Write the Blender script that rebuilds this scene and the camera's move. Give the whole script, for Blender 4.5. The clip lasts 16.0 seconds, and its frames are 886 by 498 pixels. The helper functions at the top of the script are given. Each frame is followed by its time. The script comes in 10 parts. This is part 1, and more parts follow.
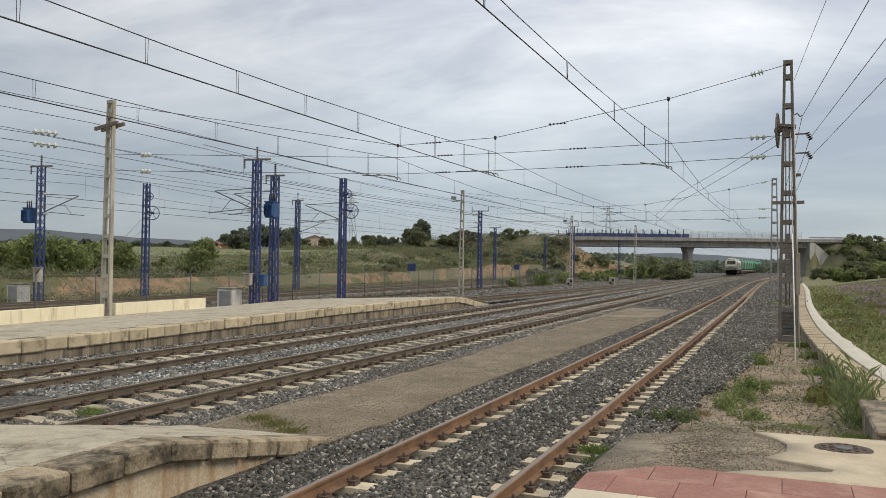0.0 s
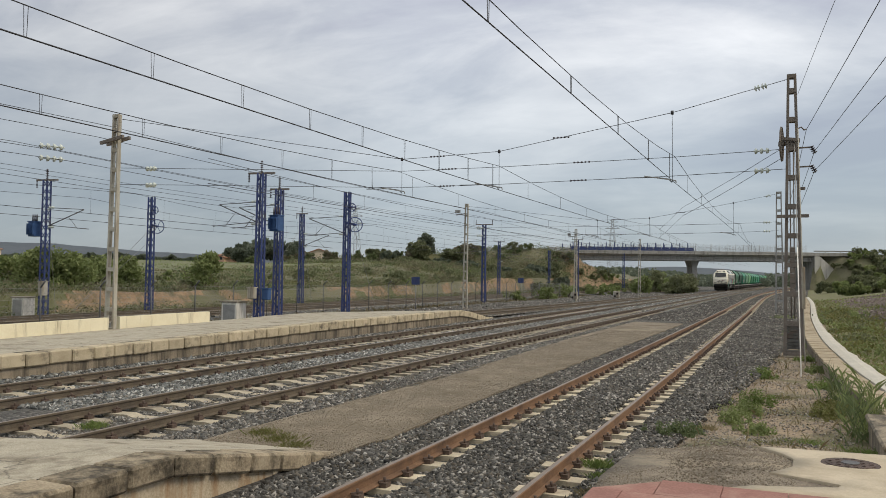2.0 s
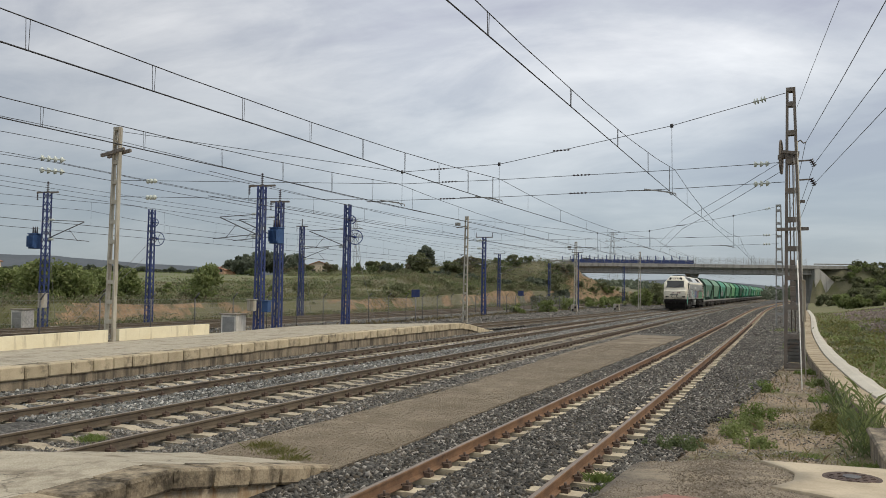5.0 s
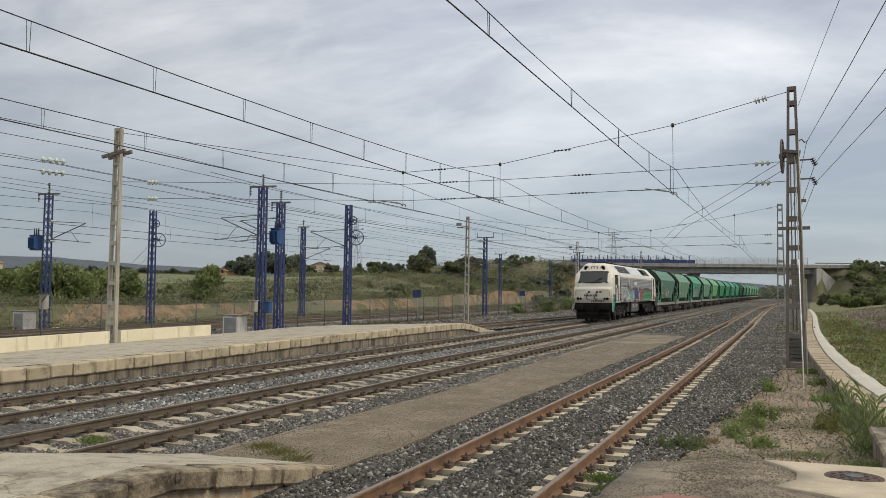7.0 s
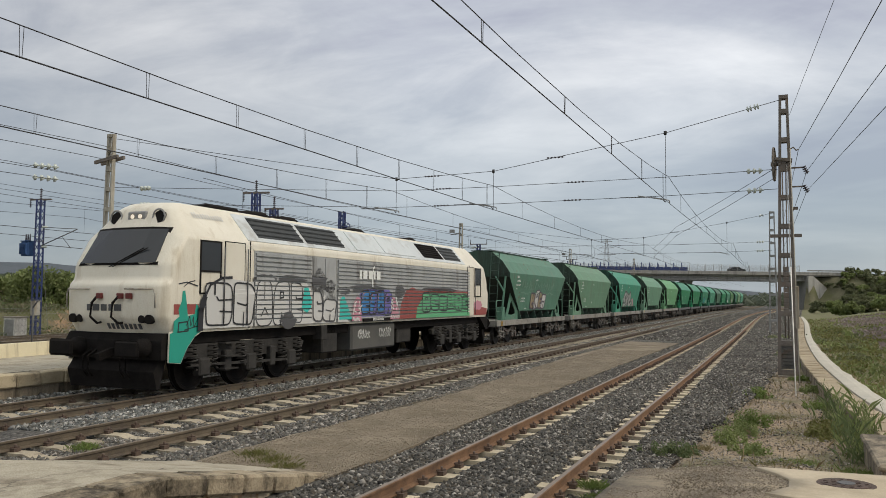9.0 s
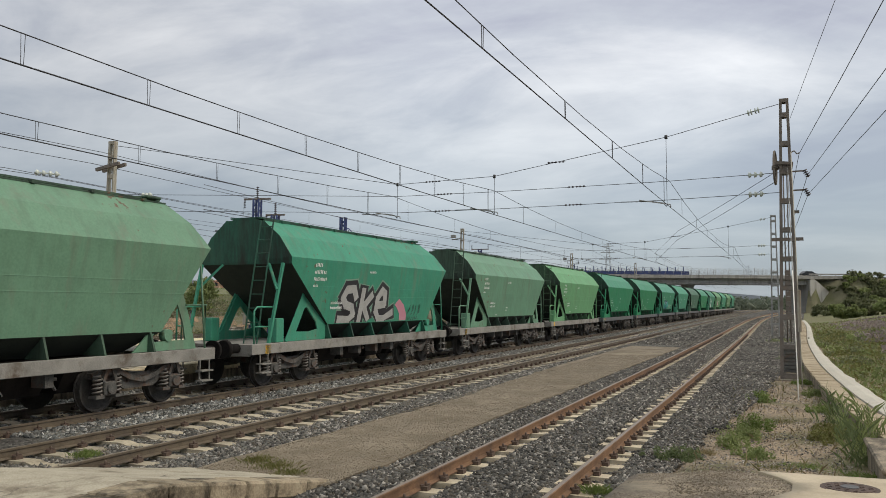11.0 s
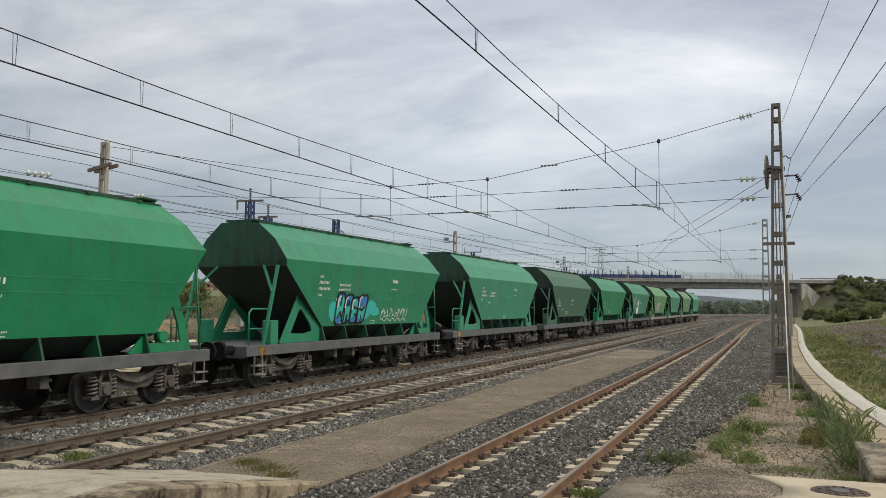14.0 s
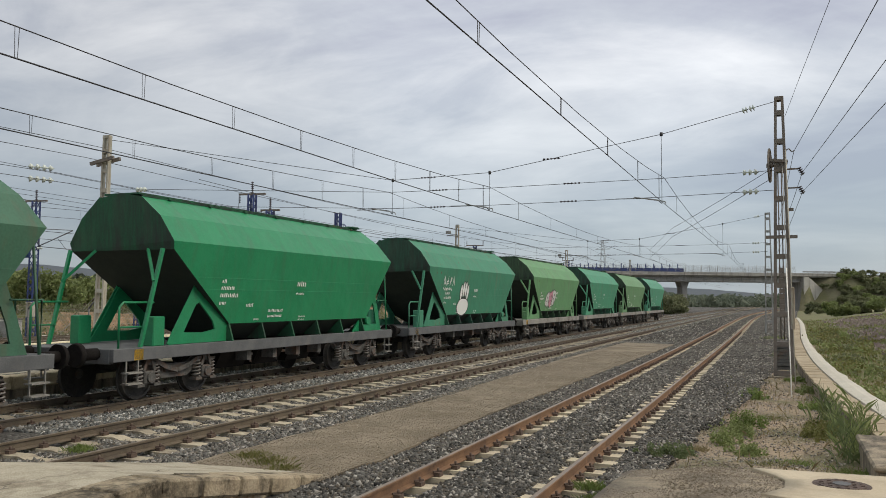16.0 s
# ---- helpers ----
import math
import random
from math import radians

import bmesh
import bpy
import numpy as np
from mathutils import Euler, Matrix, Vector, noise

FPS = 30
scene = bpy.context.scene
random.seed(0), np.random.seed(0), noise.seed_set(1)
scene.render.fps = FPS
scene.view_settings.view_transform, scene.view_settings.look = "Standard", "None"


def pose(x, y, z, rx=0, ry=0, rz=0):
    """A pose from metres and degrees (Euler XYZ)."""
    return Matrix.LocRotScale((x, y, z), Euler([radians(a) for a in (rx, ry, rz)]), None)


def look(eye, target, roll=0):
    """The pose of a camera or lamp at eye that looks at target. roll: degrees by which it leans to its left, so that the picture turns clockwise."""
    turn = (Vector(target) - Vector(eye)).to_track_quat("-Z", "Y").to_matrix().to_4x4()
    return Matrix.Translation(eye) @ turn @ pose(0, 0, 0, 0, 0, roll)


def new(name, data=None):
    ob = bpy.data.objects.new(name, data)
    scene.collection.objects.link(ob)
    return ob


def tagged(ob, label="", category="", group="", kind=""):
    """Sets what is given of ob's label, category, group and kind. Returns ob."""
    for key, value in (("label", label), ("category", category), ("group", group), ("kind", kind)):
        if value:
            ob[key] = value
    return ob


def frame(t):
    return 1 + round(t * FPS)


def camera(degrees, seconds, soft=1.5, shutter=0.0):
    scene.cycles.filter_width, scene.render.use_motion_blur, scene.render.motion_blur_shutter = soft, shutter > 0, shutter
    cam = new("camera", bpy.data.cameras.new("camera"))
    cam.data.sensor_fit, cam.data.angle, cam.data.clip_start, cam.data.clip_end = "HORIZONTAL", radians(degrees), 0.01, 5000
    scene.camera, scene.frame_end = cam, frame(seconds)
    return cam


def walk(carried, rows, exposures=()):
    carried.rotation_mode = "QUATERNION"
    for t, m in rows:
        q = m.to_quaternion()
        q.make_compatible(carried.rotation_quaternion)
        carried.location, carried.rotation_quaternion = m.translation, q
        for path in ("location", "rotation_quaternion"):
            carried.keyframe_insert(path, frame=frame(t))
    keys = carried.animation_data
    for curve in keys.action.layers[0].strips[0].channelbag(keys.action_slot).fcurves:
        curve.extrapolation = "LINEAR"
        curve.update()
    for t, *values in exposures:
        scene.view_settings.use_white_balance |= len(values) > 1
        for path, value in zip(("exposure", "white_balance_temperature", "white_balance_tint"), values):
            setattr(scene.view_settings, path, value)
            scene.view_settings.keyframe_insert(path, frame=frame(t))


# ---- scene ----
# z = 0 is the rail top, y runs along the tracks, the camera stands above the origin
EYE = 2.146
cam = camera(57.81, 16.0, soft=0.88)
walk(cam, [
    (0.0, pose(0, 0, EYE, 91.139, -0.367, 23.034)),
    (0.5, pose(0, 0, EYE, 91.517, -0.431, 23.141)),
    (1.0, pose(0, 0, EYE, 91.739, -0.531, 23.195)),
    (1.5, pose(0, 0, EYE, 91.915, -0.484, 23.212)),
    (2.0, pose(0, 0, EYE, 92.104, -0.386, 23.325)),
    (2.5, pose(0, 0, EYE, 92.449, -0.421, 23.381)),
    (3.0, pose(0, 0, EYE, 92.742, -0.545, 23.366)),
    (3.5, pose(0, 0, EYE, 92.922, -0.545, 23.280)),
    (4.0, pose(0, 0, EYE, 92.992, -0.515, 23.265)),
    (6.5, pose(0, 0, EYE, 93.015, -0.299, 23.418)),
    (7.0, pose(0, 0, EYE, 93.023, -0.263, 23.417)),
    (7.5, pose(0, 0, EYE, 93.074, -0.302, 23.330)),
    (8.0, pose(0, 0, EYE, 93.222, -0.335, 23.142)),
    (8.5, pose(0, 0, EYE, 93.426, -0.398, 23.020)),
    (9.0, pose(0, 0, EYE, 93.505, -0.362, 22.924)),
    (11.5, pose(0, 0, EYE, 94.011, -0.021, 23.006)),
    (12.0, pose(0, 0, EYE, 94.196, -0.032, 22.843)),
    (12.5, pose(0, 0, EYE, 94.447, -0.158, 22.655)),
    (13.0, pose(0, 0, EYE, 94.360, -0.239, 22.552)),
    (13.5, pose(0, 0, EYE, 94.164, -0.296, 22.509)),
    (14.0, pose(0, 0, EYE, 94.071, -0.316, 22.506)),
    (14.5, pose(0, 0, EYE, 93.976, -0.312, 22.644)),
    (15.0, pose(0, 0, EYE, 93.817, -0.268, 22.660)),
    (15.5, pose(0, 0, EYE, 93.747, -0.302, 22.661)),
    (16.0, pose(0, 0, EYE, 93.598, -0.319, 22.663)),
], exposures=[(0.0, 0.04), (0.5, 0.0), (2.5, -0.06), (3.5, -0.06), (7.0, -0.06), (8.0, -0.10), (8.6, -0.18), (9.0, -0.14), (10.5, -0.06), (12.5, -0.05), (16.0, -0.03)])

# ---- light ----
SUN_EL, SUN_AZ = 43.0, 84.0          # degrees; azimuth measured from +y towards +x
world = bpy.data.worlds.new("world")
scene.world = world
world.use_nodes = True


def link(nt, a, b):
    nt.links.new(a, b)


def build_sky():
    nt = world.node_tree
    n = nt.nodes
    bg = n["Background"]
    tc = n.new("ShaderNodeTexCoord")
    sky = n.new("ShaderNodeTexSky")
    sky.sky_type = "NISHITA"
    sky.sun_disc = False
    sky.sun_elevation, sky.sun_rotation = radians(SUN_EL), radians(SUN_AZ)
    sep = n.new("ShaderNodeSeparateXYZ")
    link(nt, tc.outputs["Generated"], sep.inputs[0])
    # the cloud deck: directions met with a level sheet
    zc = n.new("ShaderNodeMath"); zc.operation = "MAXIMUM"; zc.inputs[1].default_value = 0.0
    link(nt, sep.outputs["Z"], zc.inputs[0])
    za = n.new("ShaderNodeMath"); za.operation = "ADD"; za.inputs[1].default_value = 0.20
    link(nt, zc.outputs[0], za.inputs[0])
    dx = n.new("ShaderNodeMath"); dx.operation = "DIVIDE"
    dy = n.new("ShaderNodeMath"); dy.operation = "DIVIDE"
    link(nt, sep.outputs["X"], dx.inputs[0]); link(nt, za.outputs[0], dx.inputs[1])
    link(nt, sep.outputs["Y"], dy.inputs[0]); link(nt, za.outputs[0], dy.inputs[1])
    comb = n.new("ShaderNodeCombineXYZ")
    link(nt, dx.outputs[0], comb.inputs[0]); link(nt, dy.outputs[0], comb.inputs[1])

    def cloud(scale, detail, rough, shift, distortion=0.0):
        mp = n.new("ShaderNodeMapping")
        mp.inputs["Location"].default_value = shift
        mp.inputs["Rotation"].default_value = (0, 0, 0.4)
        mp.inputs["Scale"].default_value = (0.75, 1.15, 1)
        link(nt, comb.outputs[0], mp.inputs[0])
        no = n.new("ShaderNodeTexNoise")
        no.inputs["Scale"].default_value = scale
        no.inputs["Detail"].default_value = detail
        no.inputs["Roughness"].default_value = rough
        no.inputs["Distortion"].default_value = distortion
        link(nt, mp.outputs[0], no.inputs[0])
        return no.outputs["Fac"]

    big = cloud(0.85, 9, 0.56, (3.6, 1.2, 0), 0.5)
    fine = cloud(2.6, 10, 0.6, (7.7, 2.2, 5), 0.6)
    mix = n.new("ShaderNodeMath"); mix.operation = "MULTIPLY_ADD"
    mix.inputs[1].default_value = 0.35
    link(nt, fine, mix.inputs[0]); link(nt, big, mix.inputs[2])
    ramp = n.new("ShaderNodeValToRGB")
    e = ramp.color_ramp.elements
    e[0].position, e[0].color = 0.50, (0.42, 0.43, 0.50, 1)
    e[1].position, e[1].color = 0.86, (0.94, 0.94, 0.94, 1)
    m1 = e.new(0.62); m1.color = (0.54, 0.56, 0.605, 1)
    m2 = e.new(0.72); m2.color = (0.71, 0.72, 0.742, 1)
    link(nt, mix.outputs[0], ramp.inputs[0])
    # pale blue air low down
    low = n.new("ShaderNodeValToRGB")
    le = low.color_ramp.elements
    le[0].position, le[0].color = 0.0, (1, 1, 1, 1)
    le[1].position, le[1].color = 0.30, (0, 0, 0, 1)
    lm = le.new(0.11); lm.color = (0.85, 0.85, 0.85, 1)
    link(nt, zc.outputs[0], low.inputs[0])
    lowf = n.new("ShaderNodeMath"); lowf.operation = "MULTIPLY"; lowf.inputs[1].default_value = 0.85
    link(nt, low.outputs[0], lowf.inputs[0])
    mx = n.new("ShaderNodeMix"); mx.data_type = "RGBA"
    link(nt, lowf.outputs[0], mx.inputs[0])
    link(nt, ramp.outputs[0], mx.inputs[6])
    mx.inputs[7].default_value = (0.275, 0.332, 0.382, 1)
    add = n.new("ShaderNodeMix"); add.data_type = "RGBA"; add.blend_type = "ADD"
    add.inputs[0].default_value = 0.02
    link(nt, mx.outputs[2], add.inputs[6]); link(nt, sky.outputs[0], add.inputs[7])
    # the cloud is a little brighter ahead than behind
    dot = n.new("ShaderNodeVectorMath"); dot.operation = "DOT_PRODUCT"
    dot.inputs[1].default_value = (math.sin(radians(18)), math.cos(radians(18)), 0.15)
    link(nt, tc.outputs["Generated"], dot.inputs[0])
    side = n.new("ShaderNodeMapRange")
    side.inputs[1].default_value, side.inputs[2].default_value = -0.9, 0.75
    side.inputs[3].default_value, side.inputs[4].default_value = 0.95, 1.04
    link(nt, dot.outputs["Value"], side.inputs[0])
    # an overcast sky grows brighter towards the zenith
    zen = n.new("ShaderNodeMapRange")
    zen.inputs[1].default_value, zen.inputs[2].default_value = 0.40, 1.0
    zen.inputs[3].default_value, zen.inputs[4].default_value = 1.0, 1.55
    link(nt, zc.outputs[0], zen.inputs[0])
    light = n.new("ShaderNodeMath"); light.operation = "MULTIPLY"
    link(nt, side.outputs[0], light.inputs[0]); link(nt, zen.outputs[0], light.inputs[1])
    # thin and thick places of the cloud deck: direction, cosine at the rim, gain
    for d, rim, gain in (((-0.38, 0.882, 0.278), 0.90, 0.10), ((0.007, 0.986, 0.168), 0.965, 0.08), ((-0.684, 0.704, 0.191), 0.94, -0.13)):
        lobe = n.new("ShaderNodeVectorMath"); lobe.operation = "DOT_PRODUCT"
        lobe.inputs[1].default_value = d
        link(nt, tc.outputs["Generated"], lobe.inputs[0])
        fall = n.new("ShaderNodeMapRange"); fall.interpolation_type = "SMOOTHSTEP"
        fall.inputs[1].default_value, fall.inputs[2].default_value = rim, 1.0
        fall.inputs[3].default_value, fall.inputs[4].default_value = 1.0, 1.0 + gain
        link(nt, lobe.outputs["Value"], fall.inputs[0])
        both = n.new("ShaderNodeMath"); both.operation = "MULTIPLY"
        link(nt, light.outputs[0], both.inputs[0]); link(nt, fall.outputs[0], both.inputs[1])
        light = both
    warm = n.new("ShaderNodeMix"); warm.data_type = "RGBA"
    up = n.new("ShaderNodeMapRange")
    up.inputs[1].default_value, up.inputs[2].default_value = 0.40, 0.80
    link(nt, zc.outputs[0], up.inputs[0]); link(nt, up.outputs[0], warm.inputs[0])
    warm.inputs[6].default_value, warm.inputs[7].default_value = (1, 1, 1, 1), (1.03, 1.0, 0.89, 1)
    tint = n.new("ShaderNodeMix"); tint.data_type = "RGBA"; tint.blend_type = "MULTIPLY"; tint.inputs[0].default_value = 1.0
    link(nt, add.outputs[2], tint.inputs[6]); link(nt, warm.outputs[2], tint.inputs[7])
    dim = n.new("ShaderNodeVectorMath"); dim.operation = "SCALE"
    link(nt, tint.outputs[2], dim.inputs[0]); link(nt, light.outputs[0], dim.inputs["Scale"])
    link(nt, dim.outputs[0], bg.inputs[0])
    bg.inputs[1].default_value = 0.95


build_sky()
sun = new("sun", bpy.data.lights.new("sun", "SUN"))
sun.data.energy, sun.data.angle, sun.data.color = 1.5, radians(24), (1.0, 0.87, 0.68)
az, el = radians(SUN_AZ), radians(SUN_EL)
sun.matrix_world = look((math.sin(az) * 60, math.cos(az) * 60, math.tan(el) * 60), (0, 0, 0))

# ---- materials ----


def surf(name, c1, c2, scale=4.0, rough=0.8, metal=0.0, bump=0.2, fine=60.0, stain=None, stain_scale=0.6, stain_at=(0.5, 0.68), streak=False, spread=0.0):
    """A surface in two tones with fine grain, larger stains and relief, at real size."""
    m = bpy.data.materials.new(name)
    m.use_nodes = True
    nt = m.node_tree
    n = nt.nodes
    b = n["Principled BSDF"]
    b.inputs["Metallic"].default_value = metal
    tc = n.new("ShaderNodeTexCoord")
    where = tc.outputs["Object"]
    if spread:
        rnd = n.new("ShaderNodeObjectInfo")
        off = n.new("ShaderNodeVectorMath"); off.operation = "MULTIPLY_ADD"
        cx = n.new("ShaderNodeCombineXYZ")
        for i in range(3):
            link(nt, rnd.outputs["Random"], cx.inputs[i])
        off.inputs[1].default_value = (37.0, 53.0, 71.0)
        link(nt, cx.outputs[0], off.inputs[0]); link(nt, where, off.inputs[2])
        where = off.outputs[0]
    no = n.new("ShaderNodeTexNoise")
    no.inputs["Scale"].default_value, no.inputs["Detail"].default_value, no.inputs["Roughness"].default_value = scale, 6, 0.65
    link(nt, where, no.inputs[0])
    fi = n.new("ShaderNodeTexNoise")
    fi.inputs["Scale"].default_value, fi.inputs["Detail"].default_value = fine, 4
    link(nt, where, fi.inputs[0])
    s = n.new("ShaderNodeMath"); s.operation = "MULTIPLY_ADD"; s.inputs[1].default_value = 0.75
    link(nt, fi.outputs["Fac"], s.inputs[0]); link(nt, no.outputs["Fac"], s.inputs[2])
    mr = n.new("ShaderNodeMapRange")
    mr.inputs[1].default_value, mr.inputs[2].default_value = 0.70, 1.02
    link(nt, s.outputs[0], mr.inputs[0])
    mx = n.new("ShaderNodeMix"); mx.data_type = "RGBA"
    link(nt, mr.outputs[0], mx.inputs[0])
    mx.inputs[6].default_value, mx.inputs[7].default_value = (*c1, 1), (*c2, 1)
    out = mx.outputs[2]
    if stain:
        st = n.new("ShaderNodeTexNoise")
        st.inputs["Scale"].default_value, st.inputs["Detail"].default_value = stain_scale, 8
        st.inputs["Roughness"].default_value = 0.7
        src = where
        if streak:
            mp = n.new("ShaderNodeMapping")
            mp.inputs["Scale"].default_value = (3.0, 3.0, 0.35)
            link(nt, src, mp.inputs[0])
            src = mp.outputs[0]
        link(nt, src, st.inputs[0])
        sr = n.new("ShaderNodeMapRange")
        sr.inputs[1].default_value, sr.inputs[2].default_value = stain_at
        link(nt, st.outputs["Fac"], sr.inputs[0])
        m2 = n.new("ShaderNodeMix"); m2.data_type = "RGBA"
        link(nt, sr.outputs[0], m2.inputs[0]); link(nt, out, m2.inputs[6])
        m2.inputs[7].default_value = (*stain, 1)
        out = m2.outputs[2]
    if spread:
        oi = n.new("ShaderNodeObjectInfo")
        hs = n.new("ShaderNodeHueSaturation")
        vr = n.new("ShaderNodeMapRange")
        vr.inputs[3].default_value, vr.inputs[4].default_value = 1 - spread, 1 + spread
        link(nt, oi.outputs["Random"], vr.inputs[0]); link(nt, vr.outputs[0], hs.inputs["Value"]); link(nt, out, hs.inputs["Color"])
        out = hs.outputs[0]
    link(nt, out, b.inputs["Base Color"])
    rr = n.new("ShaderNodeMapRange")
    rr.inputs[3].default_value, rr.inputs[4].default_value = max(rough - 0.12, 0.02), min(rough + 0.12, 1)
    link(nt, no.outputs["Fac"], rr.inputs[0]); link(nt, rr.outputs[0], b.inputs["Roughness"])
    if bump:
        bp = n.new("ShaderNodeBump")
        bp.inputs["Strength"].default_value, bp.inputs["Distance"].default_value = bump, 0.02
        link(nt, s.outputs[0], bp.inputs["Height"]); link(nt, bp.outputs[0], b.inputs["Normal"])
    return m


def plain(name, c, rough=0.5, metal=0.0):
    m = bpy.data.materials.new(name)
    m.use_nodes = True
    b = m.node_tree.nodes["Principled BSDF"]
    b.inputs["Base Color"].default_value = (*c, 1)
    b.inputs["Roughness"].default_value, b.inputs["Metallic"].default_value = rough, metal
    return m


def stony(name, cols, cell, rough=0.9, by_island=False, depth=0.03):
    """Loose stones: colour by cell or by island, relief from the cells."""
    m = bpy.data.materials.new(name)
    m.use_nodes = True
    nt = m.node_tree
    n = nt.nodes
    b = n["Principled BSDF"]
    b.inputs["Roughness"].default_value = rough
    ramp = n.new("ShaderNodeValToRGB")
    ramp.color_ramp.interpolation = "LINEAR"
    e = ramp.color_ramp.elements
    e[0].position, e[0].color = 0, (*cols[0], 1)
    e[1].position, e[1].color = 1, (*cols[-1], 1)
    for i, c in enumerate(cols[1:-1]):
        x = e.new((i + 1) / (len(cols) - 1)); x.color = (*c, 1)
    tc = n.new("ShaderNodeTexCoord")
    big = n.new("ShaderNodeTexNoise"); big.inputs["Scale"].default_value = 0.5; big.inputs["Detail"].default_value = 5
    link(nt, tc.outputs["Object"], big.inputs[0])
    if by_island:
        g = n.new("ShaderNodeNewGeometry")
        link(nt, g.outputs["Random Per Island"], ramp.inputs[0])
    else:
        vo = n.new("ShaderNodeTexVoronoi")
        vo.inputs["Scale"].default_value = 1 / cell
        link(nt, tc.outputs["Object"], vo.inputs[0])
        sp = n.new("ShaderNodeSeparateColor")
        link(nt, vo.outputs["Color"], sp.inputs[0]); link(nt, sp.outputs[0], ramp.inputs[0])
        bp = n.new("ShaderNodeBump"); bp.invert = True
        bp.inputs["Strength"].default_value, bp.inputs["Distance"].default_value = 1.0, depth
        link(nt, vo.outputs["Distance"], bp.inputs["Height"]); link(nt, bp.outputs[0], b.inputs["Normal"])
    hs = n.new("ShaderNodeHueSaturation")
    vr = n.new("ShaderNodeMapRange"); vr.inputs[1].default_value, vr.inputs[2].default_value = 0.3, 0.7
    vr.inputs[3].default_value, vr.inputs[4].default_value = 0.75, 1.2
    link(nt, big.outputs["Fac"], vr.inputs[0]); link(nt, vr.outputs[0], hs.inputs["Value"]); link(nt, ramp.outputs[0], hs.inputs["Color"])
    link(nt, hs.outputs[0], b.inputs["Base Color"])
    return m


def leafy(name, cols, rough=0.6, trans=0.4):
    m = stony(name, [tuple(min(1, 1.3 * v) for v in c) for c in cols], 0.1, rough, by_island=True)
    b = m.node_tree.nodes["Principled BSDF"]
    b.inputs["Specular IOR Level"].default_value = 0.25
    nt = m.node_tree
    tl = nt.nodes.new("ShaderNodeBsdfTranslucent")
    link(nt, b.inputs["Base Color"].links[0].from_socket, tl.inputs[0])
    ms = nt.nodes.new("ShaderNodeMixShader")
    ms.inputs[0].default_value = trans
    link(nt, b.outputs[0], ms.inputs[1]); link(nt, tl.outputs[0], ms.inputs[2])
    link(nt, ms.outputs[0], nt.nodes["Material Output"].inputs[0])
    return m


M_BALLAST = stony("ballast_bed", [(0.028, 0.026, 0.024), (0.105, 0.099, 0.091), (0.056, 0.053, 0.048), (0.19, 0.18, 0.163)], 0.06, depth=0.05)
M_STONE = stony("ballast_stone", [(0.012, 0.012, 0.012), (0.075, 0.073, 0.068), (0.135, 0.13, 0.12), (0.03, 0.028, 0.024), (0.10, 0.085, 0.066), (0.42, 0.40, 0.365)], 0.05, by_island=True)
M_STONE_BLUE = stony("grey_blue_ballast_stone", [(0.025, 0.028, 0.028), (0.14, 0.148, 0.146), (0.235, 0.243, 0.235), (0.055, 0.056, 0.053), (0.18, 0.165, 0.14), (0.52, 0.52, 0.50)], 0.05, by_island=True)
M_RAIL = surf("brown_rail", (0.088, 0.068, 0.046), (0.145, 0.115, 0.08), 3, 0.7, 0.0, 0.2, 80, stain=(0.06, 0.048, 0.04), stain_scale=1.3)
M_RAIL_RED = surf("red_rusty_rail", (0.165, 0.09, 0.046), (0.25, 0.145, 0.082), 3, 0.8, 0.0, 0.2, 80, stain=(0.10, 0.06, 0.04), stain_scale=1.3)
M_RAILTOP = surf("worn_rail_head", (0.17, 0.13, 0.10), (0.26, 0.205, 0.16), 6, 0.45, 0.4, 0.05, 90)
M_SLEEPER = surf("sleeper_concrete", (0.32, 0.275, 0.20), (0.45, 0.395, 0.30), 5, 0.9, 0, 0.3, 70, stain=(0.13, 0.10, 0.075), stain_scale=2.5, spread=0.18)
M_SLEEPER_PALE = surf("pale_sleeper_concrete", (0.49, 0.42, 0.30), (0.60, 0.525, 0.39), 5, 0.9, 0, 0.3, 70, stain=(0.32, 0.26, 0.2), stain_scale=2.0, spread=0.12)
M_CLIP = surf("rusty_fastening", (0.07, 0.05, 0.04), (0.12, 0.08, 0.06), 20, 0.7)
M_CONC = surf("grey_concrete", (0.235, 0.21, 0.17), (0.34, 0.305, 0.25), 1.8, 0.9, 0, 0.35, 55, stain=(0.13, 0.115, 0.09), stain_scale=0.7, stain_at=(0.48, 0.62))
M_COPING = surf("coping_concrete", (0.40, 0.335, 0.225), (0.54, 0.46, 0.325), 3, 0.9, 0, 0.5, 50, stain=(0.095, 0.08, 0.06), stain_scale=1.7, stain_at=(0.51, 0.66), spread=0.14)
M_COPING_OLD = surf("blackened_coping_concrete", (0.25, 0.20, 0.135), (0.40, 0.335, 0.235), 3, 0.95, 0, 0.6, 40, stain=(0.06, 0.048, 0.032), stain_scale=2.2, stain_at=(0.45, 0.60), spread=0.14)
M_OCHREWALL = surf("ochre_rendered_wall", (0.40, 0.325, 0.22), (0.58, 0.49, 0.36), 2, 0.95, 0, 0.5, 40, stain=(0.34, 0.20, 0.10), stain_scale=1.6, stain_at=(0.50, 0.68), streak=True)
M_STAINED = surf("stained_platform_wall", (0.20, 0.165, 0.12), (0.34, 0.285, 0.21), 2, 0.95, 0, 0.5, 40, stain=(0.085, 0.072, 0.055), stain_scale=1.0, stain_at=(0.44, 0.6), streak=True)
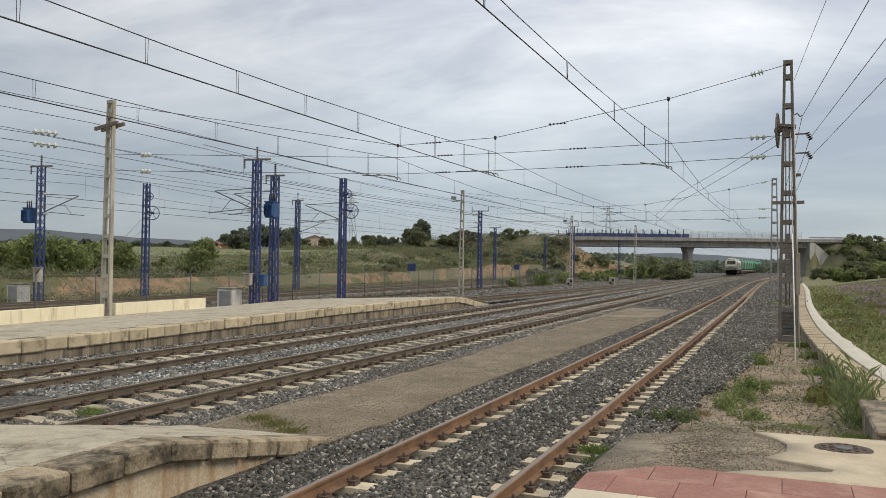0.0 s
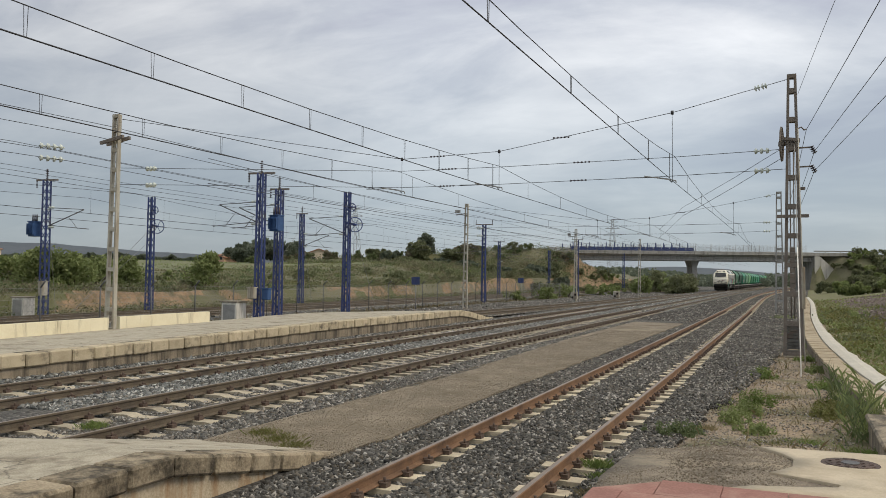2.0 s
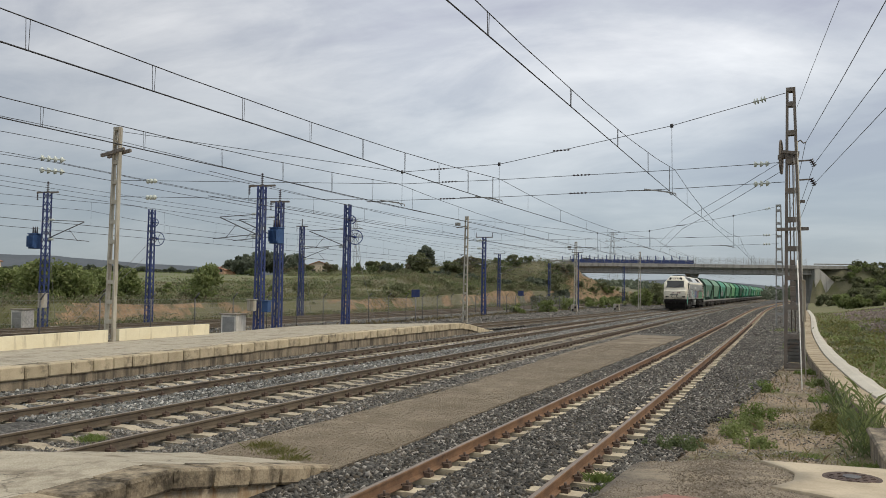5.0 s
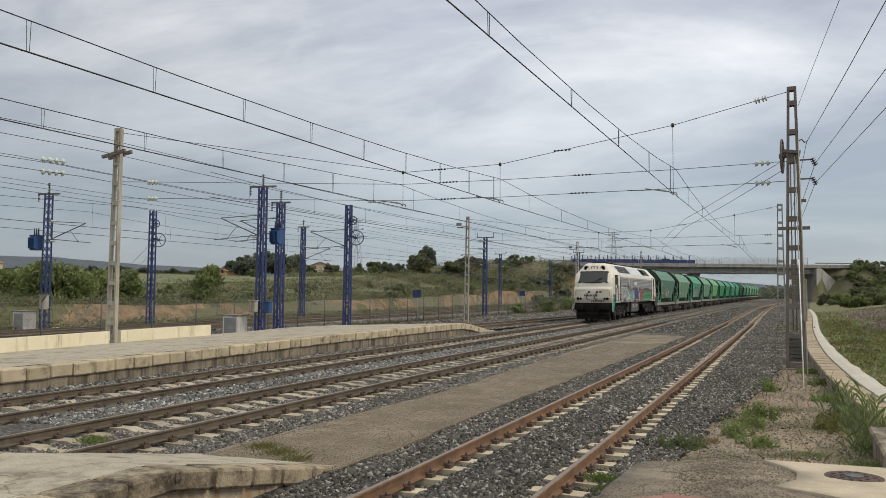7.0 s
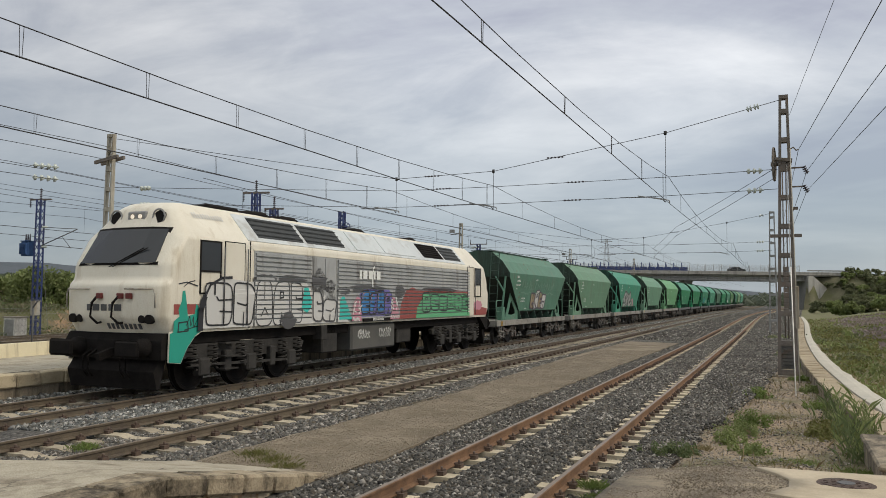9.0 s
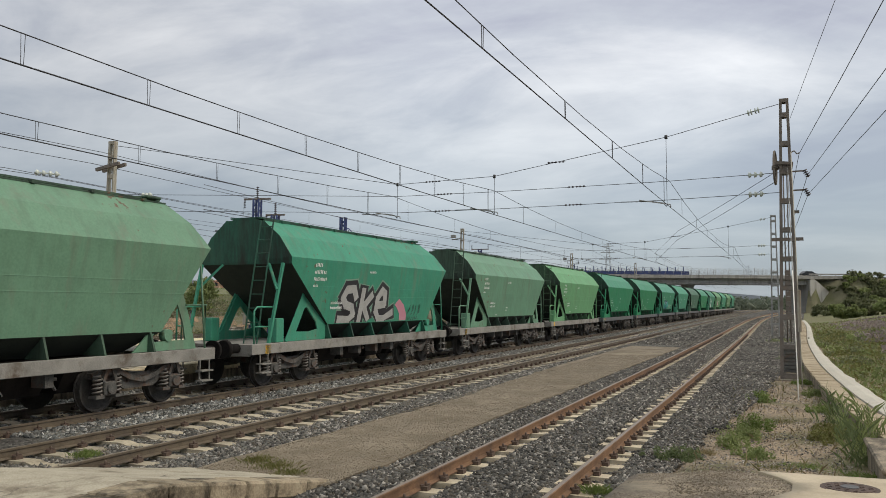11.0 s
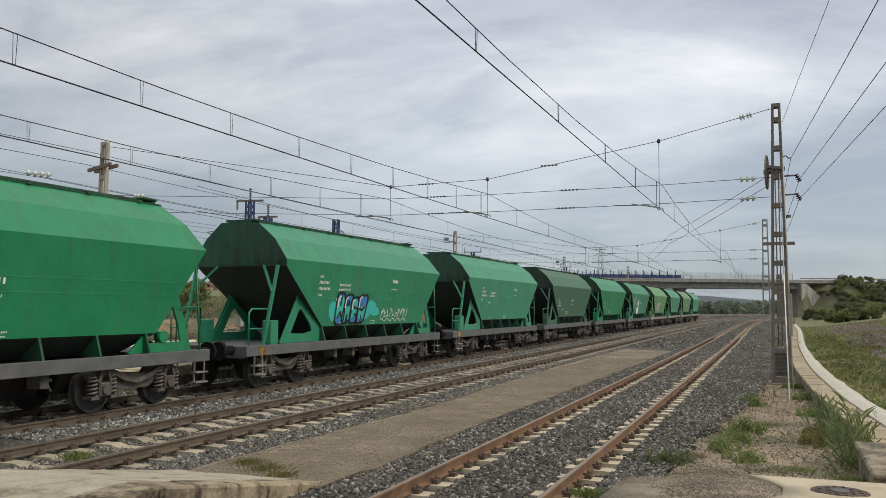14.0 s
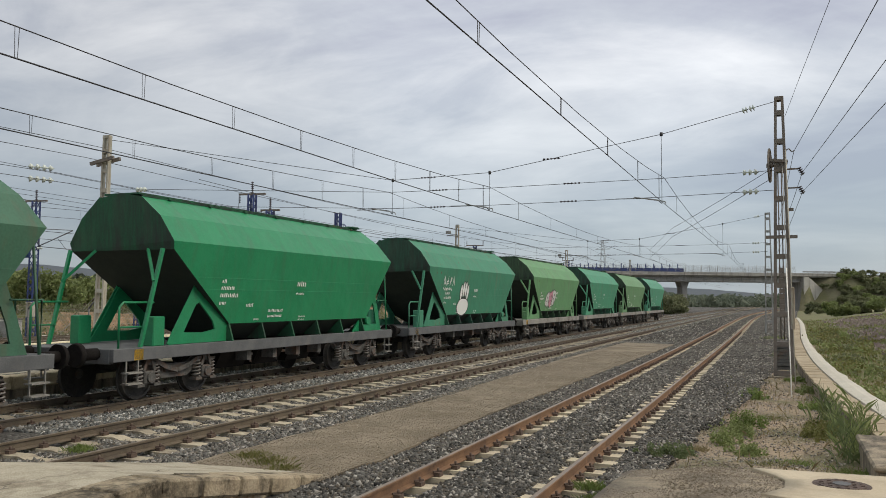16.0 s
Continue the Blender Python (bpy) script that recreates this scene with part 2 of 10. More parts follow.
M_SLABGROUND = surf("worn_gravelly_concrete", (0.155, 0.125, 0.086), (0.275, 0.23, 0.168), 1.4, 0.95, 0, 1.0, 46, stain=(0.12, 0.092, 0.058), stain_scale=0.5, stain_at=(0.46, 0.66))
M_ROUGHGROUND = surf("broken_asphalt", (0.13, 0.105, 0.078), (0.27, 0.225, 0.17), 2.2, 0.95, 0, 1.0, 42, stain=(0.36, 0.30, 0.215), stain_scale=1.1, stain_at=(0.52, 0.68))
M_CREAM = surf("cream_concrete", (0.47, 0.395, 0.28), (0.56, 0.48, 0.36), 1.0, 0.85, 0, 0.2, 40, stain=(0.34, 0.28, 0.2), stain_scale=0.7, stain_at=(0.5, 0.7))
M_WHITEWALL = surf("cream_painted_wall", (0.74, 0.67, 0.48), (0.82, 0.76, 0.57), 1.5, 0.85, 0, 0.15, 50, stain=(0.42, 0.36, 0.24), stain_scale=1.1, stain_at=(0.56, 0.72), streak=True)
M_REDTILE = surf("red_paving_tile", (0.25, 0.118, 0.094), (0.335, 0.168, 0.136), 2.0, 0.85, 0, 0.15, 45, stain=(0.44, 0.29, 0.23), stain_scale=1.8, stain_at=(0.5, 0.75), spread=0.05)
M_CREAMTILE = surf("cream_paving_tile", (0.52, 0.45, 0.34), (0.60, 0.53, 0.42), 2.0, 0.75, 0, 0.15, 45, spread=0.08)
M_EARTH = surf("stony_earth", (0.18, 0.137, 0.09), (0.33, 0.255, 0.175), 1.3, 0.95, 0, 1.0, 18, stain=(0.115, 0.11, 0.05), stain_scale=0.6, stain_at=(0.47, 0.6))
M_MEADOW = surf("meadow_ground", (0.105, 0.115, 0.045), (0.175, 0.17, 0.075), 0.8, 0.95, 0, 0.8, 9, stain=(0.17, 0.135, 0.08), stain_scale=0.22, stain_at=(0.5, 0.64))
M_GREEN_FIELD = surf("green_field", (0.105, 0.118, 0.052), (0.155, 0.165, 0.08), 0.12, 0.95, 0, 0.5, 2.5, stain=(0.17, 0.155, 0.075), stain_scale=0.04)
M_BANK = surf("overgrown_bank", (0.105, 0.104, 0.062), (0.17, 0.16, 0.10), 0.3, 0.95, 0, 0.8, 6, stain=(0.10, 0.105, 0.04), stain_scale=0.1, stain_at=(0.48, 0.62))
M_SOIL = surf("orange_soil", (0.20, 0.13, 0.075), (0.34, 0.235, 0.145), 1.6, 0.95, 0, 1.0, 9, stain=(0.12, 0.105, 0.06), stain_scale=0.5, stain_at=(0.47, 0.6), streak=True)
# the haze of distance is put into the hills' blue-grey colour
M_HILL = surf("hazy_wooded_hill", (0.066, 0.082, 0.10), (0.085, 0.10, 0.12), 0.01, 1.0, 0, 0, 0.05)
M_BLUE = surf("blue_mast_paint", (0.018, 0.034, 0.125), (0.03, 0.052, 0.18), 3, 0.5, 0, 0.05, 60, stain=(0.06, 0.06, 0.08), stain_scale=1.5)
M_BLUEBOX = surf("blue_cabinet_paint", (0.02, 0.06, 0.17), (0.035, 0.09, 0.23), 3, 0.5, 0, 0.05, 60)
M_BROWNSTEEL = surf("weathered_brown_steel", (0.125, 0.108, 0.095), (0.205, 0.18, 0.16), 3, 0.8, 0.1, 0.1, 60, stain=(0.20, 0.15, 0.115), stain_scale=1.4)
M_PALESTEEL = surf("pale_painted_steel", (0.36, 0.345, 0.295), (0.47, 0.45, 0.39), 2, 0.75, 0, 0.1, 60, stain=(0.22, 0.175, 0.12), stain_scale=0.9, stain_at=(0.46, 0.66), streak=True)
M_GREYSTEEL = surf("galvanised_steel", (0.26, 0.26, 0.255), (0.36, 0.36, 0.35), 3, 0.6, 0.4, 0.1, 60, stain=(0.18, 0.16, 0.14), stain_scale=1.0)
M_WIRE = plain("dark_wire", (0.045, 0.045, 0.05), 0.6, 0.3)
M_INSUL = plain("pale_glass_insulator", (0.55, 0.60, 0.56), 0.25)
M_INSULDARK = plain("dark_insulator", (0.06, 0.05, 0.06), 0.4)
M_BRIDGE = surf("bridge_concrete", (0.27, 0.265, 0.25), (0.36, 0.35, 0.33), 0.6, 0.9, 0, 0.2, 12, stain=(0.17, 0.165, 0.155), stain_scale=0.3, streak=True)
M_BLACK = surf("black_running_gear", (0.009, 0.008, 0.008), (0.019, 0.017, 0.016), 4, 0.9, 0, 0.1, 50)
M_BLACK.node_tree.nodes["Principled BSDF"].inputs["Specular IOR Level"].default_value = 0.15
M_GEAR = surf("dusty_running_gear", (0.055, 0.054, 0.051), (0.135, 0.132, 0.124), 4, 0.85, 0.1, 0.2, 50, stain=(0.13, 0.07, 0.045), stain_scale=3.0)
M_DARKSTEEL = surf("dark_galvanised_steel", (0.09, 0.09, 0.095), (0.15, 0.15, 0.15), 5, 0.6, 0.3, 0.1, 60)


def cracked(m, scale, width):
    """Adds a net of fine wandering cracks to a surface."""
    nt = m.node_tree
    n = nt.nodes
    base = n["Principled BSDF"].inputs["Base Color"]
    src = base.links[0].from_socket
    tc = n.new("ShaderNodeTexCoord")
    no = n.new("ShaderNodeTexNoise"); no.inputs["Scale"].default_value, no.inputs["Detail"].default_value = 2.2, 6
    mixv = n.new("ShaderNodeMix"); mixv.data_type = "RGBA"; mixv.blend_type = "ADD"; mixv.inputs[0].default_value = 0.55
    vo = n.new("ShaderNodeTexVoronoi"); vo.feature = "DISTANCE_TO_EDGE"; vo.inputs["Scale"].default_value = scale
    mr = n.new("ShaderNodeMapRange"); mr.inputs[1].default_value, mr.inputs[2].default_value = 0.0, width
    mr.inputs[3].default_value, mr.inputs[4].default_value = 0.85, 0.0
    pa = n.new("ShaderNodeTexNoise"); pa.inputs["Scale"].default_value = 0.5
    pr = n.new("ShaderNodeMapRange"); pr.inputs[1].default_value, pr.inputs[2].default_value = 0.42, 0.55
    mu = n.new("ShaderNodeMath"); mu.operation = "MULTIPLY"
    mx = n.new("ShaderNodeMix"); mx.data_type = "RGBA"; mx.inputs[7].default_value = (0.05, 0.042, 0.032, 1)
    link(nt, tc.outputs["Object"], no.inputs[0]); link(nt, tc.outputs["Object"], mixv.inputs[6]); link(nt, no.outputs["Color"], mixv.inputs[7])
    link(nt, mixv.outputs[2], vo.inputs["Vector"]); link(nt, vo.outputs["Distance"], mr.inputs[0])
    link(nt, tc.outputs["Object"], pa.inputs[0]); link(nt, pa.outputs["Fac"], pr.inputs[0])
    link(nt, mr.outputs[0], mu.inputs[0]); link(nt, pr.outputs[0], mu.inputs[1])
    link(nt, mu.outputs[0], mx.inputs[0]); link(nt, src, mx.inputs[6]); link(nt, mx.outputs[2], base)
    return m


M_CRACKED = cracked(surf("cracked_platform_concrete", (0.33, 0.295, 0.225), (0.47, 0.425, 0.335), 3.2, 0.9, 0, 0.8, 55, stain=(0.18, 0.15, 0.105), stain_scale=1.4, stain_at=(0.52, 0.68)), 0.8, 0.014)
M_GLASS = plain("dark_cab_glass", (0.03, 0.034, 0.04), 0.22)
M_GRILLE = surf("dark_roof_grille", (0.03, 0.034, 0.036), (0.055, 0.06, 0.062), 6, 0.6, 0.2, 0.1, 60)
M_CABINET = surf("pale_cabinet_concrete", (0.72, 0.70, 0.65), (0.80, 0.78, 0.73), 2, 0.9, 0, 0.2, 50, stain=(0.42, 0.38, 0.32), stain_scale=1.0, streak=True)

# ---- mesh helpers ----


def part(name, bm, material, parent=None, label="", smooth=False):
    """Links a bmesh as one mesh object, under a thing or under a part."""
    me = bpy.data.meshes.new(name)
    bmesh.ops.recalc_face_normals(bm, faces=bm.faces)
    bm.to_mesh(me)
    bm.free()
    if smooth:
        for p in me.polygons:
            p.use_smooth = True
    for mm in (material if isinstance(material, (list, tuple)) else [material]):
        me.materials.append(mm)
    ob = new(name, me)
    if parent:
        ob.parent = parent
    if label:
        ob["label"] = label
    return ob


def shared(name, mesh, parent, m, label=""):
    ob = new(name, mesh)
    ob.parent = parent
    ob.matrix_basis = m
    if label:
        ob["label"] = label
    return ob


def thing(name, label, category, at=None, group="", kind=""):
    ob = new(name)
    ob.empty_display_size = 0.2
    if at is not None:
        ob.matrix_basis = at
    return tagged(ob, label, category, group, kind)


def box(bm, x0, x1, y0, y1, z0, z1, bevel=0.0, mat=0, m=None):
    vs = [bm.verts.new((x, y, z)) for x in (x0, x1) for y in (y0, y1) for z in (z0, z1)]
    fs = [bm.faces.new([vs[i] for i in f]) for f in ((0, 1, 3, 2), (4, 6, 7, 5), (0, 4, 5, 1), (2, 3, 7, 6), (0, 2, 6, 4), (1, 5, 7, 3))]
    if bevel:
        es = list({e for f in fs for e in f.edges})
        r = bmesh.ops.bevel(bm, geom=es, offset=bevel, segments=1, affect="EDGES", profile=0.5)
        vs = list({v for f in r["faces"] for v in f.verts} | {v for v in vs if v.is_valid})
        fs = list({f for v in vs for f in v.link_faces})
    for f in fs:
        if f.is_valid:
            f.material_index = mat
    if m is not None:
        bmesh.ops.transform(bm, matrix=m, verts=vs)
    return vs


def rod(bm, a, b, r, seg=6, r2=None, mat=0):
    a, b = Vector(a), Vector(b)
    d = b - a
    q = d.to_track_quat("Z", "Y")
    r2 = r if r2 is None else r2
    ra = [bm.verts.new(a + q @ Vector((math.cos(t) * r, math.sin(t) * r, 0))) for t in [2 * math.pi * i / seg for i in range(seg)]]
    rb = [bm.verts.new(b + q @ Vector((math.cos(t) * r2, math.sin(t) * r2, 0))) for t in [2 * math.pi * i / seg for i in range(seg)]]
    for i in range(seg):
        f = bm.faces.new((ra[i], ra[(i + 1) % seg], rb[(i + 1) % seg], rb[i]))
        f.material_index = mat
        f.smooth = seg > 5
    bm.faces.new(ra[::-1]).material_index = mat
    bm.faces.new(rb).material_index = mat


def bar(bm, a, b, w, d, mat=0, up=(0, 0, 1)):
    """A rectangular bar from a to b: w across, d along 'up'."""
    a, b = Vector(a), Vector(b)
    ax = (b - a).normalized()
    u = Vector(up)
    s = ax.cross(u)
    if s.length < 1e-4:
        s = ax.cross(Vector((0, 1, 0)))
    s.normalize()
    u = s.cross(ax).normalized()
    vs = []
    for p in (a, b):
        for i, j in ((-1, -1), (1, -1), (1, 1), (-1, 1)):
            vs.append(bm.verts.new(p + s * (w / 2 * i) + u * (d / 2 * j)))
    for f in ((3, 2, 1, 0), (4, 5, 6, 7), (0, 1, 5, 4), (1, 2, 6, 5), (2, 3, 7, 6), (3, 0, 4, 7)):
        bm.faces.new([vs[i] for i in f]).material_index = mat


def prism(bm, poly, x0, x1, axis=0, mat=0):
    """A polygon drawn out along an axis (0: poly is y,z; 1: poly is x,z; 2: poly is x,y)."""
    def pt(a, p):
        return {0: (a, p[0], p[1]), 1: (p[0], a, p[1]), 2: (p[0], p[1], a)}[axis]
    A = [bm.verts.new(pt(x0, p)) for p in poly]
    B = [bm.verts.new(pt(x1, p)) for p in poly]
    n = len(poly)
    fs = [bm.faces.new(A[::-1]), bm.faces.new(B)]
    for i in range(n):
        fs.append(bm.faces.new((A[i], A[(i + 1) % n], B[(i + 1) % n], B[i])))
    for f in fs:
        f.material_index = mat
    return A + B


def mesh_of(name, verts, faces, mats):
    me = bpy.data.meshes.new(name)
    me.from_pydata(verts, [], faces)
    for m in mats:
        me.materials.append(m)
    return me


def spline(knots, v):
    """Smooth interpolation through (position, value) knots."""
    if v <= knots[0][0]:
        return knots[0][1]
    for i in range(len(knots) - 1):
        (a, p), (b, q) = knots[i], knots[i + 1]
        if v <= b:
            def slope(k):
                if k <= 0 or k >= len(knots) - 1:
                    k0, k1 = max(k - 1, 0), min(k + 1, len(knots) - 1)
                else:
                    k0, k1 = k - 1, k + 1
                return (knots[k1][1] - knots[k0][1]) / (knots[k1][0] - knots[k0][0])
            s, h = (v - a) / (b - a), b - a
            return ((2 * s ** 3 - 3 * s * s + 1) * p + (s ** 3 - 2 * s * s + s) * h * slope(i)
                    + (-2 * s ** 3 + 3 * s * s) * q + (s ** 3 - s * s) * h * slope(i + 1))
    (a, p), (b, q) = knots[-2], knots[-1]
    return q + (v - b) * (q - p) / (b - a)


# ---- the lie of the tracks ----
BEND = 2.0e-5


def track_a(y):
    return spline([(0, -3.37), (30, -3.42), (60, -3.52), (110, -3.8), (150, -3.3), (200, -1.6), (260, 1.2), (420, 11)], y)


def track_b(y):
    return -9.74 + BEND * max(y, -40.0) ** 2


def track_c(y):
    return -13.40 + BEND * max(y, -40.0) ** 2


def track_d(y):
    return -32.6 + 0.5 * BEND * y * y


def track_e(y):
    return -37.0 + 0.5 * BEND * y * y


def sstep(a, b, v):
    t = min(max((v - a) / (b - a), 0), 1)
    return t * t * (3 - 2 * t)


# ---- ground: one sheet to the horizon ----
BRIDGE_AT, BRIDGE_DIR = Vector((-4.5, 213.0, 0)), Vector((-0.86, -0.51, 0)).normalized()
BRIDGE_SIDE = Vector((BRIDGE_DIR.y, -BRIDGE_DIR.x, 0))      # points away from the camera's side
ROAD_Z = 8.7


def road_z(u):
    """The road falls gently behind the bank past the bridge."""
    return ROAD_Z - 0.06 * max(0.0, u - 56.0)



def bridge_uv(x, y):
    d = Vector((x, y, 0)) - BRIDGE_AT
    return d.dot(BRIDGE_DIR), d.dot(BRIDGE_SIDE)


def ground_z(x, y):
    z = -0.38
    wob = noise.noise((x * 0.05, y * 0.05, 0)) * 0.5 + noise.noise((x * 0.21, y * 0.21, 3)) * 0.18
    if x > 2.1:
        z = -0.2 + sstep(2.1, 16, x) * 1.25 * sstep(0, 30, y) + 0.5 * wob * sstep(2.1, 9, x) + sstep(14, 60, x) * 1.5
    elif x > -1.65:
        z = -0.2 + 0.47 * (1 - sstep(8.0, 13.5, y)) - 0.10 * sstep(-0.6, -1.6, x) * (1 - sstep(10.5, 13, y)) + noise.noise((x * 0.9, y * 0.9, 7)) * 0.025
    if x < -41.0:
        rise = 1.25 + 0.4 * noise.noise((0, y * 0.09, 2)) + 1.3 * sstep(70, 150, y)
        edge = 0.9 * noise.noise((0, y * 0.22, 9)) + 0.3 * noise.noise((4, y * 0.9, 9))
        z = -0.38 + 0.2 * sstep(-41.3, -43.2, x) + rise * sstep(-43.4 + edge, -44.7 + edge, x)
        z += sstep(-45, -72, x) * (1.5 + 1.0 * sstep(60, 140, y)) + sstep(-72, -210, x) * 2.2 + wob * sstep(-41, -55, x) * 0.5
        z -= sstep(-260, -500, x) * 1.5
    u, v = bridge_uv(x, y)
    if u < -9.0 - 0.66 * max(0.0, v + 4.4):
        near = max(0.0, 8.4 - 0.86 * (-9.0 - u)) if v < -4.3 else 0.0
        z = max(z, ROAD_Z - 0.1 - max(0, abs(v) - 5.2) / 1.7 + wob * 0.4 - near)
    elif u > 50.0:
        berm = 0.75 * sstep(55, 60, u) * sstep(-5.0, -8.0, v) * sstep(140, 120, u)
        z = max(z, road_z(u) - 0.12 - max(0, abs(v) - (5.0 + 4.5 * sstep(55, 62, u) if v < 0 else 5.2)) / (1.2 + 0.5 * sstep(55, 62, u)) + berm + wob * 0.4 * sstep(5.0, 7.0, abs(v)))
    elif u > 34:
        z = max(z, (u - 34) / 16.0 * 6.5 - max(0, abs(v) - 5.0) / 1.5 + wob * 0.6)
    return z


def axis_steps(stops):
    out = [stops[0][0]]
    for (a, step), (b, _) in zip(stops, stops[1:]):
        k = max(1, round((b - a) / step))
        out += [a + (b - a) * (i + 1) / k for i in range(k)]
    return out


def build_ground():
    xs = axis_steps([(-4200, 700), (-700, 100), (-300, 25), (-150, 6), (-80, 2.2), (-47, 0.4), (-41, 2.5), (-17, 7), (-1.66, 0.3), (2.1, 1.2), (30, 4), (90, 20), (300, 120), (1500, 900), (4200, 1)])
    ys = axis_steps([(-1200, 400), (-40, 10), (0, 1.0), (60, 2.5), (140, 3.0), (260, 12), (420, 60), (1100, 500), (4600, 1)])
    verts = [(x, y, ground_z(x, y)) for y in ys for x in xs]
    w = len(xs)
    faces, mats = [], []
    for j in range(len(ys) - 1):
        for i in range(w - 1):
            faces.append((j * w + i, j * w + i + 1, (j + 1) * w + i + 1, (j + 1) * w + i))
            x, y = (xs[i] + xs[i + 1]) / 2, (ys[j] + ys[j + 1]) / 2
            if x > 2.1:
                mats.append(2 if bridge_uv(x, y)[0] < -6 and abs(bridge_uv(x, y)[1]) < 22 else 1)
            elif x > -1.66:
                mats.append(0 if y < 60 else 1)
            elif 34 < bridge_uv(x, y)[0] < 54 and abs(bridge_uv(x, y)[1]) < 26:
                mats.append(3)
            elif x > -41.3:
                mats.append(5)
            elif -45.0 < x - 0.9 * noise.noise((0, y * 0.22, 9)) < -43.2 and noise.noise((7 + x * 0.3, y * 0.16, 2)) > 0.0:
                mats.append(3)
            elif x > -70 or y > 170:
                mats.append(2)
            else:
                mats.append(4)
    me = mesh_of("ground", verts, faces, [M_EARTH, M_MEADOW, M_BANK, M_SOIL, M_GREEN_FIELD, M_BALLAST])
    me.polygons.foreach_set("material_index", mats)
    for p in me.polygons:
        p.use_smooth = True
    tagged(new("ground", me), "dry stony ground, meadow, bank of orange soil and green fields", "ground", kind="structure")


build_ground()


def build_hills():
    """Wooded ridges far off, blue with distance."""
    knots = {3300: [(-115, 60), (-70, 105), (-56, 118), (-50, 124), (-45, 104), (-38, 84), (-33, 60), (-26, 30), (-15, 20), (0, 20), (115, 30)],
             1500: [(-115, 15), (-50, 18), (-20, 14), (-12, 20), (-8, 26), (-4, 22), (0, 14), (20, 12), (115, 14)]}
    for dist, prof in knots.items():
        verts, faces = [], []
        n = 220
        for i in range(n + 1):
            a = -115 + 230 * i / n
            h = spline(prof, a) * (1 + 0.05 * noise.noise((i * 0.35, dist, 0))) + dist * 0.0009 * noise.noise((i * 1.3, dist, 4))
            x, y = math.sin(radians(a)), math.cos(radians(a))
            verts += [(x * dist * 0.8, y * dist * 0.8, -5), (x * dist * 0.92, y * dist * 0.92, h * 0.6), (x * dist, y * dist, h), (x * dist * 1.1, y * dist * 1.1, -5)]
            if i:
                for k in range(3):
                    p, q = (i - 1) * 4 + k, i * 4 + k
                    faces.append((p, p + 1, q + 1, q))
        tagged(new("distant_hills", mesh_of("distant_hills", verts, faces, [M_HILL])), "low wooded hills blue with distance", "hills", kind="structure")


build_hills()

# ---- ballast, sleepers and rails ----


def strip_mesh(name, left, right, z_left, z_mid, z_right, y0, y1, step, mats, rows=6, rough=0.03):
    """A bed between two edge lines, crowned and uneven."""
    ys = axis_steps([(y0, step), (y1, step)])
    verts, faces = [], []
    for y in ys:
        a, b = left(y), right(y)
        for k in range(rows + 1):
            s = k / rows
            z = (z_left * (1 - s) + z_right * s) + (z_mid - (z_left + z_right) / 2) * min(1, 4.5 * min(s, 1 - s))
            x = a + (b - a) * s
            verts.append((x + 0.06 * noise.noise((x, y, 5)), y, z + rough * noise.noise((x * 2.3, y * 2.3, 1))))
    for j in range(len(ys) - 1):
        for k in range(rows):
            p = j * (rows + 1) + k
            faces.append((p, p + 1, p + rows + 2, p + rows + 1))
    return mesh_of(name, verts, faces, mats)


def bed(label, left, right, height, y1, cols=26, y0=-190.0):
    """Ballast between two edge lines; height gives z for a place."""
    ys = axis_steps([(y0, 4.0), (-2, 0.5), (50, 1.2), (y1, 1)] if y0 < -2 else [(y0, 0.5), (50, 1.2), (y1, 1)])
    verts, faces = [], []
    for y in ys:
        a, b = left(y), right(y)
        for k in range(cols + 1):
            x = a + (b - a) * k / cols
            verts.append((x + 0.05 * noise.noise((x, y, 5)), y, height(x, y) + 0.022 * noise.noise((x * 2.3, y * 2.3, 1))))
    for j in range(len(ys) - 1):
        for k in range(cols):
            p = j * (cols + 1) + k
            faces.append((p, p + 1, p + cols + 2, p + cols + 1))
    tagged(new("ballast_bed", mesh_of("ballast_bed", verts, faces, [M_BALLAST])), label, "ballast", kind="structure")


def ballast_a(x, y):
    """High in the middle of the siding, low at the rails, level with the strip on one side."""
    d = x - track_a(y)
    z = -0.148 - 0.085 * sstep(0.48, 0.68, abs(d)) + 0.085 * sstep(-0.92, -1.05, d) + 0.07 * sstep(1.10, 1.26, d)
    z += 0.02 * sstep(-1.6, -2.2, d)
    z += 0.065 * sstep(1.9, 2.9, d) * sstep(14, 20, y)
    return z


def ballast_bc(x, y):
    d = min(abs(x - track_b(y)), abs(x - track_c(y)))
    z = -0.205 - 0.02 * sstep(0.3, 0.8, d) + 0.07 * sstep(1.15, 1.6, x - track_b(y)) + 0.14 * sstep(1.15, 1.9, track_c(y) - x)
    if track_c(y) < x < track_b(y):
        z += 0.085 * sstep(0.93, 1.12, d)
    return z


def shoulder_a(y):
    """Where the siding's ballast runs out into the stony earth."""
    return spline([(0, -1.75), (11.5, -1.8), (14, -1.72), (16.2, -1.45), (21.4, -0.88), (25, -0.75), (27.5, -0.5), (31, -0.3), (36, 0.35), (60, 0.65), (110, 1.9), (300, 6.0)], y)


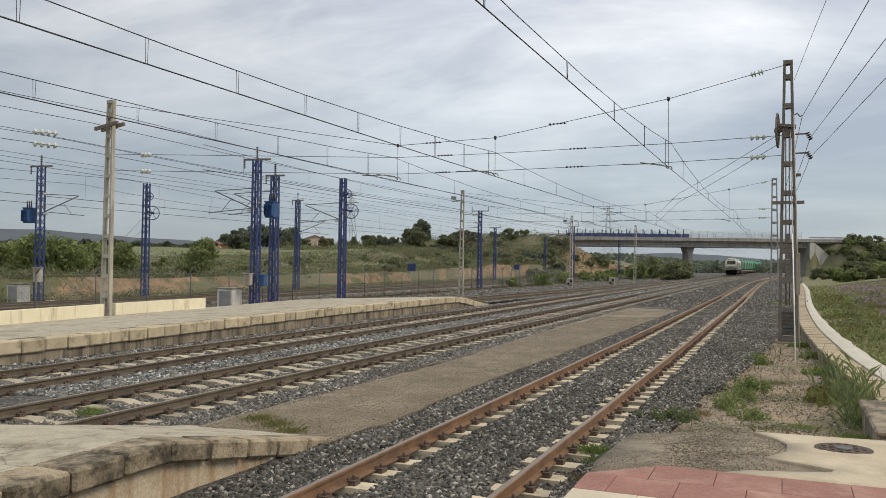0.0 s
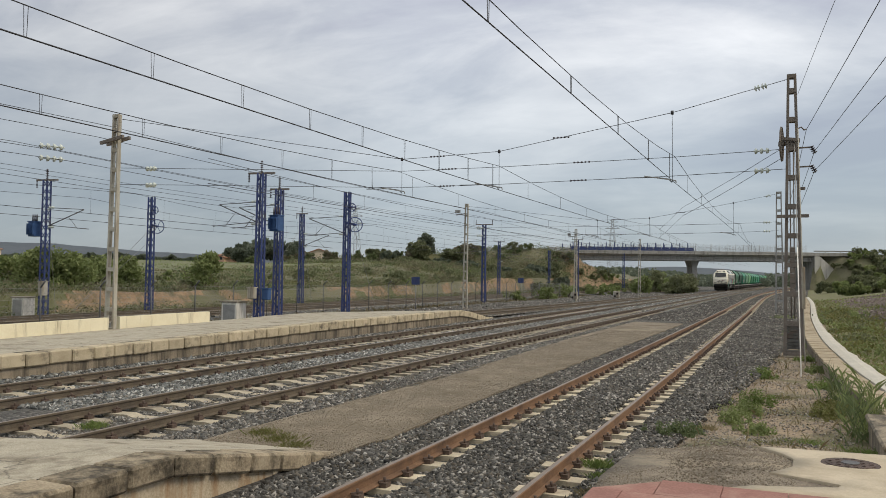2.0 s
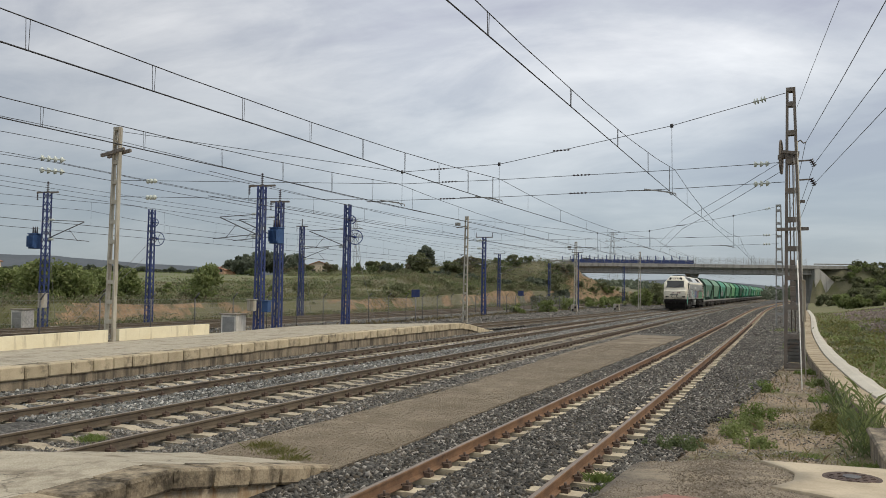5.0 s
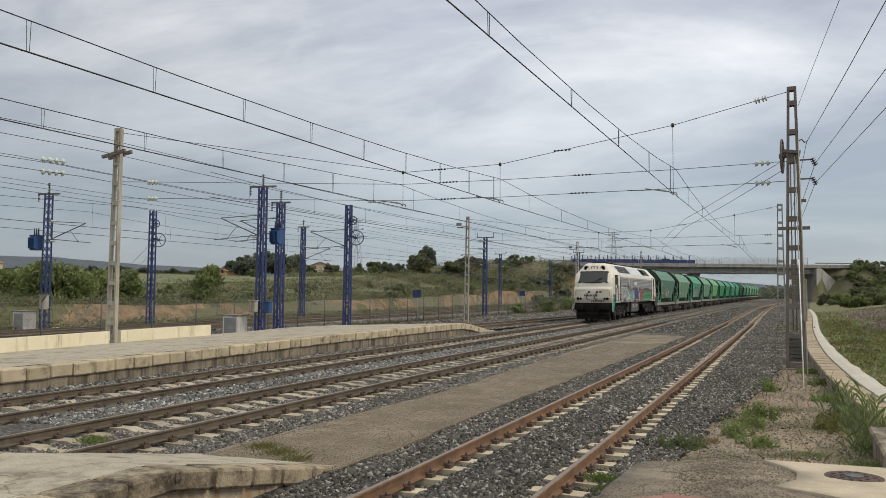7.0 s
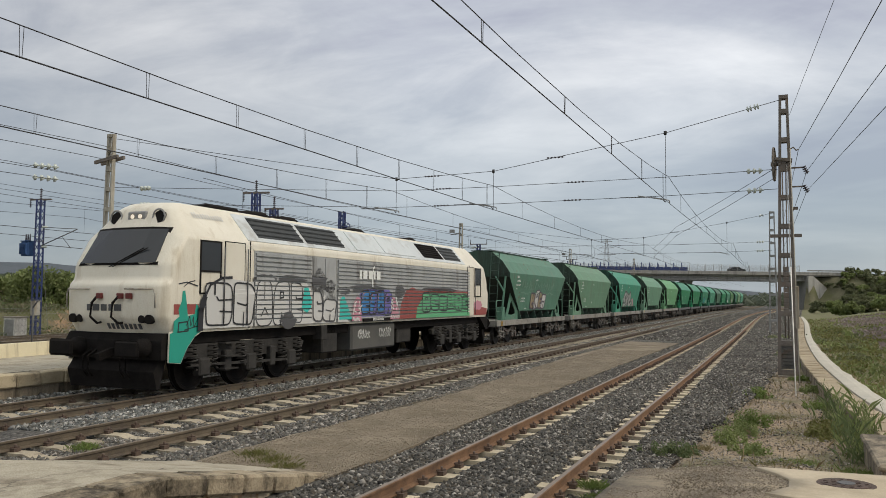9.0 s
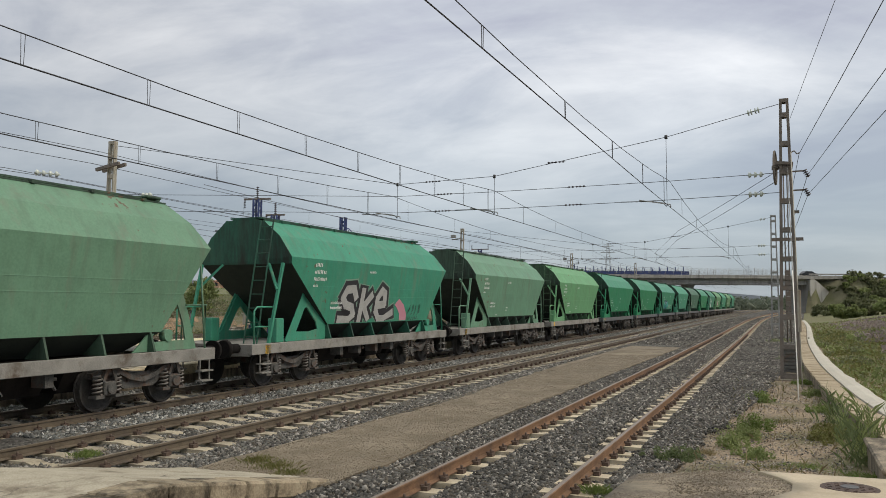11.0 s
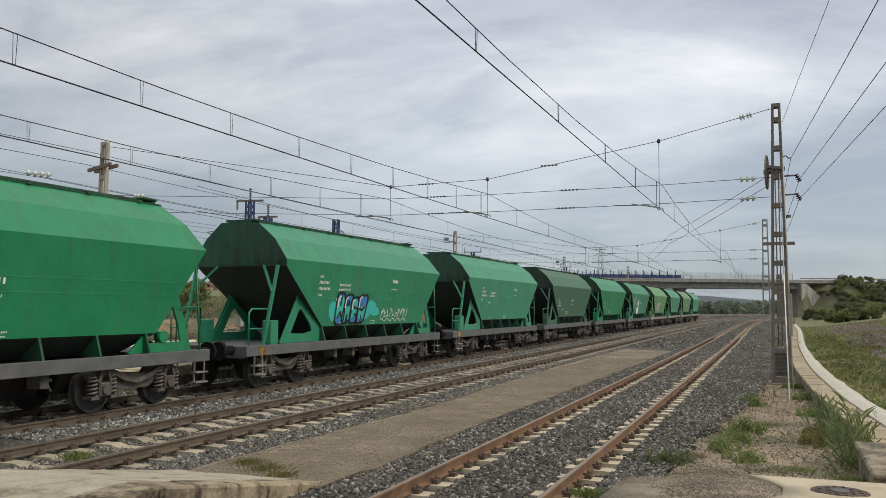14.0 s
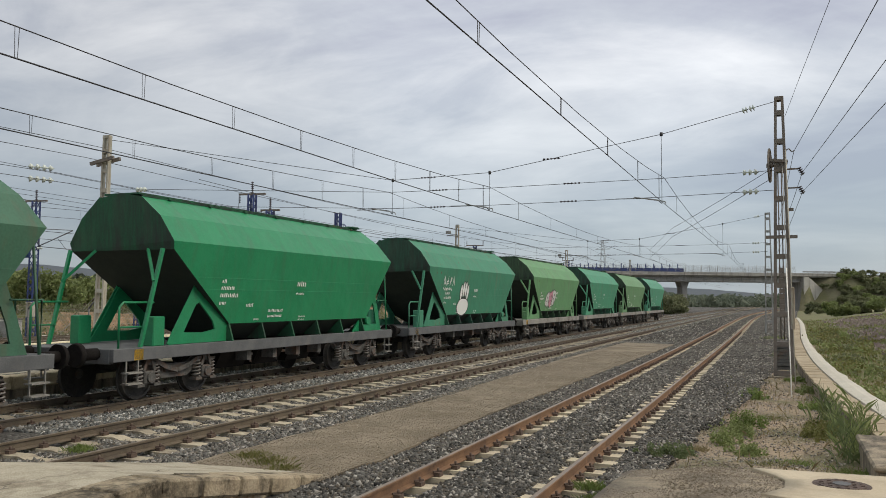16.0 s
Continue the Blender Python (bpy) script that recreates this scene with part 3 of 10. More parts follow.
bed("dark grey crushed stone ballast under a siding", lambda y: track_a(y) - 2.1 if y < 43 else track_b(y) + 1.72, lambda y: shoulder_a(y) + 0.1, ballast_a, 300)
bed("grey crushed stone ballast under two main tracks", lambda y: track_c(y) - 2.05, lambda y: track_b(y) + 2.4, ballast_bc, 330, 32)
bed("grey ballast under two far tracks", lambda y: track_e(y) - 2.2, lambda y: track_d(y) + 3.4, lambda x, y: -0.2 - 0.06 * sstep(1.2, 3.0, x - track_d(y)), 260, 14, -60.0)

RAIL_PROFILE = [(-0.07, -0.15), (-0.07, -0.138), (-0.012, -0.118), (-0.010, -0.045), (-0.035, -0.032), (-0.036, -0.006), (-0.026, 0.0),
                (0.026, 0.0), (0.036, -0.006), (0.035, -0.032), (0.010, -0.045), (0.012, -0.118), (0.07, -0.138), (0.07, -0.15)]


def rail(parent, centre, off, y0, y1, side_mat):
    ys = axis_steps([(y0, 2.0), (y1, 2.0)])
    n = len(RAIL_PROFILE)
    verts = [(centre(y) + off + px, y, pz) for y in ys for px, pz in RAIL_PROFILE]
    faces, mats = [], []
    for j in range(len(ys) - 1):
        for k in range(n):
            k2 = (k + 1) % n
            faces.append((j * n + k, j * n + k2, (j + 1) * n + k2, (j + 1) * n + k))
            mats.append(1 if k == 6 else 0)
    faces.append(tuple(range(n)))
    mats.append(0)
    me = mesh_of("rail", verts, faces, [side_mat, M_RAILTOP])
    me.polygons.foreach_set("material_index", mats)
    ob = new("rail", me)
    ob.parent = parent
    return ob


def sleeper_mesh(mat):
    """A concrete sleeper: two raised seats and a lower waist."""
    bm = bmesh.new()
    prof = [(-1.3, -0.21), (-1.27, -0.175), (-0.45, -0.165), (-0.3, -0.2), (0.3, -0.2), (0.45, -0.165), (1.27, -0.175), (1.3, -0.21), (1.3, -0.3), (-1.3, -0.3)]
    n = len(prof)
    A = [bm.verts.new((x, -0.125 - (0.02 if z < -0.25 else 0), z)) for x, z in prof]
    B = [bm.verts.new((x, 0.125 + (0.02 if z < -0.25 else 0), z)) for x, z in prof]
    for i in range(n - 1):
        bm.faces.new((A[i], B[i], B[i + 1], A[i + 1]))
    bm.faces.new(A)
    bm.faces.new(B[::-1])
    me = bpy.data.meshes.new("sleeper")
    bmesh.ops.recalc_face_normals(bm, faces=bm.faces)
    bm.to_mesh(me)
    bm.free()
    me.materials.append(mat)
    return me


def clip_mesh():
    bm = bmesh.new()
    for s in (-1, 1):
        for off in (-0.87, 0.87):
            x = off + s * 0.105
            box(bm, x - 0.045, x + 0.045, -0.06, 0.06, -0.175, -0.115)
            rod(bm, (x, 0, -0.12), (x, 0, -0.06), 0.018, 6)
            bar(bm, (x - s * 0.05, -0.05, -0.11), (x + s * 0.03, 0.05, -0.105), 0.03, 0.025)
    me = bpy.data.meshes.new("rail_fastening")
    bm.to_mesh(me)
    bm.free()
    me.materials.append(M_CLIP)
    return me


def build_track(label, centre, y0, y1, s0, near_until, mat_rail, mat_sleeper, fastenings=True):
    tr = thing("railway_track", label, "railway track", group="railway tracks", kind="structure")
    for off in (-0.87, 0.87):
        rail(tr, centre, off, y0, y1, mat_rail)
    me, cl = sleeper_mesh(mat_sleeper), clip_mesh()
    far_v, far_f = [], []
    y = s0
    k = 0
    while y < y1:
        ang = -math.degrees(math.atan((centre(y + 0.5) - centre(y - 0.5))))
        m = pose(centre(y), y, 0.012 * math.sin(k * 1.7), 0, 0.25 * math.sin(k * 2.3), ang + 0.5 * math.sin(k * 3.1))
        if 2.0 < y < near_until:
            shared("sleeper", me, tr, m)
            if fastenings and y < near_until * 0.7:
                shared("rail_fastening", cl, tr, m)
        else:
            b = len(far_v)
            far_v += [tuple(m @ v.co) for v in me.vertices]
            far_f += [tuple(b + i for i in p.vertices) for p in me.polygons]
        y += 0.6
        k += 1
    if far_v:
        ob = new("far_sleepers", mesh_of("far_sleepers", far_v, far_f, [mat_sleeper]))
        ob.parent = tr
        ob["kind"] = "stuff"


build_track("rusty siding on pale concrete sleepers in dark ballast", track_a, -60, 300, 2.615 - 62.4, 90, M_RAIL_RED, M_SLEEPER_PALE)
build_track("brown railed main track on concrete sleepers", track_b, -190, 330, 2.615 - 192, 90, M_RAIL, M_SLEEPER)
build_track("main track beside the platform on concrete sleepers", track_c, -190, 330, 2.8 - 192, 90, M_RAIL, M_SLEEPER)
build_track("far track behind the fence", track_d, -60, 260, -59.0, 2, M_RAIL, M_SLEEPER, False)
build_track("outer far track below the soil bank", track_e, -60, 260, -59.0, 2, M_RAIL, M_SLEEPER, False)


def track_f(y):
    """The loop that leaves behind the end of the platform."""
    return spline([(40, -19.2), (60, -18.0), (80, -17.0), (110, -15.4), (160, -13.1), (300, -6.5)], y)


build_track("rusty loop track that starts behind the platform's end", track_f, 43, 220, 43.5, 44, M_RAIL, M_SLEEPER, False)
bed("brown ballast under the loop track", lambda y: track_f(y) - 2.2, lambda y: track_f(y) + 1.6, lambda x, y: -0.21, 240, 8, 42.0)


def stones(name, label, spots, mat, seed):
    """Loose crushed stones as one heap: spots are (x, y, z, size)."""
    rng = np.random.RandomState(seed)
    base = np.array([(1, 0, 0), (-1, 0, 0), (0, 1, 0), (0, -1, 0), (0, 0, 1), (0, 0, -1)], float)
    tri = np.array([(0, 2, 4), (2, 1, 4), (1, 3, 4), (3, 0, 4), (2, 0, 5), (1, 2, 5), (3, 1, 5), (0, 3, 5)])
    spots = np.array(spots)
    n = len(spots)
    v = base[None] * (0.65 + 0.7 * rng.rand(n, 6, 1)) + (rng.rand(n, 6, 3) - 0.5) * 0.55
    v *= (0.7 + 0.6 * rng.rand(n, 1, 3))
    a, b = rng.rand(n) * 6.28, (rng.rand(n) - 0.5) * 1.8
    ca, sa, cb, sb = np.cos(a), np.sin(a), np.cos(b), np.sin(b)
    x, y, z = v[..., 0], v[..., 1], v[..., 2]
    y, z = y * cb[:, None] - z * sb[:, None], y * sb[:, None] + z * cb[:, None]
    x, y = x * ca[:, None] - y * sa[:, None], x * sa[:, None] + y * ca[:, None]
    v = np.stack([x, y, z * 0.8], -1) * spots[:, None, 3:4] + spots[:, None, :3]
    ids = (np.arange(n) * 6)[:, None, None]
    near = spots[:, 1] < 17          # farther off only the upper faces of the bedded stones
    f = np.concatenate([(tri[None] + ids[near]).reshape(-1, 3), (tri[None, :4] + ids[~near]).reshape(-1, 3)])
    me = bpy.data.meshes.new(name)
    me.vertices.add(n * 6)
    me.vertices.foreach_set("co", v.reshape(-1))
    me.loops.add(len(f) * 3)
    me.loops.foreach_set("vertex_index", f.reshape(-1))
    me.polygons.add(len(f))
    me.polygons.foreach_set("loop_start", np.arange(len(f)) * 3)
    me.update(calc_edges=True)
    me.materials.append(mat)
    return tagged(new(name, me), label, "ballast", kind="stuff")


def scatter(rng, count, y0, y1, left, right, z, size, keep=None, power=1.7):
    out = []
    while len(out) < count:
        y = y0 + (y1 - y0) * rng.random() ** power
        x = left(y) + (right(y) - left(y)) * rng.random()
        if keep and not keep(x, y):
            continue
        out.append((x, y, z(x, y) + 0.012 * rng.random(), size * (0.55 + 0.8 * rng.random())))
    return out


def build_stones():
    rng = random.Random(4)

    def clear_of(centre):
        def ok(x, y):
            d = abs(x - centre(y))
            return not (abs(d - 0.87) < 0.085)
        return ok

    def on_sleeper(y, s0):
        return abs((y - s0 + 0.3) % 0.6 - 0.3) < 0.14
    ok_a, ok_b, ok_c = clear_of(track_a), clear_of(track_b), clear_of(track_c)
    sa = scatter(rng, 84000, 3.5, 55, lambda y: track_a(y) - 1.95 - 0.12 * noise.noise((0, y * 0.8, 3)), shoulder_a, lambda x, y: max(ballast_a(x, y), ground_z(x, y) if x > -1.9 else -1) - 0.008, 0.032,
                 lambda x, y: ok_a(x, y) and not (on_sleeper(y, 2.615) and 0.52 < abs(x - track_a(y)) and -1.0 < x - track_a(y) < 1.2 and rng.random() < 0.86))
    stones("ballast_stones", "dark grey crushed stones between and beside the siding's rails", sa, M_STONE, 1)
    spill = scatter(rng, 9000, 10.5, 42, lambda y: shoulder_a(y) - 0.3, lambda y: shoulder_a(y) + 0.34 + 0.22 * noise.noise((5, y * 0.9, 1)), lambda x, y: max(ballast_a(x, y), ground_z(x, y)) - 0.01, 0.03,
                    lambda x, y: rng.random() < 1.15 - 1.4 * (x - shoulder_a(y)))
    stones("ballast_stones", "dark grey stones strewn over the edge of the earth", spill, M_STONE, 11)
    pebbles = scatter(rng, 2200, 12.2, 27, lambda y: shoulder_a(y) + 0.1, lambda y: 0.75, lambda x, y: ground_z(x, y) - 0.004, 0.019)
    stones("earth_pebbles", "brownish grey pebbles lying on bare earth", pebbles, M_STONE_MID, 12)
    sb = scatter(rng, 34000, 8, 66, lambda y: track_b(y) - 0.98, lambda y: track_b(y) + 2.25 + 0.15 * noise.noise((0, y * 0.8, 6)), lambda x, y: ballast_bc(x, y) - 0.008, 0.036,
                 lambda x, y: ok_b(x, y) and not (on_sleeper(y, 2.615) and -0.98 < x - track_b(y) < 1.25 and rng.random() < 0.85))
    stones("ballast_stones", "grey crushed stones along the middle track", sb, M_STONE_MID, 2)
    sc = scatter(rng, 42000, 10, 66, lambda y: track_c(y) - 1.95, lambda y: track_b(y) - 0.95, lambda x, y: ballast_bc(x, y) - 0.008, 0.042,
                 lambda x, y: ok_c(x, y) and not (on_sleeper(y, 2.8) and -1.2 < x - track_c(y) < 0.97 and rng.random() < 0.8))
    stones("ballast_stones", "fresh blue-grey crushed stones along the platform track", sc, M_STONE_BLUE, 3)


M_STONE_MID = stony("grey_ballast_stone", [(0.02, 0.02, 0.019), (0.115, 0.112, 0.104), (0.18, 0.174, 0.16), (0.05, 0.047, 0.042), (0.13, 0.11, 0.086), (0.42, 0.40, 0.37)], 0.05, by_island=True)
build_stones()


def far_stones():
    """Coarser scatter along the beds farther off."""
    rng = random.Random(41)
    far = scatter(rng, 22000, 46, 150, lambda y: track_b(y) + 1.7, shoulder_a, lambda x, y: ballast_a(x, y), 0.055, lambda x, y: abs(abs(x - track_a(y)) - 0.87) > 0.1, 1.3)
    stones("ballast_stones", "dark grey crushed stones farther along the siding", far, M_STONE, 5)
    far = scatter(rng, 30000, 60, 200, lambda y: track_c(y) - 2.0, lambda y: track_b(y) + 1.75, lambda x, y: ballast_bc(x, y) + 0.01, 0.06,
                  lambda x, y: min(abs(abs(x - track_b(y)) - 0.87), abs(abs(x - track_c(y)) - 0.87)) > 0.1, 1.2)
    stones("ballast_stones", "grey crushed stones farther along the main tracks", far, M_STONE_BLUE, 6)
    far = scatter(rng, 9000, 43, 130, lambda y: track_f(y) - 3.5, lambda y: track_f(y) + 1.6, lambda x, y: -0.2, 0.06, lambda x, y: abs(abs(x - track_f(y)) - 0.87) > 0.12, 1.2)
    stones("ballast_stones", "brownish crushed stones along the loop track", far, M_STONE_MID, 8)
    far = scatter(rng, 16000, 43, 150, lambda y: -28.5, lambda y: track_f(y) - 2.5, lambda x, y: ground_z(x, y) + 0.01, 0.07, None, 1.2)
    stones("ballast_stones", "brownish grey stones between loop and fence", far, M_STONE_MID, 9)
    far = scatter(rng, 16000, 20, 110, lambda y: track_e(y) - 2.0, lambda y: track_d(y) + 3.3, lambda x, y: -0.2 - 0.06 * sstep(1.2, 3.0, x - track_d(y)), 0.06,
                  lambda x, y: min(abs(abs(x - track_d(y)) - 0.87), abs(abs(x - track_e(y)) - 0.87)) > 0.12, 1.2)
    stones("ballast_stones", "pale grey crushed stones along the far tracks", far, M_STONE_BLUE, 7)


far_stones()

# ---- the flat strip between siding and main track ----


def slab(name, label, poly, z, thick, mat, cat="pavement", tilt=None):
    bm = bmesh.new()
    top = [bm.verts.new((x, y, z if tilt is None else tilt(x, y))) for x, y in poly]
    low = [bm.verts.new((v.co.x, v.co.y, v.co.z - thick)) for v in top]
    f = bm.faces.new(top)
    n = len(top)
    for i in range(n):
        bm.faces.new((top[i], low[i], low[(i + 1) % n], top[(i + 1) % n]))
    r = bmesh.ops.triangulate(bm, faces=[f])
    if tilt is not None:
        for _ in range(2):
            inner = [e for e in {e for q in r["faces"] if q.is_valid for e in q.edges} if e.calc_length() > 0.3]
            bmesh.ops.subdivide_edges(bm, edges=inner, cuts=1, use_grid_fill=True)
            tops = [q for q in bm.faces if q.normal.z > 0.5 or q.calc_center_median().z > tilt(q.calc_center_median().x, q.calc_center_median().y) - thick * 0.3]
            r = bmesh.ops.triangulate(bm, faces=tops)
        for v in bm.verts:
            if v.co.z > tilt(v.co.x, v.co.y) - thick * 0.7:
                v.co.z = tilt(v.co.x, v.co.y)
    ob = part(name, bm, mat)
    if tilt is not None:
        for p_ in ob.data.polygons:
            p_.use_smooth = p_.normal.z > 0.7
    return tagged(ob, label, cat, kind="structure")


def ragged(poly, step=0.35, amp=0.07, seed=0):
    out = []
    for (x0, y0), (x1, y1) in zip(poly, poly[1:] + poly[:1]):
        d = math.hypot(x1 - x0, y1 - y0)
        k = max(1, int(d / step))
        for i in range(k):
            s = i / k
            x, y = x0 + (x1 - x0) * s, y0 + (y1 - y0) * s
            out.append((x + amp * noise.noise((x * 1.7, y * 1.7, seed)), y + amp * noise.noise((x * 1.7, y * 1.7, seed + 9))))
    return out


slab("concrete_strip", "worn brown concrete strip between two tracks", ragged([(-5.4, 8.6), (-5.2, 10.2), (-5.28, 12), (-5.35, 16), (-5.26, 20), (-5.22, 28), (-5.05, 43.2), (-7.65, 43.8), (-7.7, 30), (-7.42, 22), (-7.2, 17.5), (-7.28, 15), (-7.45, 11), (-7.5, 8.6)], 0.4, 0.10), -0.105, 0.2, M_SLABGROUND)

# ---- platforms ----
COPING_LEN = 0.63


def coping_block(w=0.42, h=0.30, length=COPING_LEN, mat=None):
    bm = bmesh.new()
    box(bm, -w, 0.05, 0.012, length - 0.012, -h, 0, 0.03)
    me = bpy.data.meshes.new("coping_block")
    bmesh.ops.recalc_face_normals(bm, faces=bm.faces)
    bm.to_mesh(me)
    bm.free()
    me.materials.append(mat or M_COPING)
    return me


def far_platform():
    edge_x, back_x = -15.4, -24.3

    def top(y):
        return 0.44 + 0.10 * sstep(13, 27, y) - 0.62 * sstep(37.5, 43.6, y)
    p = thing("platform", "low concrete platform with stone coping beside the main track", "platform", kind="structure")
    ys = axis_steps([(-60, 1.0), (44, 1.0)])
    cols = [(edge_x - 0.41, 0), (edge_x - 2.5, -0.10), (edge_x - 6.0, -0.27), (back_x, -0.40)]
    verts, faces = [], []
    for y in ys:
        for x, dz in cols:
            shift = sstep(34, 44, y) * (edge_x - x) * 0.45
            verts.append((x + shift, y, max(top(y) + dz * (1 - 0.5 * sstep(30, 42, y)), -0.34)))
        verts.append((verts[-1][0], y, -0.5))
    for j in range(len(ys) - 1):
        for k in range(4):
            a = j * 5 + k
            faces.append((a, a + 1, a + 6, a + 5))
    ob = new("paving", mesh_of("paving", verts, faces, [M_CRACKED]))
    ob.parent = p
    bm = bmesh.new()
    prev = None
    for y in ys:
        v = [bm.verts.new((edge_x - 0.03 + 0.02 * noise.noise((0, y * 1.3, 4)), y, -0.4)), bm.verts.new((edge_x - 0.03, y, top(y) - 0.29)), bm.verts.new((edge_x - 0.4, y, top(y) - 0.29))]
        if prev:
            bm.faces.new((prev[0], v[0], v[1], prev[1]))
            bm.faces.new((prev[1], v[1], v[2], prev[2]))
        prev = v
    part("retaining_wall", bm, M_STAINED, p, "stained rendered face below the coping")
    me = coping_block()
    y = -1.9 - 92 * COPING_LEN
    k = 0
    while y < 42.6:
        slope = math.degrees(math.atan2(top(y + COPING_LEN) - top(y), COPING_LEN))
        shared("coping_stone", me, p, pose(edge_x + 0.012 * math.sin(k * 2.1), y, top(y) + 0.006 * math.sin(k * 3.7), slope, 0.6 * math.sin(k * 1.3), 0.35 * math.sin(k * 2.9)))
        y += COPING_LEN
        k += 1


far_platform()


def island_platform():
    """The end of the low platform between siding and main track, ramping down."""
    ex, bx, y_end = -5.45, -7.75, 9.15

    def top(y):
        return 0.425 - 0.183 * max(0.0, y - 6.13)
    p = thing("platform", "cracked concrete platform end that ramps down to the track strip", "platform", kind="structure")
    ys = axis_steps([(-40, 2.0), (-2, 0.4), (6.13, 0.3), (9.05, 0.3)])
    verts, faces = [], []
    for y in ys:
        for k in range(7):
            s = k / 6
            x = (ex - 0.4) * (1 - s) + bx * s
            verts.append((x, y, max(top(y), -0.10) + 0.012 * noise.noise((x * 2, y * 2, 3)) - 0.03 * s))
        verts.append((bx, y, -0.5))
    for j in range(len(ys) - 1):
        for k in range(7):
            a = j * 8 + k
            faces.append((a, a + 1, a + 9, a + 8))
    ob = new("paving", mesh_of("paving", verts, faces, [M_CRACKED]))
    ob.parent = p
    bm = bmesh.new()
    prev = None
    for y in ys:
        v = [bm.verts.new((ex - 0.06 + 0.03 * noise.noise((0, y * 1.9, 4)), y, -0.45)), bm.verts.new((ex - 0.06, y, max(top(y) - 0.19, -0.44))), bm.verts.new((ex - 0.4, y, max(top(y) - 0.19, -0.44)))]
        if prev:
            bm.faces.new((prev[0], v[0], v[1], prev[1]))
            bm.faces.new((prev[1], v[1], v[2], prev[2]))
        prev = v
    part("retaining_wall", bm, M_OCHREWALL, p, "ochre stained rendered face below the coping")
    ln = 0.6
    y = 6.13 - 72 * ln
    k = 0
    me = coping_block(0.45, 0.21, ln, M_COPING_OLD)
    while y < 8.9:
        slope = math.degrees(math.atan2(top(y + ln) - top(y), ln))
        shared("coping_stone", me, p, pose(ex + 0.015 * math.sin(k * 2.1), y, top(y) + 0.008, slope, 0.8 * math.sin(k * 1.3), 0.5 * math.sin(k * 2.9)))
        y += ln
        k += 1


island_platform()


def near_platform():
    """The tiled platform on which the camera stands."""
    z = 0.42
    p = thing("tiled_platform", "platform end of red and cream concrete paving tiles", "platform", kind="structure")
    bm = bmesh.new()
    prism(bm, [(-1.52, -40), (6.0, -40), (6.0, 7.12), (-1.02, 7.12), (-1.52, 6.66)], -0.45, z - 0.045, 2)
    part("base", bm, M_CONC, p)
    tile = 0.50
    rngt = random.Random(2)
    shapes = {}
    for red in (0, 1):
        for width in (tile, tile / 2):
            bm = bmesh.new()
            box(bm, 0.002, width - 0.002, 0.002, tile - 0.002, -0.045, 0, 0.004)
            me = bpy.data.meshes.new("paving_tile")
            bmesh.ops.recalc_face_normals(bm, faces=bm.faces)
            bm.to_mesh(me)
            bm.free()
            me.materials.append(M_REDTILE if red else M_CREAMTILE)
            shapes[red, width] = me
    bm = bmesh.new()
    prism(bm, [(-1.518, 6.675), (-1.024, 6.675), (-1.024, 7.12)], z - 0.045, z + 0.001, 2)
    part("paving_tile", bm, M_REDTILE, p)
    for j in range(18):
        y = 6.67 - j * tile
        x, width = (-1.02, tile) if j == 0 else (-1.52, tile / 2 if j % 2 else tile)
        while x < 4.2:
            shared("paving_tile", shapes[1 if j < 2 else 0, width], p, pose(x, y, z + 0.003 * rngt.random(), 0.3 * (rngt.random() - 0.5), 0.3 * (rngt.random() - 0.5), 0))
            x, width = x + width, tile


near_platform()


def apron_z(x, y):
    return 0.385 - 0.055 * (y - 7) - 0.10 * sstep(-0.6, -1.6, x) - 0.25 * sstep(9.2, 12.5, y) * sstep(0.5, -1.5, x) + 0.012 * noise.noise((x * 1.7, y * 1.7, 3))


slab("cracked_apron", "cracked gravelly asphalt beyond the paving tiles", ragged([(-1.62, 6.72), (-1.05, 7.18), (4.8, 7.18), (4.8, 8.0), (0.7, 8.4), (0.5, 9.3), (-0.15, 9.9), (-0.9, 10.4), (-1.45, 10.9), (-1.72, 10.2), (-1.7, 8.2)], 0.3, 0.05, 4), 0, 0.5, M_ROUGHGROUND, tilt=apron_z)
slab("cream_slab", "smooth cream concrete slab round a manhole", ragged([(-0.36, 9.98), (-0.1, 9.56), (0.02, 9.25), (0.02, 8.75), (-0.1, 8.45), (-0.19, 8.24), (0.16, 8.09), (0.42, 7.93), (0.39, 7.8), (0.05, 7.62), (-0.3, 7.5), (-0.55, 7.22), (5.0, 7.2), (5.0, 10.2), (0.96, 10.12)], 0.3, 0.035, 2), 0, 0.4, M_CREAM, tilt=lambda x, y: 0.407 - 0.055 * (y - 7))

# ---- masts, posts and overhead line ----


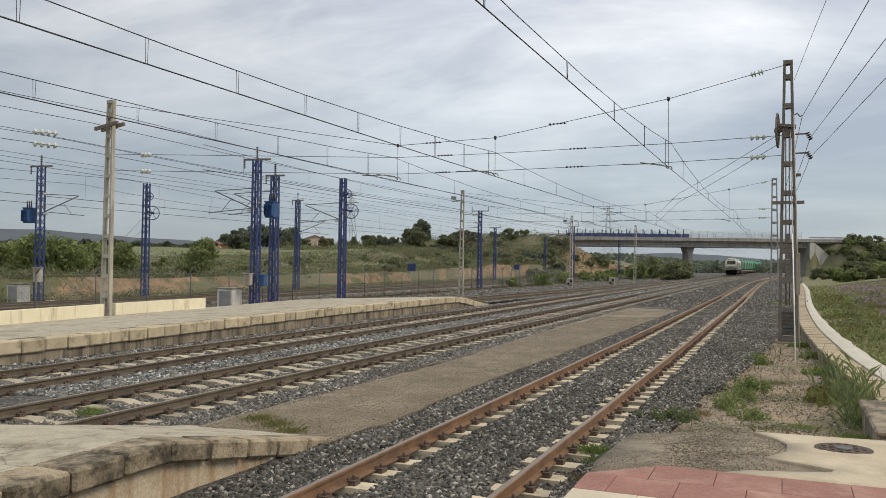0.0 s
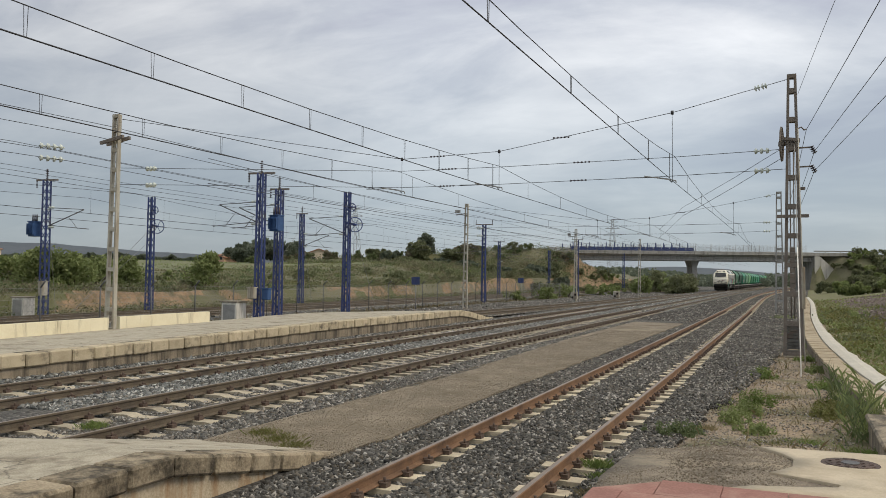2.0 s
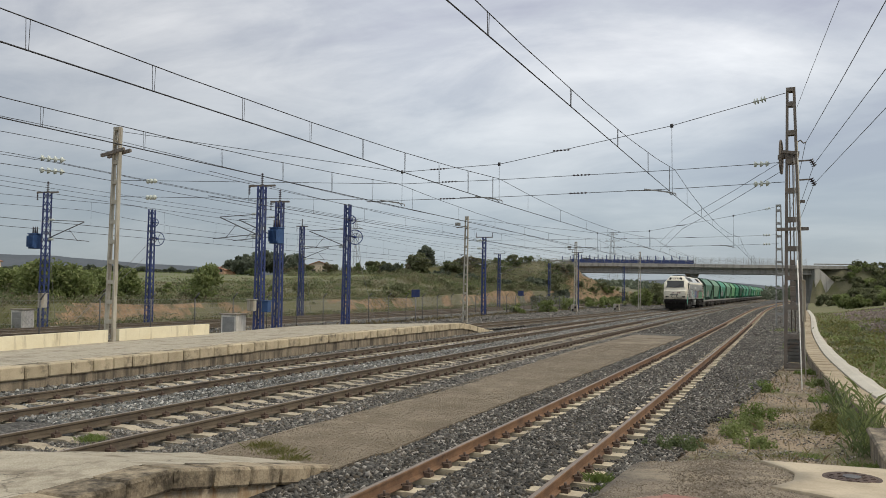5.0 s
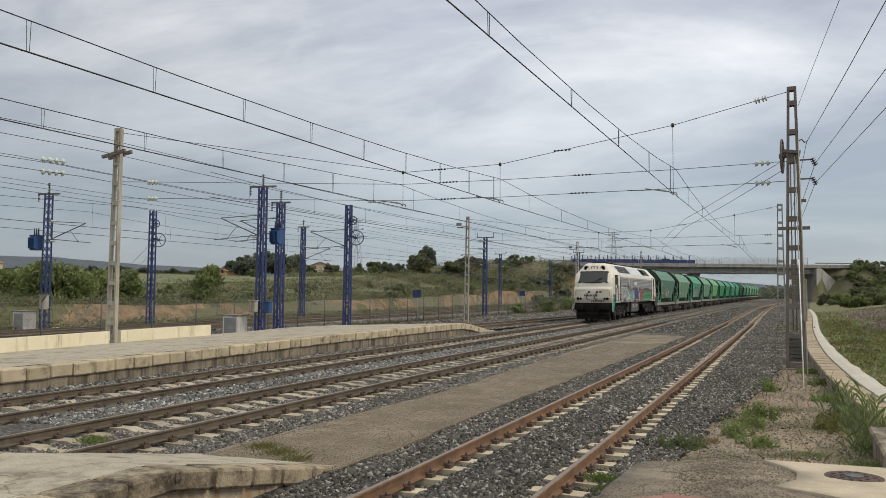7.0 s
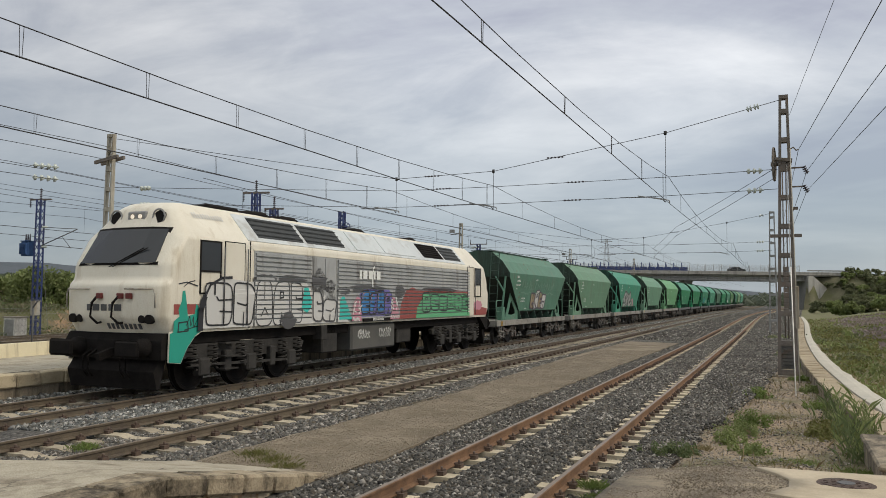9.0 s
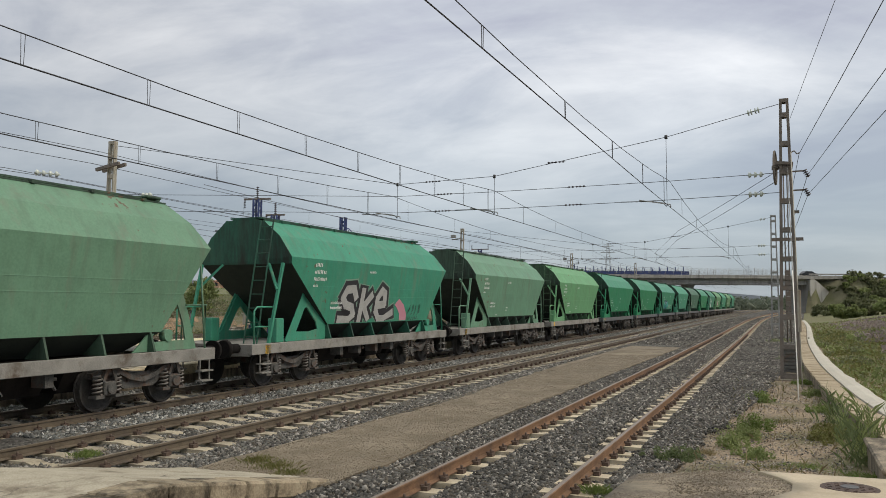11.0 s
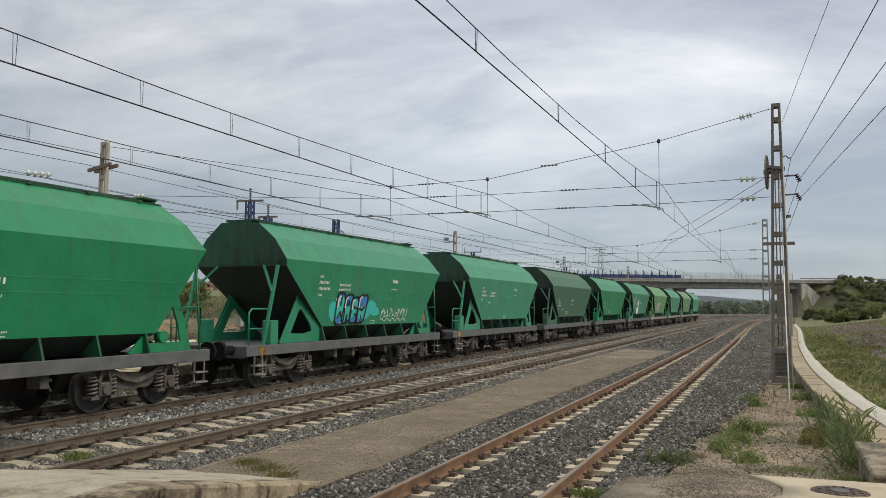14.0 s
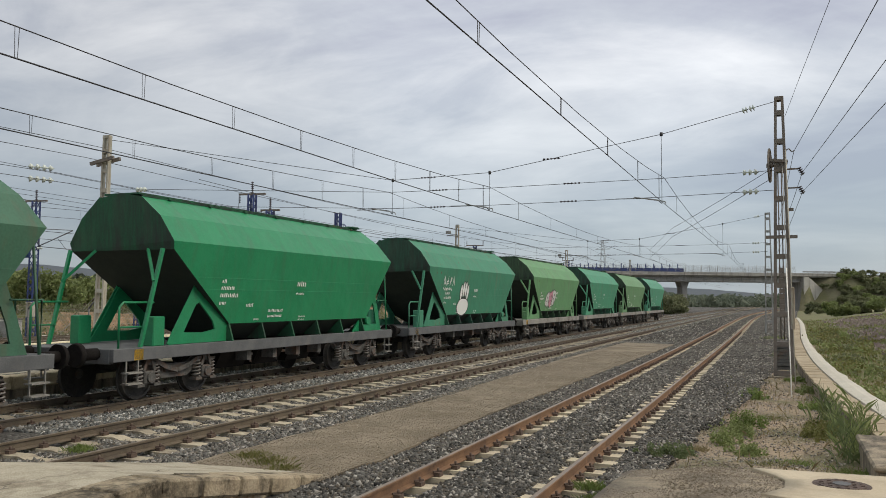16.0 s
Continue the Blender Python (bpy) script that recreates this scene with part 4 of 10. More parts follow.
def batten_mast(name, label, x, y, z0, z1, w0, w1, depth, mat, pitch=0.9, group="", lean=0.0, leg=0.10):
    """Two tapering channel legs tied by batten plates."""
    t = thing(name, label, "mast", pose(x, y, z0, 0, lean, 0), group)
    h = z1 - z0
    for s in (-1, 1):
        bm = bmesh.new()
        lw = leg
        a = [(s * w0 / 2 - (lw if s > 0 else 0), -depth / 2), (s * w0 / 2 + (lw if s < 0 else 0), -depth / 2), (s * w0 / 2 + (lw if s < 0 else 0), depth / 2), (s * w0 / 2 - (lw if s > 0 else 0), depth / 2)]
        lt = lw * 0.8
        b = [(s * w1 / 2 - (lt if s > 0 else 0), -depth / 2), (s * w1 / 2 + (lt if s < 0 else 0), -depth / 2), (s * w1 / 2 + (lt if s < 0 else 0), depth / 2), (s * w1 / 2 - (lt if s > 0 else 0), depth / 2)]
        va = [bm.verts.new((p[0], p[1], 0)) for p in a]
        vb = [bm.verts.new((p[0], p[1], h)) for p in b]
        bm.faces.new(va[::-1]); bm.faces.new(vb)
        for i in range(4):
            bm.faces.new((va[i], va[(i + 1) % 4], vb[(i + 1) % 4], vb[i]))
        part("leg", bm, mat, t)
    z = 0.06
    k = 0
    while z < h - 0.1:
        w = w0 + (w1 - w0) * z / h
        bm = bmesh.new()
        box(bm, -w / 2 + 0.03, w / 2 - 0.03, -depth / 2 - 0.008, depth / 2 + 0.008, z, z + 0.15)
        part("batten", bm, mat, t)
        z += pitch
        k += 1
    bm = bmesh.new()
    box(bm, -w1 / 2, w1 / 2, -depth / 2 - 0.01, depth / 2 + 0.01, h - 0.12, h)
    part("head_plate", bm, mat, t)
    bm = bmesh.new()
    box(bm, -w0 * 0.75, w0 * 0.75, -depth, depth, -0.35, 0.05, 0.02)
    part("footing", bm, M_CONC, t, "concrete footing")
    return t


def lattice_mast(x, y, z1, label, w=0.36, arm=None, z0=-0.4):
    """A square blue lattice mast: four angle legs and zigzag lacing."""
    t = thing("catenary_mast", label, "mast", pose(x - 0.06, y, z0, 0, 0.5, 8), "blue lattice masts")
    h = z1 - z0
    for sx in (-1, 1):
        for sy in (-1, 1):
            bm = bmesh.new()
            bar(bm, (sx * w / 2, sy * w / 2, 0), (sx * w / 2 * 0.82, sy * w / 2 * 0.82, h), 0.085, 0.085)
            part("leg", bm, M_BLUE, t)
    bm = bmesh.new()
    n = int(h / 0.42)
    for side in range(4):
        m = Matrix.Rotation(side * math.pi / 2, 3, "Z")
        for i in range(n):
            za, zb = h * i / n, h * (i + 1) / n
            fa, fb = w / 2 * (1 - 0.18 * i / n), w / 2 * (1 - 0.18 * (i + 1) / n)
            s = 1 if i % 2 else -1
            bar(bm, m @ Vector((s * fa, fa, za)), m @ Vector((-s * fb, fb, zb)), 0.05, 0.012, up=m @ Vector((0, 1, 0)))
    part("lacing", bm, M_BLUE, t)["kind"] = "stuff"
    if arm:
        bm = bmesh.new()
        bar(bm, (-arm, 0, h + 0.02), (arm, 0, h + 0.02), 0.1, 0.09)
        part("crossarm", bm, M_BROWNSTEEL, t, "dark steel crossarm")
        for s, z in ((-0.95, 0.44), (0.95, 0.44)) if arm > 0.78 else ((0.0, 0.62), (-0.95, -0.5)):
            bm = bmesh.new()
            string_insulator(bm, (s * arm, 0, h + 0.06), (s * arm, 0, h + 0.06 + z), 6, 0.06 if z < 0.5 else 0.085)
            part("insulator", bm, M_INSULDARK, t, "dark ribbed insulator")
    bm = bmesh.new()
    box(bm, -0.5, 0.5, -0.5, 0.5, -0.3, 0.12, 0.02)
    part("footing", bm, M_CONC, t, "concrete footing")
    return t


def cantilever(parent, reach, z, side=1):
    """Swivelling bracket that carries the wire."""
    bm = bmesh.new()
    rod(bm, (0, 0, z), (side * reach, 0, z + 1.0), 0.03, 6)
    rod(bm, (0, 0, z + 1.15), (side * reach, 0, z + 1.02), 0.022, 6)
    rod(bm, (side * 0.3, 0, z + 0.1), (side * reach * 1.15, 0, z - 0.12), 0.022, 6)
    rod(bm, (side * reach * 0.6, 0, z + 0.6), (side * reach * 0.85, 0, z - 0.1), 0.015, 6)
    part("cantilever", bm, M_DARKSTEEL, parent, "galvanised cantilever bracket")
    for zz in (z, z + 1.15):
        bm = bmesh.new()
        string_insulator(bm, (side * 0.2, 0, zz), (side * 0.56, 0, zz), 4, 0.075)
        part("insulator", bm, M_INSUL, parent, "pale glass insulator")


def wheel_tensioner(parent, x, y, z, r=0.42, mat=M_BROWNSTEEL, yaw=0.0):
    bm = bmesh.new()
    cw, sw = math.cos(yaw), math.sin(yaw)
    n = 20
    for i in range(n):
        a, b = 2 * math.pi * i / n, 2 * math.pi * (i + 1) / n
        rod(bm, (x + sw * math.cos(a) * r, y + cw * math.cos(a) * r, z + math.sin(a) * r), (x + sw * math.cos(b) * r, y + cw * math.cos(b) * r, z + math.sin(b) * r), 0.03, 5)
    for i in range(6):
        a = 2 * math.pi * i / 6
        rod(bm, (x, y, z), (x + sw * math.cos(a) * r, y + cw * math.cos(a) * r, z + math.sin(a) * r), 0.018, 5)
    rod(bm, (x - 0.1, y, z), (x + 0.1, y, z), 0.07, 8)
    part("tension_wheel", bm, mat, parent, "spoked wire tensioning wheel")


def wire(bm, pts, r, seg=4):
    """One unbroken tube through the points."""
    pts = [Vector(p) for p in pts]
    rings = []
    for i, p in enumerate(pts):
        d = pts[min(i + 1, len(pts) - 1)] - pts[max(i - 1, 0)]
        q = d.to_track_quat("Z", "Y")
        rings.append([bm.verts.new(p + q @ Vector((math.cos(2 * math.pi * k / seg) * r, math.sin(2 * math.pi * k / seg) * r, 0))) for k in range(seg)])
    for a, b in zip(rings, rings[1:]):
        for k in range(seg):
            bm.faces.new((a[k], a[(k + 1) % seg], b[(k + 1) % seg], b[k])).smooth = True
    bm.faces.new(rings[0][::-1])
    bm.faces.new(rings[-1])


def lathe(bm, a, b, profile, seg=8):
    """A turned body from a to b: profile rows are (share of the length, radius)."""
    a, b = Vector(a), Vector(b)
    q = (b - a).to_track_quat("Z", "Y")
    rings = [[bm.verts.new(a.lerp(b, s) + q @ Vector((math.cos(2 * math.pi * k / seg) * r, math.sin(2 * math.pi * k / seg) * r, 0))) for k in range(seg)] for s, r in profile]
    for p, w in zip(rings, rings[1:]):
        for k in range(seg):
            bm.faces.new((p[k], p[(k + 1) % seg], w[(k + 1) % seg], w[k])).smooth = True
    bm.faces.new(rings[0][::-1])
    bm.faces.new(rings[-1])


def string_insulator(bm, a, b, n=4, r=0.075):
    prof = [(0, r * 0.2)]
    for k in range(n):
        prof += [((k + 0.15) / n, r * 0.25), ((k + 0.25) / n, r), ((k + 0.65) / n, r * 0.7), ((k + 0.75) / n, r * 0.25)]
    lathe(bm, a, b, prof + [(1, r * 0.2)])


# the span of headwires across all tracks
mast_r = batten_mast("catenary_mast", "tall weathered brown steel mast with batten plates and counterweights", 0.12, 27.0, -0.2, 8.55, 0.62, 0.27, 0.26, M_BROWNSTEEL, group="batten masts")
wheel_tensioner(mast_r, -0.30, 0.0, 6.6, 0.52, yaw=0.08)
# a stay from the mast down to the earth before it, its lower part in a pale sleeve
stay_top, stay_foot = Vector((0.06, -0.14, 6.55)), Vector((0.13, -5.45, -0.02))
bm = bmesh.new()
rod(bm, stay_top, stay_foot, 0.011, 6)
part("stay", bm, M_GREYSTEEL, mast_r)
bm = bmesh.new()
rod(bm, stay_top.lerp(stay_foot, 0.5), stay_foot, 0.015, 8)
part("stay_sleeve", bm, M_CABINET, mast_r, "pale sleeve round the stay")
bm = bmesh.new()
box(bm, -0.16, 0.12, -0.1, 0.1, 6.42, 6.62, 0.02)
bar(bm, (-0.28, -0.16, 6.75), (0.22, -0.16, 6.68), 0.05, 0.09)
bar(bm, (-0.28, 0.16, 6.75), (0.22, 0.16, 6.68), 0.05, 0.09)
rod(bm, (-0.4, 0, 6.6), (0.2, 0, 6.6), 0.06, 8)
part("tension_gear", bm, M_BROWNSTEEL, mast_r, "dark tensioning gear between the legs")
for xx in (-0.07, 0.03):
    bm = bmesh.new()
    rod(bm, (xx, -0.1, 1.2), (xx, -0.1, 6.4), 0.018, 6)
    part("guide_rod", bm, M_BROWNSTEEL, mast_r)
for k in range(9):
    bm = bmesh.new()
    box(bm, -0.10, 0.06, -0.12, 0.06, 1.95 + k * 0.16, 2.10 + k * 0.16, 0.01)
    part("counterweight", bm, M_BROWNSTEEL, mast_r)
for k in range(7):
    bm = bmesh.new()
    box(bm, -0.2, 0.18, -0.12, 0.12, 0.25 + k * 0.11, 0.345 + k * 0.11, 0.008)
    part("counterweight", bm, M_GEAR, mast_r, "cast iron counterweight block")
bm = bmesh.new()
rod(bm, (0.27, -2.6, -0.1), (0.16, -0.4, 7.0), 0.016, 6)
part("stay_rod", bm, M_PALESTEEL, mast_r, "thin pale rod in front")
bm = bmesh.new()
box(bm, 0.20, 0.30, -2.05, -1.95, 1.55, 2.75, 0.02)
part("cable_cover", bm, M_PALESTEEL, mast_r, "pale cable cover")
bm = bmesh.new()
bar(bm, (-0.45, -0.2, 4.33), (0.45, -0.2, 4.33), 0.06, 0.1)
part("cross_plate", bm, M_BROWNSTEEL, mast_r)
for zz in (6.45, 5.86):
    bm = bmesh.new()
    bar(bm, (0.1, 0, zz), (0.55, -0.05, zz), 0.035, 0.045)
    part("bracket", bm, M_BROWNSTEEL, mast_r)
    bm = bmesh.new()
    string_insulator(bm, (0.53, -0.05, zz + 0.03), (0.65, -0.05, zz - 0.2), 4, 0.085)
    part("insulator", bm, M_INSULDARK, mast_r, "dark insulator")
bm = bmesh.new()
wire(bm, [(0.16, 0, 7.05), (0.26, 0, 7.1), (0.34, 0, 7.0), (0.41, 0, 7.03)], 0.022, 5)
part("wire_hook", bm, M_BROWNSTEEL, mast_r)
bm = bmesh.new()
bar(bm, (0.15, 0, 5.19), (0.36, 0, 5.19), 0.06, 0.09)
part("bracket", bm, M_BROWNSTEEL, mast_r)

mast_r2 = batten_mast("catenary_mast", "grey steel mast with batten plates among weeds", -0.62, 60.5, -0.3, 8.35, 0.6, 0.36, 0.3, M_GREYSTEEL, group="batten masts")
post_specs = [(-23.25, 22.75, 0.02, 8.25, 0.46, 0.30), (-23.9, 60.2, -0.4, 8.2, 0.42, 0.28), (-22.4, 90.4, -0.4, 7.9, 0.4, 0.28), (-20.0, 119.0, -0.4, 8.1, 0.4, 0.28)]
posts = []
for k, (x, y, z0, z1, w0, w1) in enumerate(post_specs):
    posts.append(batten_mast("catenary_post", "pale painted steel post with batten plates, stained near the top" if k == 0 else "pale steel post beside the tracks", x - 0.0158 * (z1 - z0), y, z0, z1, w0, w1, 0.16, M_PALESTEEL, 0.75, "pale posts", 0.9, 0.085))
bm = bmesh.new()
bar(bm, (-0.62, -0.16, 7.15), (0.5, -0.16, 7.35), 0.1, 0.12)
bar(bm, (-0.62, 0.16, 7.15), (0.5, 0.16, 7.35), 0.1, 0.12)
part("crossarm", bm, M_BROWNSTEEL, posts[0], "dark steel crossarm")
for p, (x, y, z0, z1, w0, w1) in list(zip(posts, post_specs))[1:3]:
    bm = bmesh.new()
    bar(bm, (-0.9, 0, z1 - z0 - 0.9), (0, 0, z1 - z0 - 0.8), 0.06, 0.08)
    box(bm, -0.95, -0.6, -0.15, 0.15, z1 - z0 - 0.75, z1 - z0 - 0.5)
    part("loudspeaker_arm", bm, M_GREYSTEEL, p, "short arm with a grey box")

SPANS = [(-72.0, (0.1, -22.6)), (-39.0, (0.1, -22.6)), (-6.0, (0.1, -22.6)), (27.0, (0.05, -23.2)), (60.3, (-0.65, -23.9)), (90.4, (0.5, -22.4)), (119.5, (1.5, -20.0)), (150, (2.5, -19)), (180, (4, -18)), (208, (6, -16))]


def head_span(k, right, left, zr, zl):
    y, _ = SPANS[k]
    ob = thing("head_span", "three cross wires with insulators hung between two masts", "overhead line", group="head spans")
    yl = 22.9 if k == 3 else y
    xs = [right, track_a(y) - 0.07, track_b(y) + 0.24, track_c(y) + 0.03, left]

    def at(x):
        return y + (yl - y) * max(0, (track_c(y) - x) / (track_c(y) - left))
    zt = [zr, 7.64, 6.70, 6.62, zl]
    bm = bmesh.new()
    wire(bm, [(x, at(x), z) for x, z in zip(xs, zt)], 0.010)
    part("top_wire", bm, M_WIRE, ob)
    for base, name in ((6.24, "upper_wire"), (5.62, "lower_wire")):
        bm = bmesh.new()
        wire(bm, [(x, at(x), base - 0.10 * math.sin(math.pi * i / 4) * (1 if i < 4 else 0)) for i, x in enumerate(xs)], 0.009)
        part(name, bm, M_WIRE, ob)
    for i in (1, 2, 3):
        bm = bmesh.new()
        rod(bm, (xs[i], at(xs[i]), zt[i]), (xs[i], at(xs[i]), 5.35), 0.008, 4)
        rod(bm, (xs[i], at(xs[i]), zt[i] - 0.06), (xs[i], at(xs[i]), zt[i] + 0.06), 0.05, 6)
        part("dropper", bm, M_WIRE, ob)
        bm = bmesh.new()
        rod(bm, (xs[i] - 0.9, y - 0.05, 5.58), (xs[i] + 0.1, y, 5.40), 0.018, 5)
        rod(bm, (xs[i] + 0.1, y, 5.40), (xs[i] + 0.12, y, 5.32), 0.018, 5)
        part("registration_arm", bm, M_GREYSTEEL, ob)
    # insulator strings
    for a, b, z0, z1 in ((xs[0], xs[1], zr, 7.64),):
        for q in (0.17, 0.23):
            bm = bmesh.new()
            string_insulator(bm, (a + (b - a) * q, y, z0 + (z1 - z0) * q), (a + (b - a) * (q + 0.05), y, z0 + (z1 - z0) * (q + 0.05)), 2, 0.11)
            part("insulator", bm, M_INSUL, ob, "pale glass insulator")
    for base in (6.24, 5.62):
        for x in (xs[0] - 0.75, xs[4] + 1.1):
            bm = bmesh.new()
            string_insulator(bm, (x - 0.25, at(x), base - 0.02), (x + 0.25, at(x), base - 0.02), 3, 0.10)
            part("insulator", bm, M_INSUL, ob, "pale glass insulator")
    for base, mid in ((6.16, 0.5), (5.54, 0.52), (6.75, 0.62)):
        for i in (1, 2):
            x = xs[i] + (xs[i + 1] - xs[i]) * mid
            zz = base if base < 6.7 else (zt[i] + (zt[i + 1] - zt[i]) * mid)
            bm = bmesh.new()
            string_insulator(bm, (x - 0.32, y, zz), (x + 0.32, y, zz), 5, 0.035)
            part("insulator", bm, M_INSULDARK, ob, "dark rod insulator")
    return ob


head_span(3, 0.0, -23.2, 8.42, 8.1)
head_span(4, -0.65, -23.9, 8.2, 8.0)


def pull_off(x, y, z, s):
    """Light hooked arm that steadies a contact wire at the head span."""
    bm = bmesh.new()
    wire(bm, [(x + s * 1.5, y, z + 0.22), (x + s * 0.5, y, z + 0.2), (x + s * 0.12, y, z + 0.13), (x, y, z + 0.01)], 0.016, 5)
    return tagged(part("pull_off_arm", bm, M_DARKSTEEL), "thin hooked steel arm holding the contact wire", "pull-off arm", "pull-off arms")


for c_, o_, s_ in ((track_a, -0.08, -1), (track_b, 0.23, -1), (track_c, 0.03, -1)):
    for y_ in (27.0, 60.3):
        pull_off(c_(y_) + o_, y_, 5.33, s_)


def overhead_line(centre, shift, label, y0=-6.0, y1=208.0, zc=5.32, zm=6.18, sag=0.55, spans=None, every=4.4, double=True, zig=0.08, first=0.5):
    ob = thing("overhead_line", label, "overhead line", group="overhead lines")
    spans = spans or [s[0] for s in SPANS]
    mess, cont, drops = [], [], []
    for a, b in zip(spans, spans[1:]):
        n = 8
        for i in range(n):
            s = i / n
            y = a + (b - a) * s
            x = centre(y) + shift + zig * math.cos(math.pi * (y - 27) / 33)
            mess.append((x, y, zm - sag * 4 * s * (1 - s)))
            cont.append((x, y, zc))
        k = int((b - a) / (every if a < 20 else 4.4))
        for i in range(k):
            s = (i + first) / k
            y = a + (b - a) * s
            if y > 100:
                continue
            x = centre(y) + shift + zig * math.cos(math.pi * (y - 27) / 33)
            for d in ((-0.035, 0.035) if double and y < 27 else (0,)):
                drops.append(((x, y + d, zm - sag * 4 * s * (1 - s)), (x, y + d * 0.6, zc)))
    bm = bmesh.new(); wire(bm, mess, 0.0095); part("messenger_wire", bm, M_WIRE, ob)
    bm = bmesh.new(); wire(bm, cont, 0.0125); part("contact_wire", bm, M_WIRE, ob)
    for a, b in drops:
        bm = bmesh.new()
        rod(bm, a, b, 0.0055, 4)
        part("dropper", bm, M_WIRE, ob)
    return ob


def siding_wire(y):
    """The siding's wires keep straighter than its rails."""
    return spline([(-80, -3.4), (-30, -3.4), (5, -3.39), (18, -3.4), (27, -3.4), (33, -3.36), (41, -3.28), (54, -3.22), (62, -3.2), (90, -3.4), (120, -3.75), (150, -3.3), (210, -1.2)], y)


overhead_line(siding_wire, 0.0, "messenger and contact wire over the siding", sag=0.58, every=3.9, zig=0.0, first=0.69)
overhead_line(track_b, 0.38, "messenger and contact wire over the middle track", sag=0.45, zig=-0.15, every=2.3, first=0.727)
overhead_line(track_c, -0.09, "messenger and contact wire over the platform track", sag=0.47, zig=-0.05, every=2.75, first=0.27)
overhead_line(track_d, 0.15, "overhead wires of the far track", 0, 200, 5.3, 6.6, 0.5, [-20, 33, 60, 113, 160, 210], 5.5, False)
overhead_line(track_e, 0.15, "overhead wires of the outer far track", 0, 200, 5.3, 6.6, 0.5, [-20, 33.9, 60.5, 118, 160, 210], 5.5, False)
overhead_line(track_f, 0.0, "overhead wires over the loop track", 0, 200, 5.5, 6.4, 0.3, [23, 60, 90, 119, 160, 200], 6, False)


def free_wire(label, pts, r=0.009, n=1):
    bm = bmesh.new()
    out = []
    for a, b in zip(pts, pts[1:]):
        a, b = Vector(a), Vector(b)
        L = (b - a).length
        k = max(1, int(L / 6))
        for i in range(k):
            s = i / k
            out.append(a.lerp(b, s) - Vector((0, 0, L * L * 2.2e-4 * 4 * s * (1 - s) * 0.5)))
    out.append(Vector(pts[-1]))
    wire(bm, out, r)
    ob = part("overhead_wire", bm, M_WIRE)
    return tagged(ob, label, "wire", group="single overhead wires")


def run(a, b, k):
    a, b = Vector(a), Vector(b)
    return [a, b, b + (b - a) * k]


FEEDERS = [((0.52, 27), (1.15, 18.26), 6.8, 6.6), ((0.75, 27), (1.59, 15.87), 6.13, 5.9), ((0.74, 27), (1.63, 16.08), 5.52, 5.3)]
for a, b, z, far in FEEDERS:
    free_wire("feeder wire beside the brown mast", [(-0.15, 60.5, far), (*a, z), (*b, z - 0.05), (b[0] + (b[0] - a[0]) * 2, b[1] + (b[1] - a[1]) * 2, z)], 0.0085)
free_wire("thin wire from the mast's head", run((0.29, 27, 7.93), (0.61, 22.38, 7.93), 6), 0.006)
for z0, z1 in ((6.25, 6.1), (5.95, 5.45)):
    free_wire("anchored contact wire slanting from mast to middle track", [(-0.2, 27, z0), (-5.4, 46, (z0 + z1) / 2), (track_b(64) + 0.4, 64, z1), (track_b(90), 90, z1 - 0.1)], 0.010)
for x, z, a, b in ((-25.0, 8.3, -20, 200), (-25.6, 7.9, -20, 160), (-40.0, 8.6, -20, 210), (-39.2, 8.2, -20, 210), (-26.5, 6.9, -20, 180), (-28.0, 7.5, -20, 180), (-30.3, 8.0, -20, 200), (-34.5, 7.2, -20, 200)):
    free_wire("long feeder wire between blue masts", [(x, y, z + 0.15 * math.sin(y)) for y in range(a, b, 44)], 0.011)
for dz in (0, -0.55):
    bm = bmesh.new()
    string_insulator(bm, (-30.9, 25.7, 8.0 + dz), (-30.2, 26.5, 7.97 + dz), 4, 0.15)
    tagged(part("line_insulator", bm, M_INSUL), "pale glass insulator discs on a feeder wire", "insulator", "line insulators")

# blue lattice masts
bl_a = lattice_mast(-25.0, 34.2, 7.5, "blue lattice mast with crossarm and a hung transformer", arm=0.75)
bl_b = lattice_mast(-25.06, 35.9, 6.85, "blue lattice mast with a side arm", arm=0.55)
bl_c = lattice_mast(-25.7, 44.2, 7.6, "blue lattice mast with tensioning wheels")
bl_d = lattice_mast(-40.0, 33.9, 7.75, "blue lattice mast carrying a blue transformer", arm=0.75)
bl_e = lattice_mast(-39.4, 41.7, 7.5, "blue lattice mast with tensioning wheels")
bl_f = lattice_mast(-39.8, 60.5, 7.8, "blue lattice mast beyond the far tracks", arm=0.55)
bl_g = lattice_mast(-28.8, 77.4, 7.7, "blue lattice mast with forked crossarm", arm=0.9)
bl_h = lattice_mast(-41.5, 118.3, 8.0, "blue lattice mast beyond the far tracks", arm=0.9)
bl_i = lattice_mast(-27.8, 113.0, 7.8, "blue lattice mast near the bridge", arm=0.8)
bl_j = lattice_mast(-41.0, 145.0, 7.5, "dark blue mast near the bridge")
bl_k = lattice_mast(-31.0, 165.0, 7.5, "dark blue mast under the bridge")
for m_, reach, z_, s_ in ((bl_a, 2.4, 5.3, -1), (bl_b, 2.4, 5.3, -1), (bl_f, 2.6, 5.3, 1), (bl_c, 2.6, 5.3, -1), (bl_g, 2.6, 5.3, -1), (bl_h, 2.6, 5.3, 1), (bl_i, 2.6, 5.3, -1), (bl_d, 2.6, 5.4, 1)):
    cantilever(m_, reach, z_, s_)
